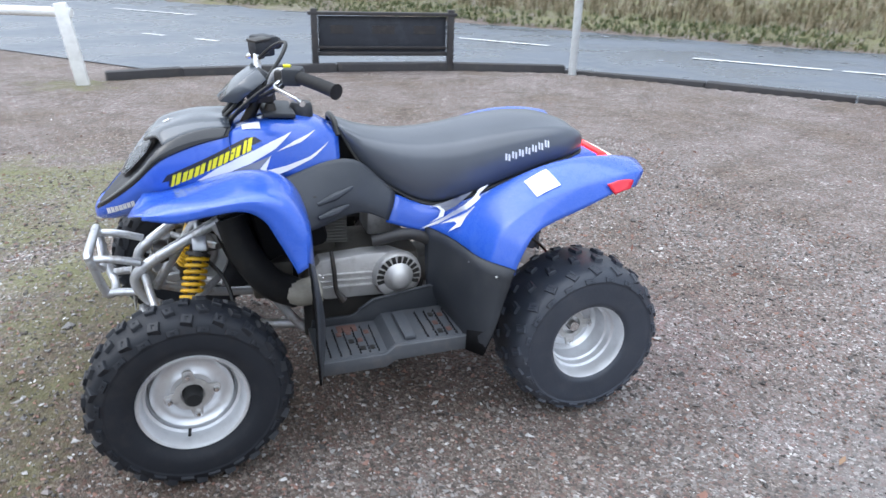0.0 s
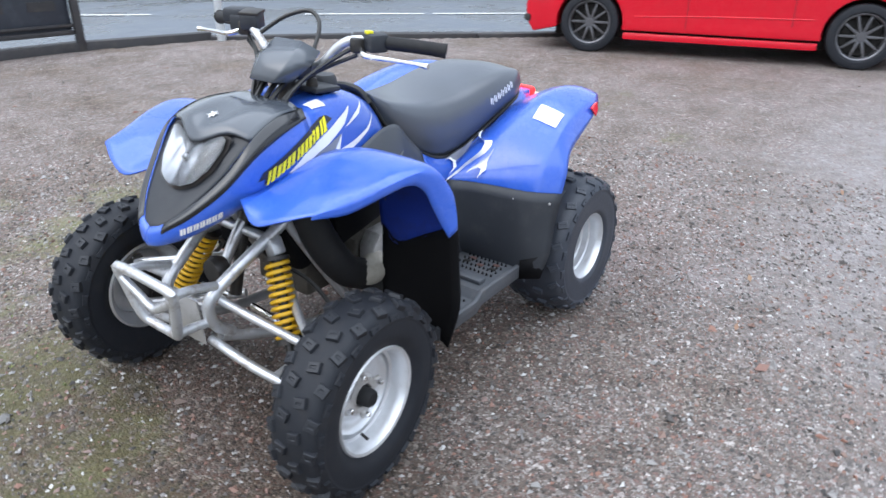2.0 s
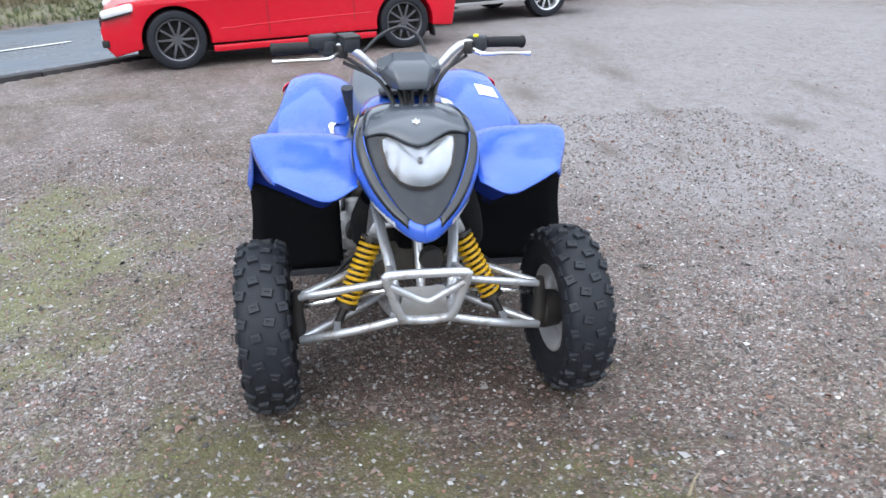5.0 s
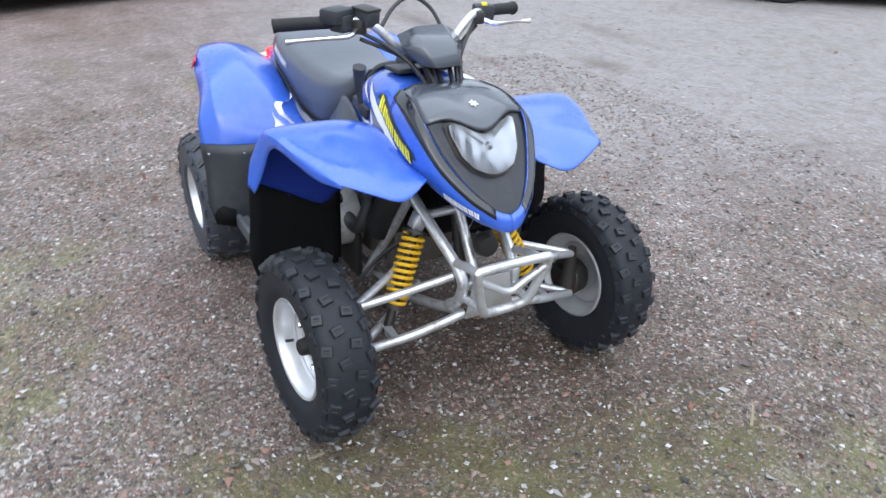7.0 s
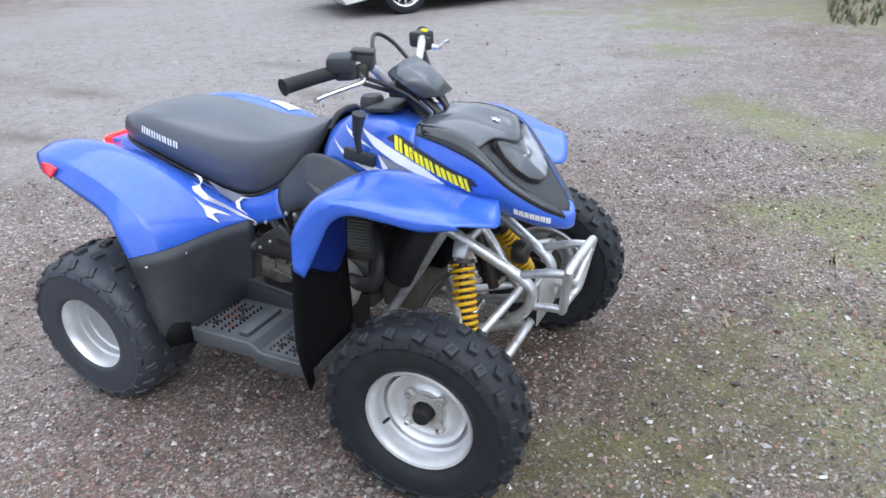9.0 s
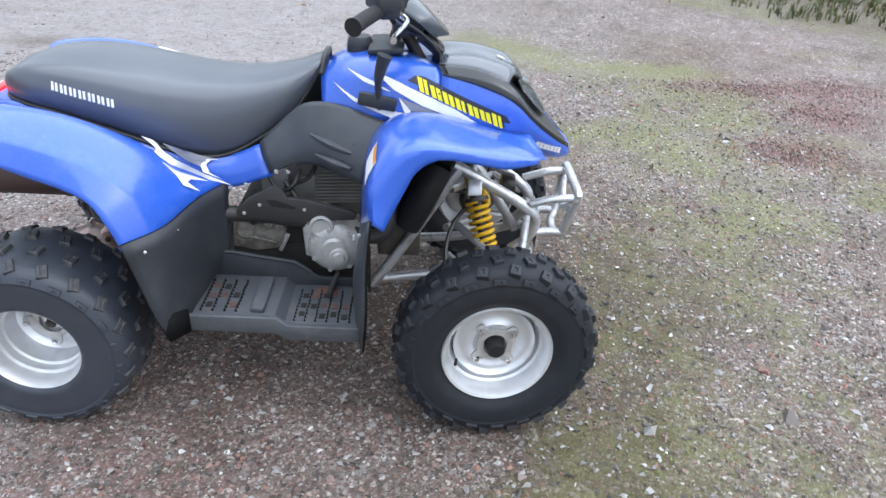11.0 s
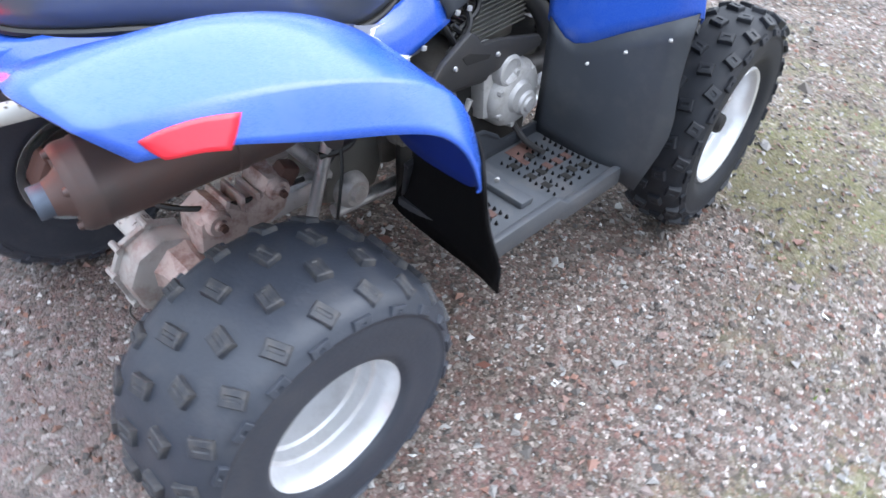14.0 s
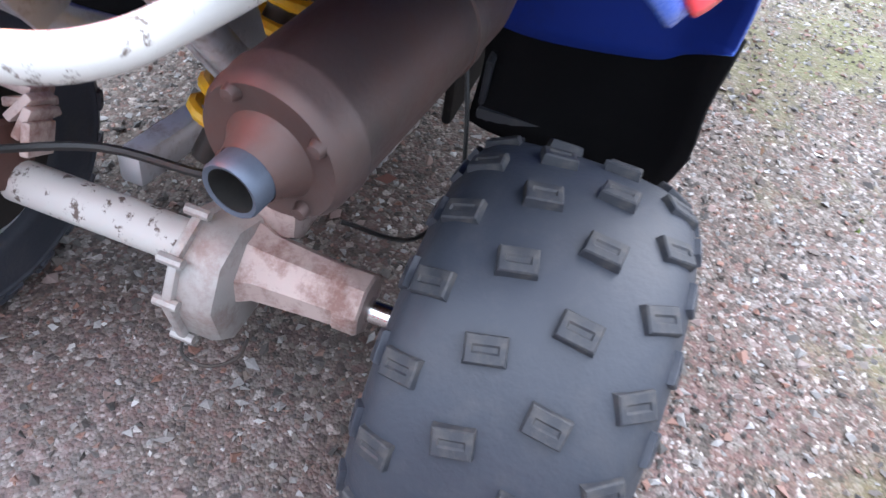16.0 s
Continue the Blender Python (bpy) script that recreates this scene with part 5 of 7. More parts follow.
BESIDE = (-.25, -1.55, 1.25)
slant_sticker("fender_sticker", BESIDE, [(.283, -.42, .762), (.326, -.42, .709), (.300, -.42, .652), (.258, -.42, .714)], fenders[-1], M_WHITE, 0.003, "white warning label")
slant_sticker("sticker_heading", BESIDE, [(.2875, -.42, .7565), (.3215, -.42, .714), (.3165, -.42, .702), (.2825, -.42, .745)], fenders[-1], M_ORANGE, 0.0045, "orange heading bar")

# handlebar
bars = part("handlebar", tube([(.345, .05, .925), (.345, -.05, .925)], 0.011, seg=12, straight=True), M_FRAME, quad, "silver handlebar with black grips")
bars.matrix_basis = Matrix.Translation((.345, 0, 0)) @ Matrix.Rotation(radians(STEER), 4, "Z") @ Matrix.Translation((-.345, 0, 0))
for s in (1, -1):
    part("bar_tube", tube([(.345, s * .045, .925), (.345, s * .085, .935), (.338, s * .140, .985), (.325, s * .180, 1.003), (.290, s * .255, 1.000), (.244, s * .366, .992)], 0.0115, seg=12), M_FRAME, bars, "worn silver bar")
    part("grip", tube([(.293, s * .250, 1.000), (.265, s * .315, .996), (.240, s * .375, .991), (.236, s * .384, .990)], [0.016, 0.0165, 0.017, 0.020], seg=14, n=5), M_GRIP, bars, "black rubber grip")
    part("brake_lever", tube([(.330, s * .200, .985), (.352, s * .230, .975), (.340, s * .290, .972), (.322, s * .350, .968), (.318, s * .386, .966)], [0.008, 0.0065, 0.0052, 0.0045, 0.0075], seg=8), M_CHROME, bars, "polished brake lever")
    part("switch_block", box((.305, s * .222, 1.000), (.050, .058, .044), pose(0, 0, 0, 0, 0, -s * 24), 0.008), M_BLACK, bars, "black switch housing")
    part("lever_clamp", box((.328, s * .190, .992), (.036, .030, .036), pose(0, 0, 0, 0, 0, -s * 24), 0.006), M_DARKMETAL, bars)
part("throttle_box", box((.300, -.235, 1.018), (.060, .080, .038), pose(0, 0, 0, 0, 0, 24), 0.009), M_BLACK, bars, "black throttle housing")
part("reservoir", box((.325, -.165, 1.012), (.052, .050, .040), pose(0, 0, 0, 0, 6, 20), 0.006), M_BLACK, bars, "black brake fluid reservoir")
part("reservoir_lid", box((.325, -.165, 1.034), (.056, .054, .008), pose(0, 0, 0, 0, 6, 20), 0.002), M_DARKMETAL, bars)
part("choke_button", box((.318, .215, 1.024), (.018, .015, .008), pose(0, 0, 0, 0, 0, -24), 0.002), M_DECALYELLOW, bars, "yellow switch button")
part("clamp", box((.350, 0, .915), (.046, .110, .040), None, 0.006), M_DARKMETAL, bars)
pod = bmesh.new()
pod_rows = [[(.368, .044, .990), (.352, .090, .968)], [(.420, .050, .952), (.392, .094, .940)], [(.472, .040, .904), (.430, .062, .900)]]
full_rows = [[(x, -y, z) for x, y, z in r[::-1]] + r for r in pod_rows]
pv = [[pod.verts.new(p) for p in r] for r in full_rows]
for A, B in zip(pv[:-1], pv[1:]):
    for k in range(3):
        pod.faces.new((A[k], A[k + 1], B[k + 1], B[k]))
bmesh.ops.recalc_face_normals(pod, faces=pod.faces[:])
inner_edges = [e for e in pod.edges if len(e.link_faces) == 2]
bmesh.ops.bevel(pod, geom=inner_edges, offset=0.005, segments=2, affect="EDGES", profile=0.5)
thick(part("bar_pod", pod, M_POD, bars, "dark grey angular handlebar pod", smooth=50), 0.004)
part("pod_base", box((.378, 0, .930), (.060, .130, .050), pose(0, 0, 0, 0, 35, 0), 0.012), M_BLACK, bars)
part("speed_dial", lathe([(0.0, .006), (.030, .006), (.034, 0), (.034, -.03)], 20, Matrix.Translation((.335, .0, .962)) @ pose(0, 0, 0, 55, 0, 90)), M_BLACK, bars)
part("cable_loop", tube([(.335, -.130, .985), (.300, -.070, 1.030), (.278, -.005, 1.048), (.300, .045, 1.020), (.350, .060, .955), (.385, .050, .89)], 0.0055, seg=8), M_CABLE, bars, "black looped cable")
for s, sag in ((1, .0), (-1, .012), (1, .022), (-1, .030)):
    part("control_cable", tube([(.325, s * .185, .990 - sag), (.360, s * (.135 - sag), .955 - sag), (.405, s * .080, .905), (.450, s * .055, .850), (.470, s * .04, .76)], 0.0055, seg=7), M_CABLE, bars)

stem = part("steering_stem", tube([(.352, 0, .915), (.420, 0, .80), (.545, 0, .58), (.60, 0, .36)], 0.016, seg=12, straight=True), M_DARKMETAL, quad)
for i, (y, x) in enumerate(((-.05, .455), (-.025, .470), (.0, .462), (.03, .470), (.055, .455))):
    part("wiring", tube([(x - .06, y * 1.3, .900), (x - .02, y, .865), (x + .02, y * .8, .82), (x + .06, y * .6, .72)], 0.007, seg=7), M_CABLE, quad)
cap = part("fuel_cap", lathe([(0, .022), (.026, .022), (.032, .014), (.034, 0), (.034, -.02)], 24, Matrix.Translation((.245, 0, .862)) @ pose(0, 0, 0, 90, 0, 0)), M_BLACK, quad, "black fuel cap")
part("dash_tray", box((.315, 0, .866), (.090, .170, .014), pose(0, 0, 0, 0, -4, 0), 0.005), M_BLACK, quad)
part("ignition", lathe([(0, .016), (.012, .016), (.016, 0), (.016, -.01)], 14, Matrix.Translation((.335, .045, .878)) @ pose(0, 0, 0, 90, 0, 0)), M_DARKMETAL, quad)

# gear selector on the right
part("gear_lever", tube([(.305, -.165, .745), (.302, -.172, .79), (.303, -.176, .835)], [0.006, 0.008, 0.011], seg=10), M_BLACK, quad, "black gear lever")
part("gear_knob", tube([(.303, -.176, .825), (.310, -.178, .855), (.318, -.179, .882)], [0.012, 0.015, 0.019], seg=12), M_BLACK, quad, "black gear knob")
gate = part("gear_gate", box((.300, -.168, .765), (.095, .016, .034), pose(0, 0, 0, 0, 10, 0), 0.006), M_BLACK, quad, "black gear gate")

# frame, front suspension and bumper
frame_part = part("frame_tube", tube([(.50, 0, .60), (.56, 0, .55), (.63, 0, .45), (.70, 0, .34)], 0.014, seg=10), M_FRAME, quad, "silver painted frame tube")
for s in (1, -1):
    part("frame_tube", tube([(.500, s * .115, .585), (.560, s * .110, .550), (.690, s * .088, .468), (.735, s * .082, .430), (.742, s * .080, .395), (.722, s * .080, .350), (.68, s * .08, .315)], 0.0155, seg=12), M_FRAME, quad, "silver painted frame tube")
    part("frame_tube", tube([(.515, s * .120, .575), (.420, s * .135, .420), (.330, s * .150, .285), (.285, s * .152, .225)], 0.014, seg=10), M_FRAME, quad)
    part("frame_tube", tube([(.715, s * .078, .318), (.560, s * .095, .262), (.400, s * .115, .235), (.100, s * .120, .215), (-.20, s * .115, .225)], 0.0145, seg=10), M_FRAME, quad)
    part("frame_tube", tube([(.500, s * .10, .59), (.30, s * .09, .64), (.05, s * .09, .60), (-.2, s * .09, .62), (-.58, s * .10, .66)], 0.014, seg=10), M_BRACKET, quad)
    part("frame_tube", tube([(-.15, s * .10, .25), (-.28, s * .10, .42), (-.40, s * .10, .63)], 0.014, seg=10), M_FRAME, quad)
    part("upper_arm", tube([(.715, s * .095, .425), (.690, s * .22, .395), (.662, s * .345, .365)], 0.011, seg=10), M_FRAME, quad, "silver suspension arm")
    part("upper_arm", tube([(.510, s * .105, .410), (.59, s * .22, .390), (.655, s * .340, .367)], 0.011, seg=10), M_FRAME, quad, "silver suspension arm")
    part("lower_arm", tube([(.735, s * .065, .315), (.715, s * .20, .275), (.672, s * .350, .232)], 0.0125, seg=10), M_FRAME, quad, "silver suspension arm")
    part("lower_arm", tube([(.500, s * .085, .290), (.58, s * .20, .265), (.662, s * .345, .234)], 0.0125, seg=10), M_FRAME, quad, "silver suspension arm")
    part("arm_gusset", plate([(.60, .262), (.66, .236), (.70, .262), (.65, .268)], s * .235, s * .255, None, 0.002), M_FRAME, quad)
    part("steering_knuckle", tube([(.662, s * .352, .218), (.650, s * .358, .265), (.655, s * .352, .380)], [0.014, 0.026, 0.013], seg=10), M_DARKMETAL, quad)
    part("stub_axle", tube([(.640, s * .350, .265), (.622, s * .42, .265)], 0.024, seg=12, straight=True), M_DARKMETAL, quad)
    part("tie_rod", tube([(.585, s * .045, .335), (.58, s * .20, .315), (.575, s * .345, .290)], 0.008, seg=8), M_CHROME, quad)
    part("brake_hose", tube([(.56, s * .10, .48), (.50, s * .17, .42), (.49, s * .25, .35), (.55, s * .33, .30), (.63, s * .36, .28)], 0.006, seg=7), M_CABLE, quad)
    top, low = np.array((.560, s * .120, .515)), np.array((.634, s * .248, .246))
    shock = part("front_shock", tube([top, low], 0.013, seg=10, straight=True), M_DARKMETAL, quad, "yellow coil-over shock absorber")
    axis = (low - top) / np.linalg.norm(low - top)
    side_v = np.cross(axis, (1, 0, 0))
    side_v /= np.linalg.norm(side_v)
    fwd_v = np.cross(axis, side_v)
    coil = []
    for k in range(11 * 14 + 1):
        q = k / (11 * 14)
        a = k * 2 * math.pi / 14
        coil.append(top + axis * (0.030 + q * 0.195) + 0.0280 * (math.cos(a) * side_v + math.sin(a) * fwd_v))
    part("spring", tube(coil, 0.0055, seg=7, straight=True), M_YELLOW, shock, "yellow coil spring")
    part("spring_cup", tube([top + axis * 0.020, top + axis * 0.030], 0.034, seg=16, straight=True), M_DARKMETAL, shock)
    part("spring_cup", tube([top + axis * 0.226, top + axis * 0.240], 0.034, seg=16, straight=True), M_DARKMETAL, shock)
    part("shock_mount", box(tuple(top + np.array((0.0, 0, .006))), (.040, .034, .046), pose(0, 0, 0, 25 * s, 0, 0), 0.006), M_FRAME, quad, "silver shock mount")
    part("bumper_stay", tube([(.846, s * .098, .492), (.790, s * .095, .486), (.722, s * .090, .466)], 0.0115, seg=10), M_FRAME, quad)
    part("bumper_stay", tube([(.826, s * .070, .372), (.780, s * .072, .372), (.728, s * .078, .368)], 0.0115, seg=10), M_FRAME, quad)
bumper = part("front_bumper", tube([(.848, -.088, .508), (.850, .088, .508), (.848, .104, .496), (.842, .100, .470), (.826, .072, .380), (.815, .050, .358), (.808, 0, .350), (.815, -.050, .358), (.826, -.072, .380), (.842, -.100, .470), (.848, -.104, .496)], 0.0125, seg=10, closed=True, n=4), M_FRAME, quad, "silver tubular front bumper")
part("cross_bar", tube([(.845, -.100, .478), (.838, -.05, .446), (.834, 0, .420), (.838, .05, .446), (.845, .100, .478)], 0.0105, seg=10, n=4), M_FRAME, bumper)
part("skid_plate", plate([(-.075, .30), (.075, .30), (.055, .415), (-.055, .415)], -.002, .002, Matrix.Translation((.755, 0, .01)) @ pose(0, 0, 0, 0, 0, 90), 0.001), M_ALLOY, quad, "silver skid plate")
part("front_crossmember", tube([(.735, -.08, .40), (.735, .08, .40)], 0.013, seg=10, straight=True), M_FRAME, quad)
part("front_crossmember", tube([(.560, -.125, .535), (.560, .125, .535)], 0.013, seg=10, straight=True), M_FRAME, quad)
part("horn", lathe([(0, .02), (.030, .018), (.036, 0), (.030, -.02), (0, -.022)], 20, Matrix.Translation((.67, .03, .47)) @ pose(0, 0, 0, 0, 0, -90)), M_DARKMETAL, quad)
part("air_box", box((.42, .03, .50), (.16, .18, .16), pose(0, 0, 0, 0, 20, 0), 0.03), M_FLAP, quad, "black air box")
# added black box: hides the fins and makes the space behind the fender dark
part("shield_box", box((.315, .125, .585), (.190, .110, .200), pose(0, 0, 0, 0, 12, 0), 0.022), M_FLAP, quad, "black box filling the dark space behind the left front fender")
part("intake_duct", tube([(.47, .14, .60), (.44, .17, .50), (.38, .185, .41), (.30, .18, .36)], 0.045, seg=14), M_GRIP, quad, "black ribbed intake duct")
part("intake_duct", tube([(.46, -.12, .58), (.42, -.15, .50), (.38, -.15, .42)], 0.040, seg=14), M_GRIP, quad, "black ribbed intake duct")
part("intake_boot", tube([(.37, .19, .40), (.30, .195, .37), (.24, .19, .375)], [0.03, 0.04, 0.042], seg=14), M_BOOT, quad)
part("battery_tray", box((.36, -.02, .36), (.12, .20, .12), None, 0.01), M_ENGINE, quad)

# engine
eng = part("engine", box((.09, 0, .355), (.36, .26, .17), None, 0.03), M_ENGINE, quad, "grimy air-cooled engine")
lathe_l = bmesh.new()
plate_into(lathe_l, [(.262, .355), (.262, .425), (.235, .462), (.10, .470), (.02, .468), (-.045, .440), (-.066, .395), (-.050, .345), (-.010, .322), (.10, .328), (.22, .330)], .130, .190, None, 0.010)
part("drive_cover", lathe_l, M_ALLOY, eng, "cast alloy drive cover")
for z in (.372, .392, .412):
    part("cover_rib", box((.155, .193, z), (.150, .008, .008), pose(0, 0, 0, 0, -2, 0), 0.002), M_ALLOY, eng)
part("recoil_starter", lathe([(0.0, .245), (.020, .244), (.030, .236), (.040, .222), (.046, .215), (.068, .212), (.074, .205), (.076, .185)], 36, Matrix.Translation((.005, 0, .395))), M_ALLOY, eng, "round alloy starter cover")
for k in range(13):
    a = math.pi * (0.02 + k / 12 * 1.18) - 0.3
    part("starter_slot", box((.005 + .054 * math.cos(a), .2140, .395 + .054 * math.sin(a)), (.024, .004, .0115), pose(0, 0, 0, 0, -math.degrees(a), 0), 0.0), M_SOOTSHADE, eng)
part("kick_lever", tube([(.205, .21, .50), (.200, .225, .44), (.195, .225, .38), (.175, .23, .345)], [0.006, 0.007, 0.007, 0.013], seg=8), M_DARKMETAL, eng, "dark steel lever")
for k in range(10):
    part("cooling_fin", box((.214, -.026, .476 + k * .0098), (.160, .233, .0042), pose(0, 0, 0, 0, -3, 0), 0.001), M_FIN, eng)
part("cylinder", box((.224, -.026, .505), (.120, .19, .14), pose(0, 0, 0, 0, -3, 0), 0.01), M_ENGINE, eng)
part("cylinder_head", box((.195, 0, .605), (.13, .20, .07), pose(0, 0, 0, 0, 6, 0), 0.015), M_ENGINE, eng)
part("clutch_cover", lathe([(0.0, .236), (.030, .236), (.036, .228), (.056, .227), (.067, .218), (.073, .206), (.075, .150)], 40, Matrix.Translation((.193, 0, .374)) @ pose(0, 0, 0, 0, 0, 180)), M_COVER, eng, "round cast clutch cover")
part("clutch_body", plate([(.112, .34), (.105, .44), (.135, .470), (.20, .462), (.245, .42), (.25, .33), (.20, .31)], -.206, -.14, None, 0.012), M_COVER, eng)
part("clutch_boss", lathe([(0.0, .249), (.014, .248), (.017, .243), (.024, .242), (.028, .234), (.029, .20)], 20, Matrix.Translation((.206, 0, .358)) @ pose(0, 0, 0, 0, 0, 180)), M_COVER, eng)
part("clutch_ear", lathe([(0.0, .222), (.022, .222), (.026, .228), (.031, .226), (.034, .216), (.036, .15)], 24, Matrix.Translation((.160, 0, .440)) @ pose(0, 0, 0, 0, 0, 180)), M_COVER, eng)
part("gear_case", plate([(-.085, .35), (-.080, .440), (-.03, .462), (.03, .452), (.062, .41), (.055, .352), (-.02, .335)], -.186, -.13, None, 0.014), M_GRIME, eng, "grimy cast gearbox cover")
part("case_boss", lathe([(0.0, .196), (.020, .196), (.027, .190), (.030, .17)], 20, Matrix.Translation((-.045, 0, .405)) @ pose(0, 0, 0, 0, 0, 180)), M_GRIME, eng)
part("case_boss", lathe([(0.0, .199), (.012, .199), (.016, .192), (.017, .17)], 16, Matrix.Translation((.020, 0, .432)) @ pose(0, 0, 0, 0, 0, 180)), M_GRIME, eng)
part("case_rib", box((-.010, -.190, .382), (.090, .010, .009), pose(0, 0, 0, 0, 14, 0), 0.003), M_GRIME, eng)
part("selector_arm", tube([(.045, -.190, .350), (.058, -.203, .378), (.068, -.206, .405)], [0.006, 0.005, 0.007], seg=8), M_ALLOY, eng, "dull steel selector arm")
# black plate and black disc drawn in place of a dark gap and hole
part("chain_void", plate([(.062, .33), (.058, .45), (.112, .45), (.112, .33)], -.172, -.16, None, 0.0), M_SOOTSHADE, eng)
part("case_hole", lathe([(0.0, .204), (.008, .204), (.010, .198), (.010, .18)], 12, Matrix.Translation((-.020, 0, .436)) @ pose(0, 0, 0, 0, 0, 180)), M_SOOTSHADE, eng)
part("carburettor", box((.02, -.03, .50), (.08, .12, .09), None, 0.015), M_ALLOY, eng)
for i in range(7):
    part("engine_bolt", lathe([(0, .008), (.006, .008), (.008, 0), (.008, -.01)], 8, Matrix.Translation((.193 + .060 * math.cos(i * .9), -.220, .372 + .060 * math.sin(i * .9))) @ pose(0, 0, 0, 0, 0, 180)), M_ALLOY, eng)
for i, (a, b_) in enumerate((((.06, -.16, .54), (.10, -.19, .44)), ((.02, -.17, .56), (.05, -.17, .42)), ((.10, -.15, .57), (.03, -.18, .50)), ((.14, -.14, .58), (.06, -.16, .52)))):
    part("engine_hose", tube([a, tuple((np.array(a) + np.array(b_)) / 2 + np.array((0.02, -.012, 0))), b_], 0.006, seg=7), M_CABLE, eng)
part("side_bracket", plate([(-.058, .476), (-.022, .514), (.044, .551), (.062, .540), (.077, .519), (.129, .514), (.242, .487), (.252, .475), (.248, .462), (.098, .450), (-.033, .454), (-.055, .462)], -.222, -.208, None, 0.004), M_BRACKET, eng, "dark brown stay bracket")
part("bracket_slot", plate([(.022, .512), (.040, .514), (.098, .494), (.092, .488), (.035, .494)], -.2235, -.2215, None, 0.0), M_SOOTSHADE, eng)
for bx_, bz_ in ((.118, .488), (.005, .497), (-.036, .472)):
    part("bracket_bolt", lathe([(0.0, .227), (.0035, .227), (.0052, .223), (.0052, .215)], 8, Matrix.Translation((bx_, 0, bz_)) @ pose(0, 0, 0, 0, 0, 180)), M_ALLOY, eng)
for bx_, bz_ in ((.045, .575), (.075, .575), (-.035, .535), (-.075, .525)):
    part("wire_tag", box((bx_, -.185, bz_), (.010, .005, .009), pose(0, 0, 0, 0, 15, 0), 0.001), M_PRINT, eng)
part("side_bracket", tube([(.075, .17, .500), (-.02, .185, .520), (-.085, .185, .500), (-.12, .18, .46)], 0.018, seg=10), M_BRACKET, eng, "black frame guard")
part("exhaust_header", tube([(.27, -.10, .56), (.33, -.16, .48), (.30, -.19, .40), (.10, -.185, .44), (-.10, -.19, .455), (-.28, -.24, .49)], 0.021, seg=12), M_BRACKET, eng, "dark exhaust header pipe")
part("gear_pedal", tube([(.20, -.215, .30), (.19, -.26, .285), (.185, -.31, .285)], 0.007, seg=8), M_BRACKET, eng)

# rear: swing arm, axle, muffler, shock, grab bar, tail lamp
for s in (1, -1):
    part("swing_arm", box((-.283, s * .085, .283), (.366, .034, .045), pose(0, 0, 0, 0, 4, -s * 4), 0.006), M_FRAME, quad, "silver box-section swing arm")
axle = part("rear_axle", tube([(-.480, -.40, .250), (-.480, .40, .248)], 0.0145, seg=12, straight=True), M_CHROME, quad, "steel rear axle")
part("axle_tube", tube([(-.485, -.03, .252), (-.485, .215, .250)], 0.027, seg=18, straight=True), M_WHITEBAR, axle, "white painted axle tube")
casing = bmesh.new()
plate_into(casing, [(-.558, .196), (-.532, .170), (-.474, .170), (-.444, .198), (-.434, .255), (-.452, .305), (-.500, .324), (-.546, .306), (-.572, .258)], -.100, -.036, None, 0.014)
plate_into(casing, [(-.564, .186), (-.536, .160), (-.474, .160), (-.446, .188), (-.434, .250), (-.452, .312), (-.500, .333), (-.552, .314), (-.581, .260)], -.056, -.044, None, 0.003)
part("axle_casing", casing, M_GEAR, axle, "dirty cast axle casing")
for (x, z) in ((-.576, .262), (-.558, .310), (-.560, .186), (-.505, .333)):
    part("casing_bolt", tube([(x, -.064, z), (x, -.036, z)], 0.0062, seg=8, straight=True), M_GEAR, axle)
snout = bmesh.new()
snout_rings = []
for yy, hx, hz in ((-.088, .052, .050), (-.104, .046, .046), (-.116, .040, .041), (-.170, .036, .036), (-.208, .034, .034), (-.211, .0365, .036), (-.236, .0365, .036), (-.239, .034, .033)):
    c_ = 0.35
    snout_rings.append([snout.verts.new((-.480 + hx * a_, yy, .255 + hz * b_)) for a_, b_ in ((1, c_), (c_, 1), (-c_, 1), (-1, c_), (-1, -c_), (-c_, -1), (c_, -1), (1, -c_))])
for A, B in zip(snout_rings[:-1], snout_rings[1:]):
    for k in range(8):
        snout.faces.new((A[k], A[(k + 1) % 8], B[(k + 1) % 8], B[k]))
snout.faces.new(snout_rings[-1])
bmesh.ops.recalc_face_normals(snout, faces=snout.faces[:])
part("axle_snout", snout, M_RUSTCAST, axle, "rusty ribbed axle casting")
part("wire_loop", tube([(-.560, -.05, .186), (-.572, -.055, .166), (-.568, -.085, .158), (-.545, -.108, .160), (-.53, -.114, .182)], 0.002, seg=6), M_DARKMETAL, axle)
part("brake_disc", lathe([(.045, .262), (.098, .262), (.098, .267), (.045, .267), (.045, .262)], 36, Matrix.Translation((-.48, 0, .25))), M_DARKMETAL, axle, "brake disc")
part("brake_caliper", box((-.545, .235, .295), (.058, .055, .070), pose(0, 0, 0, 10, 30, 0), 0.012), M_RUST, axle, "rusty brake caliper")
part("caliper_bracket", box((-.50, .215, .295), (.10, .020, .085), pose(0, 0, 0, 0, 20, 0), 0.008), M_RUST, axle)
for k in range(6):
    q = k / 5
    part("chain_guard_rib", box((-.47 + .05 * q, .18 + .01 * k, .315 + .012 * (k % 3)), (.05, .012, .04), pose(0, 0, 0, 20 * k, 30, 10), 0.003), M_RUSTCAST, axle)
part("axle_carrier", plate([(-.455, .285), (-.448, .345), (-.415, .366), (-.385, .352), (-.360, .330), (-.330, .345), (-.315, .376), (-.285, .372), (-.270, .335), (-.285, .295), (-.34, .270), (-.43, .262)], -.135, -.060, None, 0.012), M_RUSTCAST, axle, "pinkish rust-stained carrier casting")
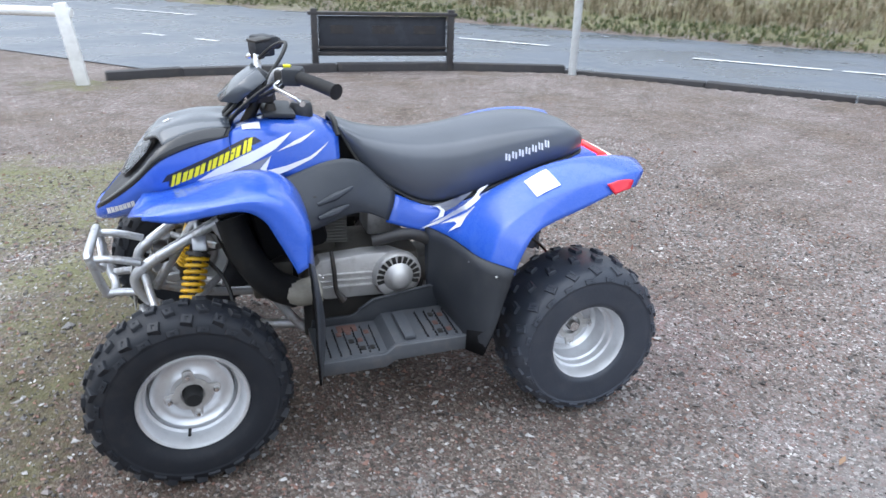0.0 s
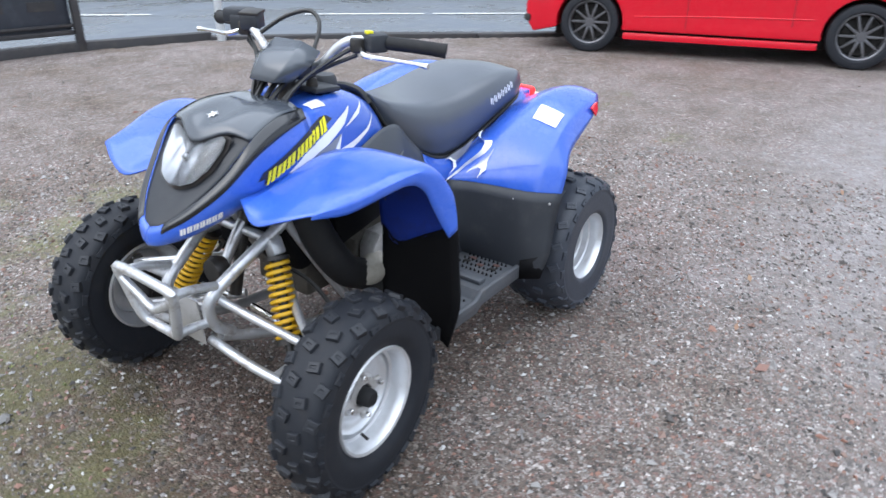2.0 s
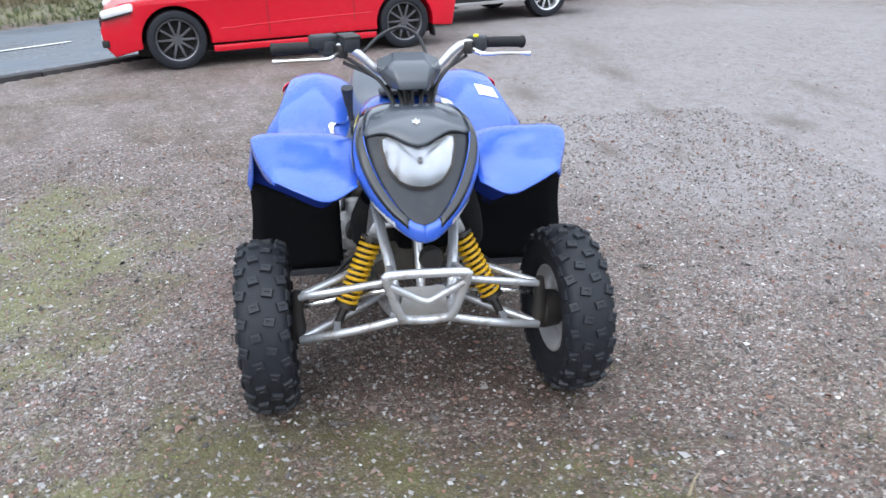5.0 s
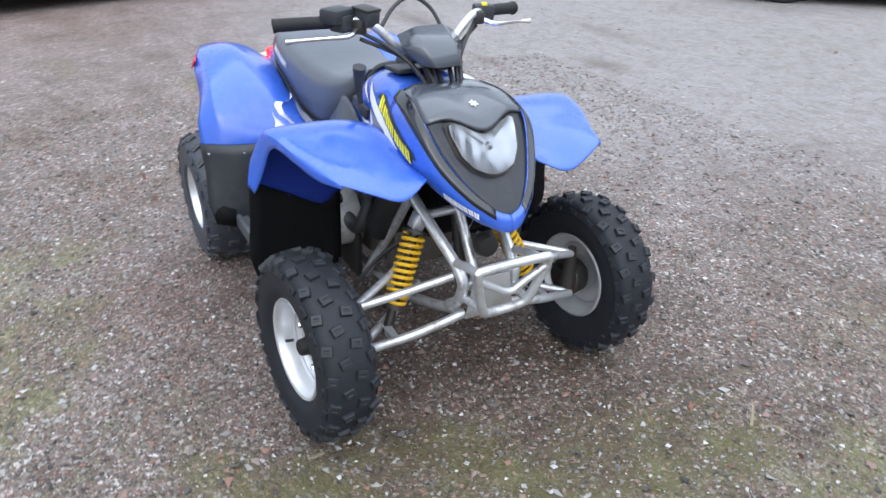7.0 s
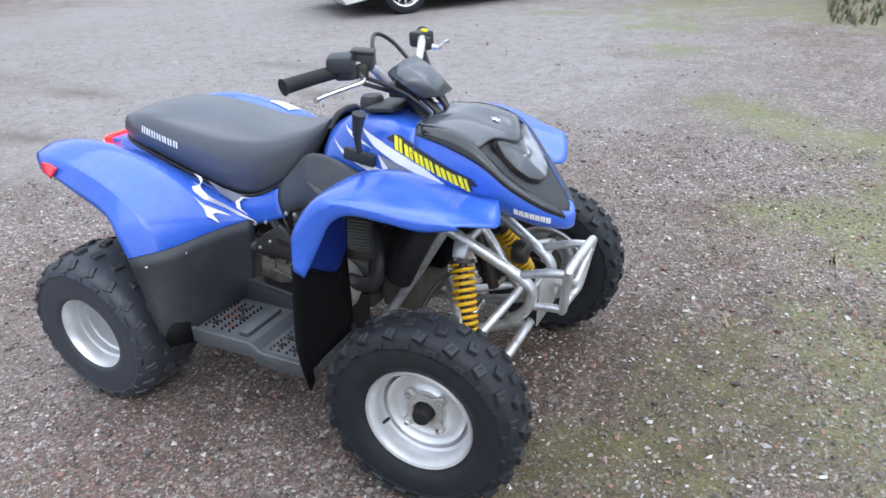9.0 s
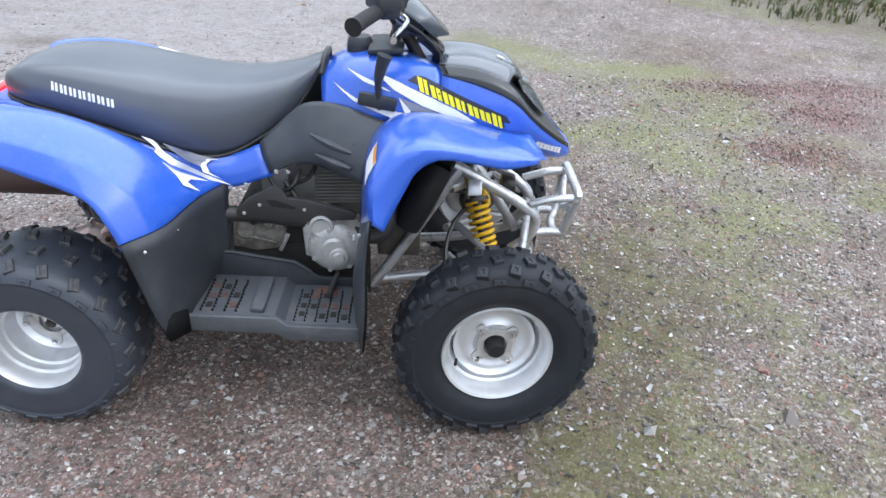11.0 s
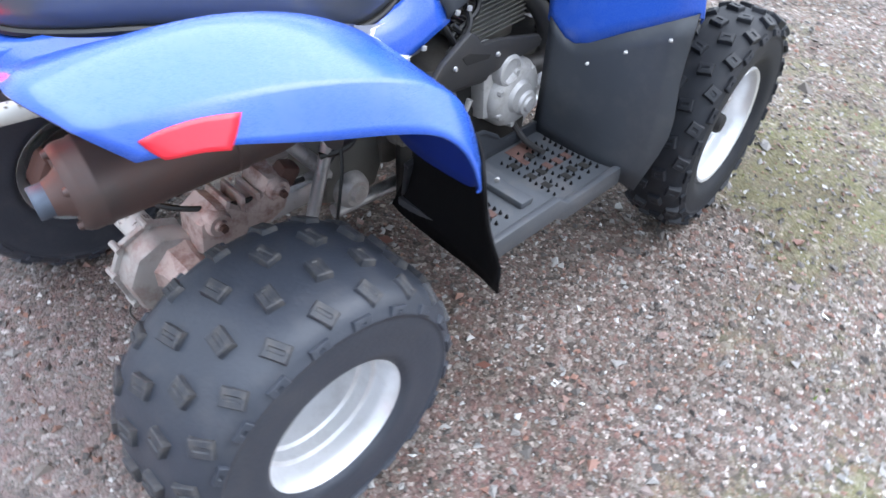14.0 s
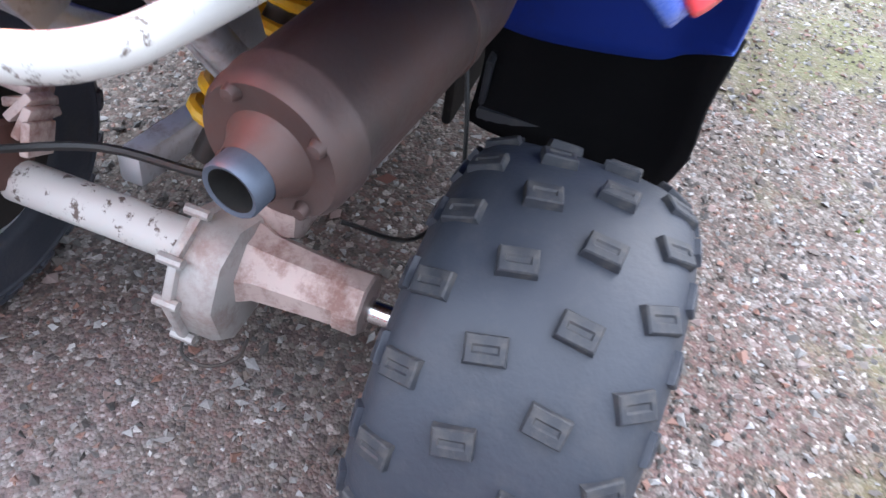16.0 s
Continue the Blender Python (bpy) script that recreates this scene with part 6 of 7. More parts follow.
for cx_, cz_, cr_ in ((-.418, .338, .020), (-.300, .348, .019)):
    part("carrier_boss", lathe([(0.0, .150), (cr_ * .5, .150), (cr_ * .6, .145), (cr_, .145), (cr_ * 1.15, .138), (cr_ * 1.2, .12)], 18, Matrix.Translation((cx_, 0, cz_)) @ pose(0, 0, 0, 0, 0, 180)), M_RUSTCAST, axle)
    part("carrier_bolt", lathe([(0.0, .158), (.007, .158), (.008, .149)], 6, Matrix.Translation((cx_, 0, cz_)) @ pose(0, 0, 0, 0, 0, 180)), M_RUST, axle)
for k in range(3):
    part("carrier_rib", box((-.395 + .030 * k, -.098, .352 - .006 * k), (.009, .066, .030), pose(0, 0, 0, 0, 20 - 12 * k, 0), 0.003), M_RUSTCAST, axle)
axle.matrix_basis = LEVEL @ pose(-0.018, 0.006, 0.000)
part("brake_cable", tube([(-.55, .20, .345), (-.53, .06, .385), (-.50, -.06, .37), (-.40, -.10, .34), (-.25, -.10, .32)], 0.005, seg=7), M_CABLE, quad)
part("fuel_hose", tube([(-.44, -.16, .30), (-.40, -.235, .27), (-.32, -.26, .30), (-.27, -.24, .40), (-.25, -.22, .46)], 0.003, seg=7), M_CABLE, quad)

mA, mB = np.array((-.653, -.204, .560)), np.array((-.385, -.238, .576))
md = (mB - mA) / np.linalg.norm(mB - mA)
MUF = Matrix.Translation(mA) @ Vector((0, 1, 0)).rotation_difference(Vector(md)).to_matrix().to_4x4()
muffler = part("muffler", lathe([(0.0, .004), (.040, .003), (.048, .001), (.052, .0), (.056, .006), (.0575, .012), (.0575, .026), (.059, .029), (.059, .033), (.0575, .036), (.058, .27), (.053, .30), (.038, .335), (.024, .37), (.022, .40)], 40, MUF), M_MUFFLER, quad, "brown heat-stained steel muffler")
tip_side = MUF.inverted() @ Vector((-.690, -.197, .553))
tipm = MUF @ Matrix.Translation((tip_side.x, 0, tip_side.z))
part("outlet_cone", lathe([(.036, .005), (.032, .0), (.027, -.008), (.0225, -.020)], 28, tipm), M_MUFFLER, muffler)
part("tail_pipe", lathe([(.0220, -.008), (.0218, -.028), (.0218, -.036), (.0205, -.038), (.0172, -.0368)], 28, tipm), M_TIP, muffler, "blued steel outlet pipe")
part("outlet", lathe([(0.0, -.010), (.013, -.010), (.0160, -.014), (.0172, -.0365)], 24, tipm), M_SOOTSHADE, muffler)
for k in range(4):
    a = 0.6 + k * math.pi / 2
    part("rivet", lathe([(0, -.010), (.005, -.009), (.007, -.003), (.007, .004)], 10, MUF @ Matrix.Translation((.046 * math.cos(a), 0.004, .046 * math.sin(a)))), M_MUFFLER, muffler)
part("muffler_strap", lathe([(.0575, .20), (.0600, .201), (.0600, .215), (.0575, .216)], 40, MUF), M_MUFFLER, muffler)

stop, slow = np.array((-.363, -.108, .594)), np.array((-.441, .008, .332))
rshock = part("rear_shock", tube([stop, slow], 0.016, seg=12, straight=True), M_DARKMETAL, quad, "yellow coil-over rear shock absorber")
rax = (slow - stop) / np.linalg.norm(slow - stop)
rs1 = np.cross(rax, (0, 1, 0))
rs1 /= np.linalg.norm(rs1)
rs2 = np.cross(rax, rs1)
part("spring", tube([stop + rax * (0.03 + k / 98 * 0.22) + 0.036 * (math.cos(k * 2 * math.pi / 14) * rs1 + math.sin(k * 2 * math.pi / 14) * rs2) for k in range(99)], 0.0075, seg=7, straight=True), M_YELLOW, rshock, "yellow coil spring")
part("grab_bar", tube([(-.48, -.190, .660), (-.60, -.192, .664), (-.69, -.183, .667), (-.735, -.172, .668), (-.762, -.145, .669), (-.776, -.08, .668), (-.778, 0, .667), (-.776, .08, .668), (-.762, .145, .669), (-.735, .172, .668), (-.69, .183, .667), (-.60, .192, .671), (-.48, .190, .665)], 0.0122, seg=14), M_WHITEBAR, quad, "chipped white tubular grab bar")
part("tail_bracket", box((-.60, 0, .665), (.14, .24, .020), None, 0.006), M_BRACKET, quad)
for s in (1, -1):
    part("rear_stay", tube([(-.62, s * .12, .64), (-.52, s * .11, .52), (-.38, s * .10, .42)], 0.015, seg=10), M_FRAME, quad)
    part("rear_gusset", plate([(-.62, .63), (-.50, .62), (-.47, .52), (-.53, .50)], s * .092, s * .100, None, 0.002), M_FRAME, quad, "silver frame gusset")
tail = part("tail_lamp", box((-.690, 0, .692), (.045, .268, .052), pose(0, 0, 0, 0, -12, 0), 0.014), M_TAIL, quad, "lit red tail lamp")
part("lamp_window", box((-.706, 0, .688), (.022, .190, .032), pose(0, 0, 0, 0, -12, 0), 0.006), M_BULB, tail, "glowing amber bulb window")
part("under_tail", box((-.56, 0, .690), (.24, .26, .030), pose(0, 0, 0, 0, 4, 0), 0.008), M_BLUE, quad, "blue tail section")
part("under_tray", box((-.30, 0, .615), (.50, .26, .020), pose(0, 0, 0, 0, 8, 0), 0.005), M_FLAP, quad)


part("frame_tube", tube([(-.190, -.135, .470), (-.216, -.135, .397), (-.262, -.132, .255)], 0.012, seg=12), M_FRAME, quad, "silver painted frame tube")
part("output_housing", lathe([(0.0, .150), (.014, .150), (.018, .142), (.026, .142), (.034, .134), (.038, .120), (.040, .04)], 24, Matrix.Translation((-.160, 0, .262)) @ pose(0, 0, 0, 0, 0, 180)), M_ALLOY, quad, "cast output housing")
part("gearbox_tail", plate([(-.215, .245), (-.205, .330), (-.16, .365), (-.09, .360), (-.06, .30), (-.09, .235), (-.16, .225)], -.115, .02, None, 0.016), M_FIN, quad, "dirty gearbox tail casting")
part("carrier_lug", box((-.292, -.108, .358), (.040, .034, .044), pose(0, 0, 0, 12, 28, 0), 0.010), M_RUST, quad, "rusty carrier lug")
part("breather_hose", tube([(-.15, -.14, .45), (-.175, -.155, .40), (-.20, -.15, .385), (-.235, -.135, .38)], 0.007, seg=8), M_CABLE, quad)


# ---- parked cars ----
def car_wheel(parent, x, y, side, r, rim_mat, spokes=10, width=0.20):
    hub = part("wheel", lathe([(0.0, .02), (.05, .02), (.06, 0), (.06, -.06), (0, -.06)], 16), M_CARTRIM, parent, "alloy road wheel with black tyre")
    hub.matrix_basis = pose(x, side * y, r, 0, 0, 0 if side > 0 else 180)
    hw = width / 2
    part("tyre", lathe([(r * .70, hw * .75), (r * .76, hw * .98), (r * .88, hw), (r * .97, hw * .88), (r, hw * .6), (r, -hw * .6), (r * .97, -hw * .88), (r * .88, -hw), (r * .70, -hw * .75)], 36), M_TYRE, hub)
    rim = lathe([(r * .72, hw * .82), (r * .70, hw * .86), (r * .665, hw * .80), (r * .64, hw * .5), (r * .62, -hw * .6)], 36)
    lathe_into(rim, [(0.0, hw * .62), (r * .13, hw * .62), (r * .17, hw * .50), (r * .18, hw * .2)], 20)
    for k in range(spokes):
        m = Matrix.Rotation(2 * math.pi * k / spokes, 4, "Y")
        plate_into(rim, [(r * .12, -r * .045), (r * .66, -r * .030), (r * .66, r * .030), (r * .12, r * .045)], hw * .38, hw * .58, m, 0.003)
    part("rim", rim, rim_mat, hub)
    part("brake_backing", lathe([(0.0, 0.0), (r * .60, 0.0)], 24), M_SOOTSHADE, hub)
    return hub


def car(name, label, at, rz, base, length, width, height, r, paint, rim_mat, front_over, clearance=0.20, nose=0.72, tall=False, spokes=10, chrome_sill=False):
    """A parked car: origin on the ground below the rear axle, x forward."""
    ob = thing(name, label, "car", at, rz)
    rear = length - base - front_over
    hw = width / 2
    zc, belt = clearance, height * 0.60

    def arch(cx, k):
        return [(cx + k * math.cos(a), max(zc, r + k * math.sin(a))) for a in np.linspace(math.radians(-10), math.radians(190), 17)]

    ra = r * 1.14
    low = [(-rear + 0.06, zc + 0.06)] + arch(0.0, ra)[::-1] + arch(base, ra)[::-1] + [(base + front_over - 0.10, zc + 0.01), (base + front_over - 0.02, zc + 0.12), (base + front_over, nose * 0.62), (base + front_over - 0.05, nose * 0.86),
           (base + front_over - 0.22, nose), (base * 0.80, belt * 0.97), (0.2, belt), (-rear + 0.12, belt * 1.02), (-rear + 0.02, belt * 0.86), (-rear, belt * 0.55)]
    body = bmesh.new()
    vs = []
    stations = [(-1.0, 0.0), (-0.97, 1.0), (0.97, 1.0), (1.0, 0.0)]
    n = len(low)
    layers = []
    cx, cz = base / 2, (zc + belt) / 2
    for yy, k in ((-hw, .93), (-hw, .985), (-hw * .985, 1.0), (hw * .985, 1.0), (hw, .985), (hw, .93)):
        if k == .93:
            layers.append([body.verts.new((x, yy, z)) for x, z in low])
            continue
        layers.append([body.verts.new((x, yy if z > zc + .02 else yy * .97, z)) for x, z in low])
    layers = layers[1:-1]
    for A, B in zip(layers[:-1], layers[1:]):
        for i in range(n):
            body.faces.new((A[i], A[(i + 1) % n], B[(i + 1) % n], B[i]))
    body.faces.new(layers[0])
    body.faces.new(layers[-1][::-1])
    bmesh.ops.delete(body, geom=[v for v in body.verts if not v.link_faces], context="VERTS")
    bmesh.ops.recalc_face_normals(body, faces=body.faces[:])
    rim_edges = [e for e in body.edges if all(abs(abs(v.co.y) - hw) < hw * 0.04 for v in e.verts) and len(e.link_faces) == 2 and e.calc_face_angle(0) > 0.6]
    bmesh.ops.bevel(body, geom=rim_edges, offset=0.025, segments=2, affect="EDGES", profile=0.6)
    for v in body.verts:
        qf, qr = (v.co.x - base - .15) / (front_over - .15), (-v.co.x - .3) / max(.1, rear - .3)
        v.co.y *= 1 - .20 * max(0.0, qf) ** 2 - .07 * max(0.0, qr) ** 2
    part("body", body, paint, ob, smooth=50)
    roof_z = height
    gh_low = [(-rear + 0.16, belt), (base * 0.92, belt * 0.97)]
    gh_top = [(-rear + (0.28 if tall else 0.48), roof_z - 0.05), (0.0, roof_z), (base * 0.34, roof_z - 0.01), (base * 0.50, roof_z - 0.06)]
    gl = bmesh.new()
    ring = [gh_low[0]] + gh_top + [gh_low[1]]
    A = [gl.verts.new((x, -hw * (0.96 if z < belt * 1.03 else 0.74), z)) for x, z in ring]
    B = [gl.verts.new((x, hw * (0.96 if z < belt * 1.03 else 0.74), z)) for x, z in ring]
    m = len(ring)
    gl.faces.new(A)
    gl.faces.new(B[::-1])
    for i in range(m):
        gl.faces.new((A[i], B[i], B[(i + 1) % m], A[(i + 1) % m]))
    bmesh.ops.recalc_face_normals(gl, faces=gl.faces[:])
    bmesh.ops.bevel(gl, geom=gl.edges[:], offset=0.03, segments=2, affect="EDGES", profile=0.6)
    part("glasshouse", gl, M_CARGLASS, ob, "dark tinted windows")
    part("roof", plate([(x, z + 0.006) for x, z in gh_top] + [(x, z - 0.012) for x, z in gh_top[::-1]], -hw * .76, hw * .76, None, 0.004), paint, ob)
    for s in (1, -1):
        for x in (0.0, base):
            car_wheel(ob, x, hw - 0.115, s, r, rim_mat, spokes)
        part("sill", box((base / 2, s * (hw - .036), zc + .030), (base - 2.36 * r, .05, .07), None, 0.012), M_CHROME if chrome_sill else paint, ob)
        if chrome_sill:
            part("lower_cladding", box((base / 2, s * (hw - .004), zc + .12), (base - 2.35 * r, .03, .15), None, 0.01), M_CARTRIM, ob)
        part("door_crease", tube([(.42, s * (hw + .001), belt * .52), (base * .5, s * (hw + .002), belt * .50), (base * .82, s * (hw + .001), belt * .46)], 0.006, seg=6), paint, ob)
        part("mud_flap", box((-ra - .02, s * (hw - .10), zc + .03), (.012, .17, .16), pose(0, 0, 0, 0, 6, 0), 0.003), M_CARTRIM, ob)
        lamp_ = part("head_lamp", box((base + front_over - .20, s * hw * .875, nose * .90), (.34, .13, .085), pose(0, 0, 0, 0, 12, -s * 24), 0.03), M_WHITE, ob, "clear head lamp")
        part("lamp_trim", box((base + front_over - .19, s * hw * .88, nose * .90 - .048), (.33, .13, .018), pose(0, 0, 0, 0, 12, -s * 24), 0.006), M_CARTRIM, lamp_)
        part("fog_lamp", box((base + front_over - .075, s * hw * .70, zc + .15), (.08, .26, .075), pose(0, 0, 0, 0, 0, -s * 24), 0.015), M_CARTRIM, ob)
        part("tail_lamp", box((-rear + .05, s * hw * .78, belt * .84), (.12, .28, .12), pose(0, 0, 0, 0, 0, s * 16), 0.03), M_REFLECT, ob)
        part("door_seam", box((base * .62, s * (hw - .001), belt * .62), (.006, .006, belt * .55), None, 0.0), M_CARTRIM, ob)
        part("door_seam", box((base * .24, s * (hw - .001), belt * .66), (.006, .006, belt * .46), None, 0.0), M_CARTRIM, ob)
        part("door_handle", box((base * .66, s * (hw + .008), belt * .86), (.17, .02, .025), None, 0.006), paint, ob)
        part("door_handle", box((base * .34, s * (hw + .008), belt * .86), (.17, .02, .025), None, 0.006), paint, ob)
        part("door_mirror", box((base * .78, s * (hw + .07), belt * 1.04), (.12, .16, .11), None, 0.03), paint, ob)
    part("grille", box((base + front_over - .02, 0, nose * .60), (.05, width * .42, .26), None, 0.015), M_CARTRIM, ob)
    part("front_plate", box((base + front_over + .012, 0, nose * .48), (.012, .50, .11), None, 0.002), M_WHITE, ob, "blank number plate")
    part("rear_plate", box((-rear - .006, 0, belt * .60), (.012, .50, .11), None, 0.002), M_DECALYELLOW, ob, "blank number plate")
    part("underbody", box((base / 2, 0, zc + .05), (length - .6, width * .72, .14), None, 0.02), M_SOOTSHADE, ob)
    for s in (1, -1):
        for x in (0.0, base):
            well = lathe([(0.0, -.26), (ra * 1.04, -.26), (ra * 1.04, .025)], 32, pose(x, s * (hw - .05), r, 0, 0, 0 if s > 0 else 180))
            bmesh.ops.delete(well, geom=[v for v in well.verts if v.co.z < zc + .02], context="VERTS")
            part("wheel_well", well, M_SOOTSHADE, ob)
    return ob


def heading(x0, y0, x1, y1):
    return math.degrees(math.atan2(y1 - y0, x1 - x0))


# outer faces of the near wheels stand where the car's side meets the gravel
def park(near_rear, near_front, width, side):
    a = math.atan2(near_front[1] - near_rear[1], near_front[0] - near_rear[0])
    off = (width / 2 - 0.03) * side
    return (near_rear[0] + math.sin(a) * off, near_rear[1] - math.cos(a) * off, 0.0), math.degrees(a)


at_, rz_ = park((-6.34, 0.51), (-5.66, -1.96), 1.74, 1)
car("hatchback", "bright red hatchback with dark alloy wheels parked on gravel", at_, rz_, 2.57, 3.98, 1.74, 1.42, 0.306, M_CARRED, M_DARKRIM, 0.73, clearance=0.16, nose=0.70)
at_, rz_ = park((-8.66, 2.87), (-7.76, 0.24), 1.85, 1)
car("black_suv", "black estate car with silver multi-spoke wheels and chrome sill strip", at_, rz_, 2.74, 4.6, 1.85, 1.66, 0.345, M_CARBLACK, M_RIM, 0.92, clearance=0.26, nose=0.86, tall=True, chrome_sill=True)
at_, rz_ = park((-11.10, 4.35), (-12.74, 6.23), 1.72, -1)
car("red_saloon", "dark red car parked in the row behind", at_, rz_, 2.42, 4.0, 1.72, 1.40, 0.30, M_CARDKRED, M_DARKRIM, 0.80, clearance=0.21, nose=0.72)
at_, rz_ = park((-13.97, 8.44), (-13.05, 5.76), 1.8, 1)
car("blue_car", "blue car at the far end of the parked row", at_, rz_, 2.6, 4.3, 1.8, 1.5, 0.31, M_CARBLUE, M_DARKRIM, 0.85, clearance=0.23, nose=0.75)
at_, rz_ = park((-1.52, 8.37), (-3.20, 6.34), 1.80, 1)
car("white_car", "white estate car with silver alloy wheels parked on gravel", at_, rz_, 2.63, 4.25, 1.80, 1.46, 0.300, M_CARWHITE, M_RIM, 0.82, clearance=0.15, nose=0.78, spokes=12)


# ---- loose stones, leaves, grass ----
def stones(name, count, box_, size, seed, label):
    rg = np.random.default_rng(seed)
    base_v = np.array([(1, 0, 0), (-1, 0, 0), (0, 1, 0), (0, -1, 0), (0, 0, 1), (0, 0, -1)], float)
    base_f = np.array([(0, 2, 4), (2, 1, 4), (1, 3, 4), (3, 0, 4), (2, 0, 5), (1, 2, 5), (3, 1, 5), (0, 3, 5)])
    x = rg.uniform(box_[0], box_[1], count)
    y = rg.uniform(box_[2], box_[3], count)
    ok = np.array([lot_inside(a, b) > 0.1 for a, b in zip(x, y)])
    x, y = x[ok], y[ok]
    n = len(x)
    sc = rg.lognormal(math.log(size), 0.35, n)
    ang = rg.uniform(0, 2 * math.pi, n)
    v = base_v[None] * (sc[:, None, None] * rg.uniform(0.55, 1.2, (n, 6, 1)) * np.array([1.0, 0.75, 0.5]))
    v += rg.normal(0, 0.22, (n, 6, 3)) * sc[:, None, None]
    c, s = np.cos(ang)[:, None], np.sin(ang)[:, None]
    vx, vy = v[..., 0] * c - v[..., 1] * s, v[..., 0] * s + v[..., 1] * c
    z = np.array([ground_height(a, b) for a, b in zip(x, y)])
    v = np.stack([vx + x[:, None], vy + y[:, None], v[..., 2] + (z + sc * 0.18)[:, None]], -1)
    f = base_f[None] + 6 * np.arange(n)[:, None, None]
    me = bpy.data.meshes.new(name)
    me.from_pydata(v.reshape(-1, 3).tolist(), [], f.reshape(-1, 3).tolist())
    me.materials.append(M_PEBBLE)
    return tagged(new(name, me), label, "gravel", kind="stuff")


stones("loose_gravel", 70000, (-2.6, 2.6, -2.6, 2.6), 0.0061, 11, "loose stone chips lying on the packed gravel")
stones("far_gravel", 16000, (-6.5, 4.0, -5.4, 6.0), 0.0060, 12, "scattered stone chips farther out on the lot")


def blades(name, places, length, width, material, seed, label, category="grass", lean=0.6):
    rg = np.random.default_rng(seed)
    v, f = [], []
    for (x, y, z) in places:
        for _ in range(4):
            L = length * rg.uniform(0.5, 1.3)
            a, t = rg.uniform(0, 2 * math.pi), rg.uniform(0.1, lean)
            d = np.array((math.cos(a), math.sin(a), 0))
            sd = np.array((-d[1], d[0], 0)) * width * rg.uniform(0.6, 1.3) / 2
            o = np.array((x + rg.normal(0, length * .15), y + rg.normal(0, length * .15), z - .01))
            m1 = o + d * L * .35 * t + np.array((0, 0, L * .55))
            tip = o + d * L * t + np.array((0, 0, L * (1 - .35 * t)))
            k = len(v)
            v += [o - sd, o + sd, m1 + sd * .8, m1 - sd * .8, tip]
            f += [(k, k + 1, k + 2, k + 3), (k + 3, k + 2, k + 4)]
    me = bpy.data.meshes.new(name)
    me.from_pydata([tuple(p) for p in v], [], f)
    me.materials.append(material)
    return tagged(new(name, me), label, category, kind="stuff")


rg = np.random.default_rng(5)
pl_dry, pl_green = [], []
for _ in range(11000):
    s, r = rg.uniform(-26, 26), 13.0 + abs(rg.normal(0, 2.0))
    x, y, _z = road_point(s, r)
    (pl_green if r < 14.1 + 0.6 * noise.noise((x * .5, y * .5, 1)) else pl_dry).append((x, y, ground_height(x, y)))
blades("verge_grass", pl_green, 0.13, 0.020, M_GRASS, 21, "green and straw verge grass along the road")
blades("dry_grass", pl_dry, 0.26, 0.022, M_DRYGRASS, 22, "tall dry straw-coloured grass on the bank")
pl = []
for _ in range(2600):
    x, y = rg.uniform(0.4, 3.4), rg.uniform(0.2, 7.4)
    if rg.uniform() < spots(x, y, MOSS) * 0.8:
        pl.append((x, y, ground_height(x, y)))
for _ in range(2600):
    x, y = rg.uniform(-2.2, 3.0), rg.uniform(4.6, 9.8)
    if x * 0.68 + y * 0.73 > 5.35 + 0.45 * noise.noise((x * 1.4, y * 1.4, 6)):
        pl.append((x, y, ground_height(x, y)))
for _ in range(1800):
    x, y = rg.uniform(0.2, 2.6), rg.uniform(-6.4, -0.4)
    if rg.uniform() < spots(x, y, MOSS) * 0.5 and math.hypot(x, y) > 1.0 and lot_inside(x, y) > 0:
        pl.append((x, y, ground_height(x, y)))
blades("moss_growth", pl, 0.018, 0.006, M_MOSSY, 23, "short green growth on the gravel", lean=0.9)
pl = []
for _ in range(3400):
    x, y = rg.uniform(1.4, 8.0), rg.uniform(2.5, 10.5)
    if x * 0.68 + y * 0.73 > 5.9 + 0.4 * noise.noise((x, y, 2)):
        pl.append((x, y, ground_height(x, y)))
blades("hedge_grass", pl, 0.13, 0.014, M_GRASS, 24, "rough grass beside the lot")


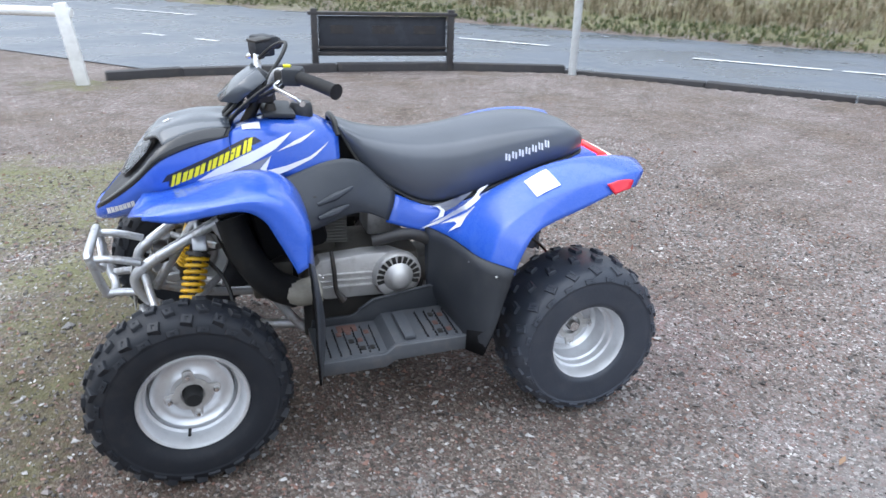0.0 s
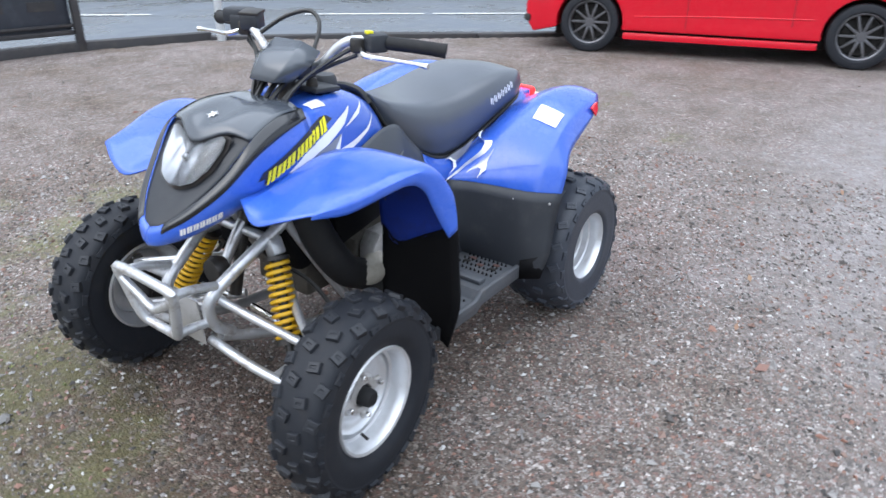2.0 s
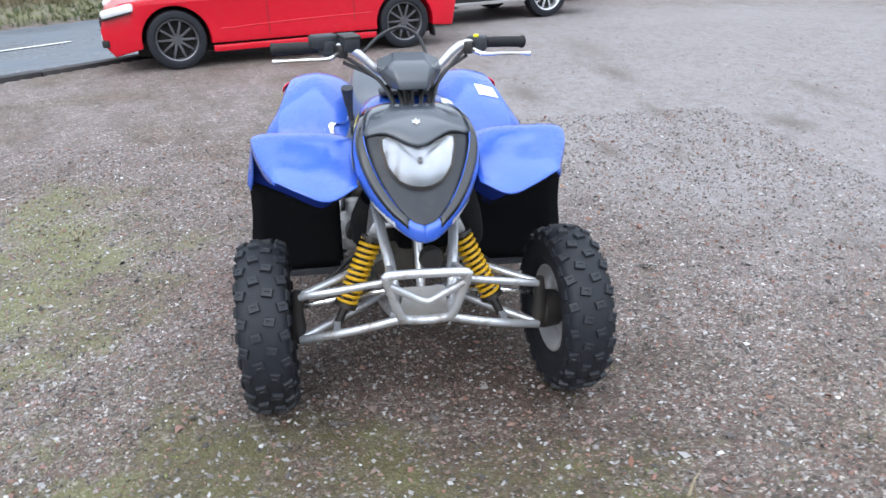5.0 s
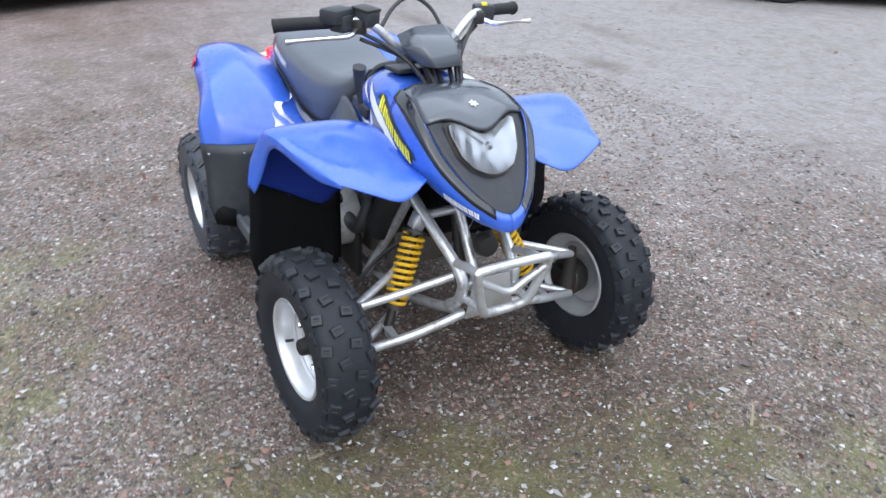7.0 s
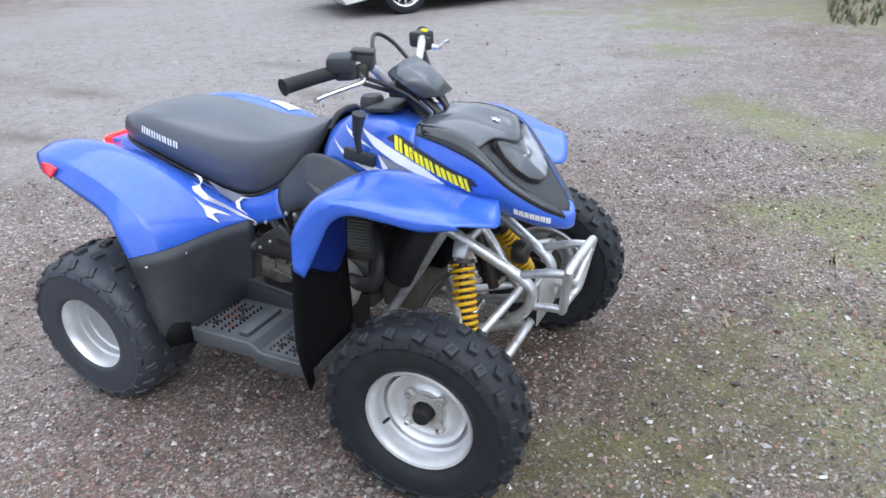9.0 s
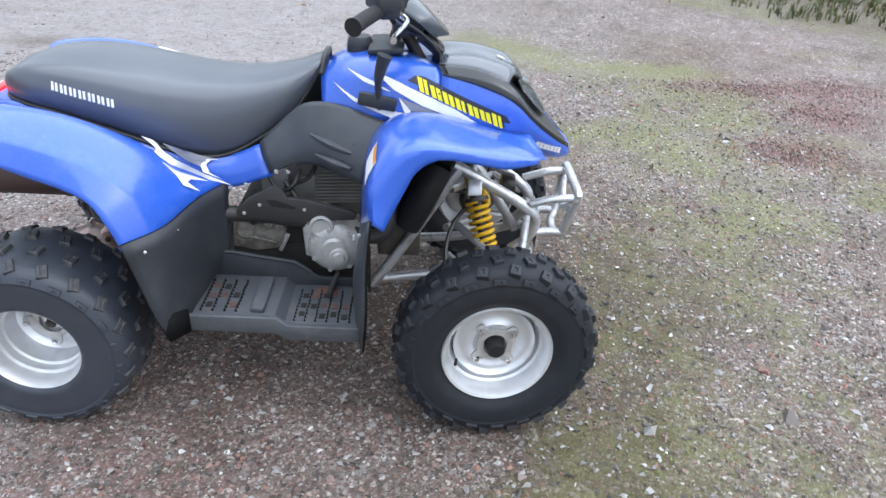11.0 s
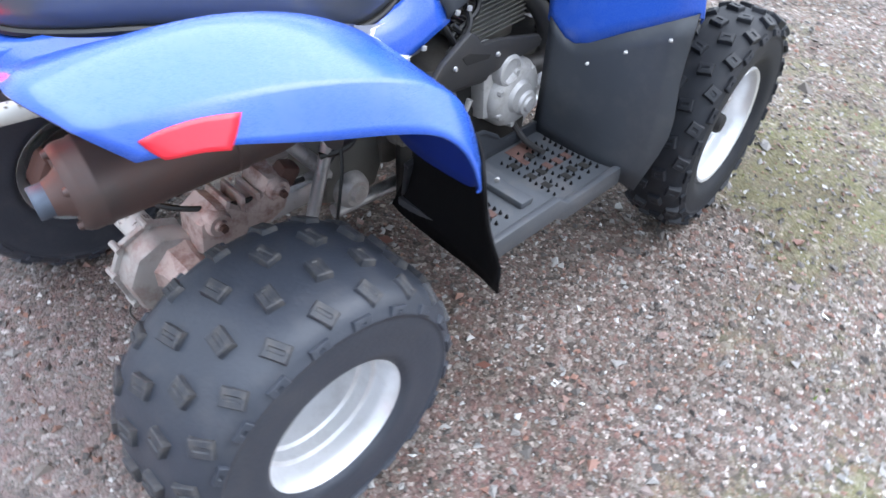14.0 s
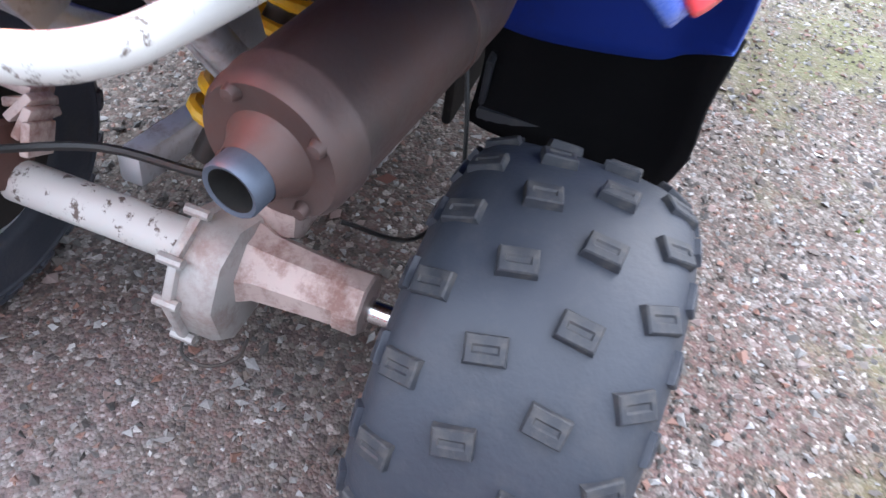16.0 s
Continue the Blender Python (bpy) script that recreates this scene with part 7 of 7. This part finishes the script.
def leaf_cloud(name, count, centre_fn, size, material, seed, label, category):
    rg = np.random.default_rng(seed)
    v, f = [], []
    for _ in range(count):
        c = np.array(centre_fn(rg))
        a = rg.normal(0, 1, 3)
        a /= np.linalg.norm(a)
        b = np.cross(a, rg.normal(0, 1, 3))
        b /= np.linalg.norm(b)
        s = size * rg.uniform(0.6, 1.4)
        k = len(v)
        v += [c - a * s, c + b * s * .45 - a * s * .1, c + a * s, c - b * s * .45 - a * s * .1]
        f.append((k, k + 1, k + 2, k + 3))
    me = bpy.data.meshes.new(name)
    me.from_pydata([tuple(p) for p in v], [], f)
    me.materials.append(material)
    return tagged(new(name, me), label, category, kind="stuff")


def under_hedge(rg):
    while True:
        x, y = rg.uniform(2.0, 7.5), rg.uniform(3.0, 9.5)
        q = (x - 1.5) * 0.62 + (y - 7.5) * 0.78
        if q > 0.15:
            return (x, y, abs(rg.normal(0, 0.06)) + min(0.9, max(0.0, q - 0.3) * 0.5) * rg.uniform(0, 1))


leaf_cloud("undergrowth", 5200, under_hedge, 0.045, M_LEAVES, 31, "low dark green undergrowth and ivy", "undergrowth")


def fallen(rg):
    x, y = rg.uniform(-3, 4), rg.uniform(-3.5, 5)
    return (x, y, 0.012)


leaf_cloud("fallen_leaves", 150, fallen, 0.016, M_DEADLEAF, 32, "small reddish fallen leaves on the gravel", "leaves")


def strewn_straw(rg):
    x, y = ((1.25, 0.57), (0.9, 1.9), (2.0, 0.4), (1.7, -1.2), (-0.9, -1.5), (1.5, 1.2), (2.4, 1.9), (-1.6, 2.2))[int(rg.integers(8))]
    return (x + rg.normal(0, 0.04), y + rg.normal(0, 0.04), 0.010)


blades("straw", [strewn_straw(np.random.default_rng(40 + k)) for k in range(7)], 0.05, 0.007, M_DRYGRASS, 41, "a few pale straws on the gravel", "straw", lean=3.0)


def red_litter(rg):
    cx, cy, sx, sy = ((2.3, 1.47, 0.16, 0.11), (2.75, 2.05, 0.17, 0.11), (2.5, 2.5, 0.30, 0.09), (3.1, 2.5, 0.22, 0.16))[int(rg.integers(4))]
    x, y = cx + rg.normal(0, sx), cy + rg.normal(0, sy)
    return (x, y, 0.004 + 0.004 * rg.uniform())


leaf_cloud("leaf_litter", 5000, red_litter, 0.0065, M_LITTER, 43, "reddish brown leaf litter patches on mossy gravel", "leaves")
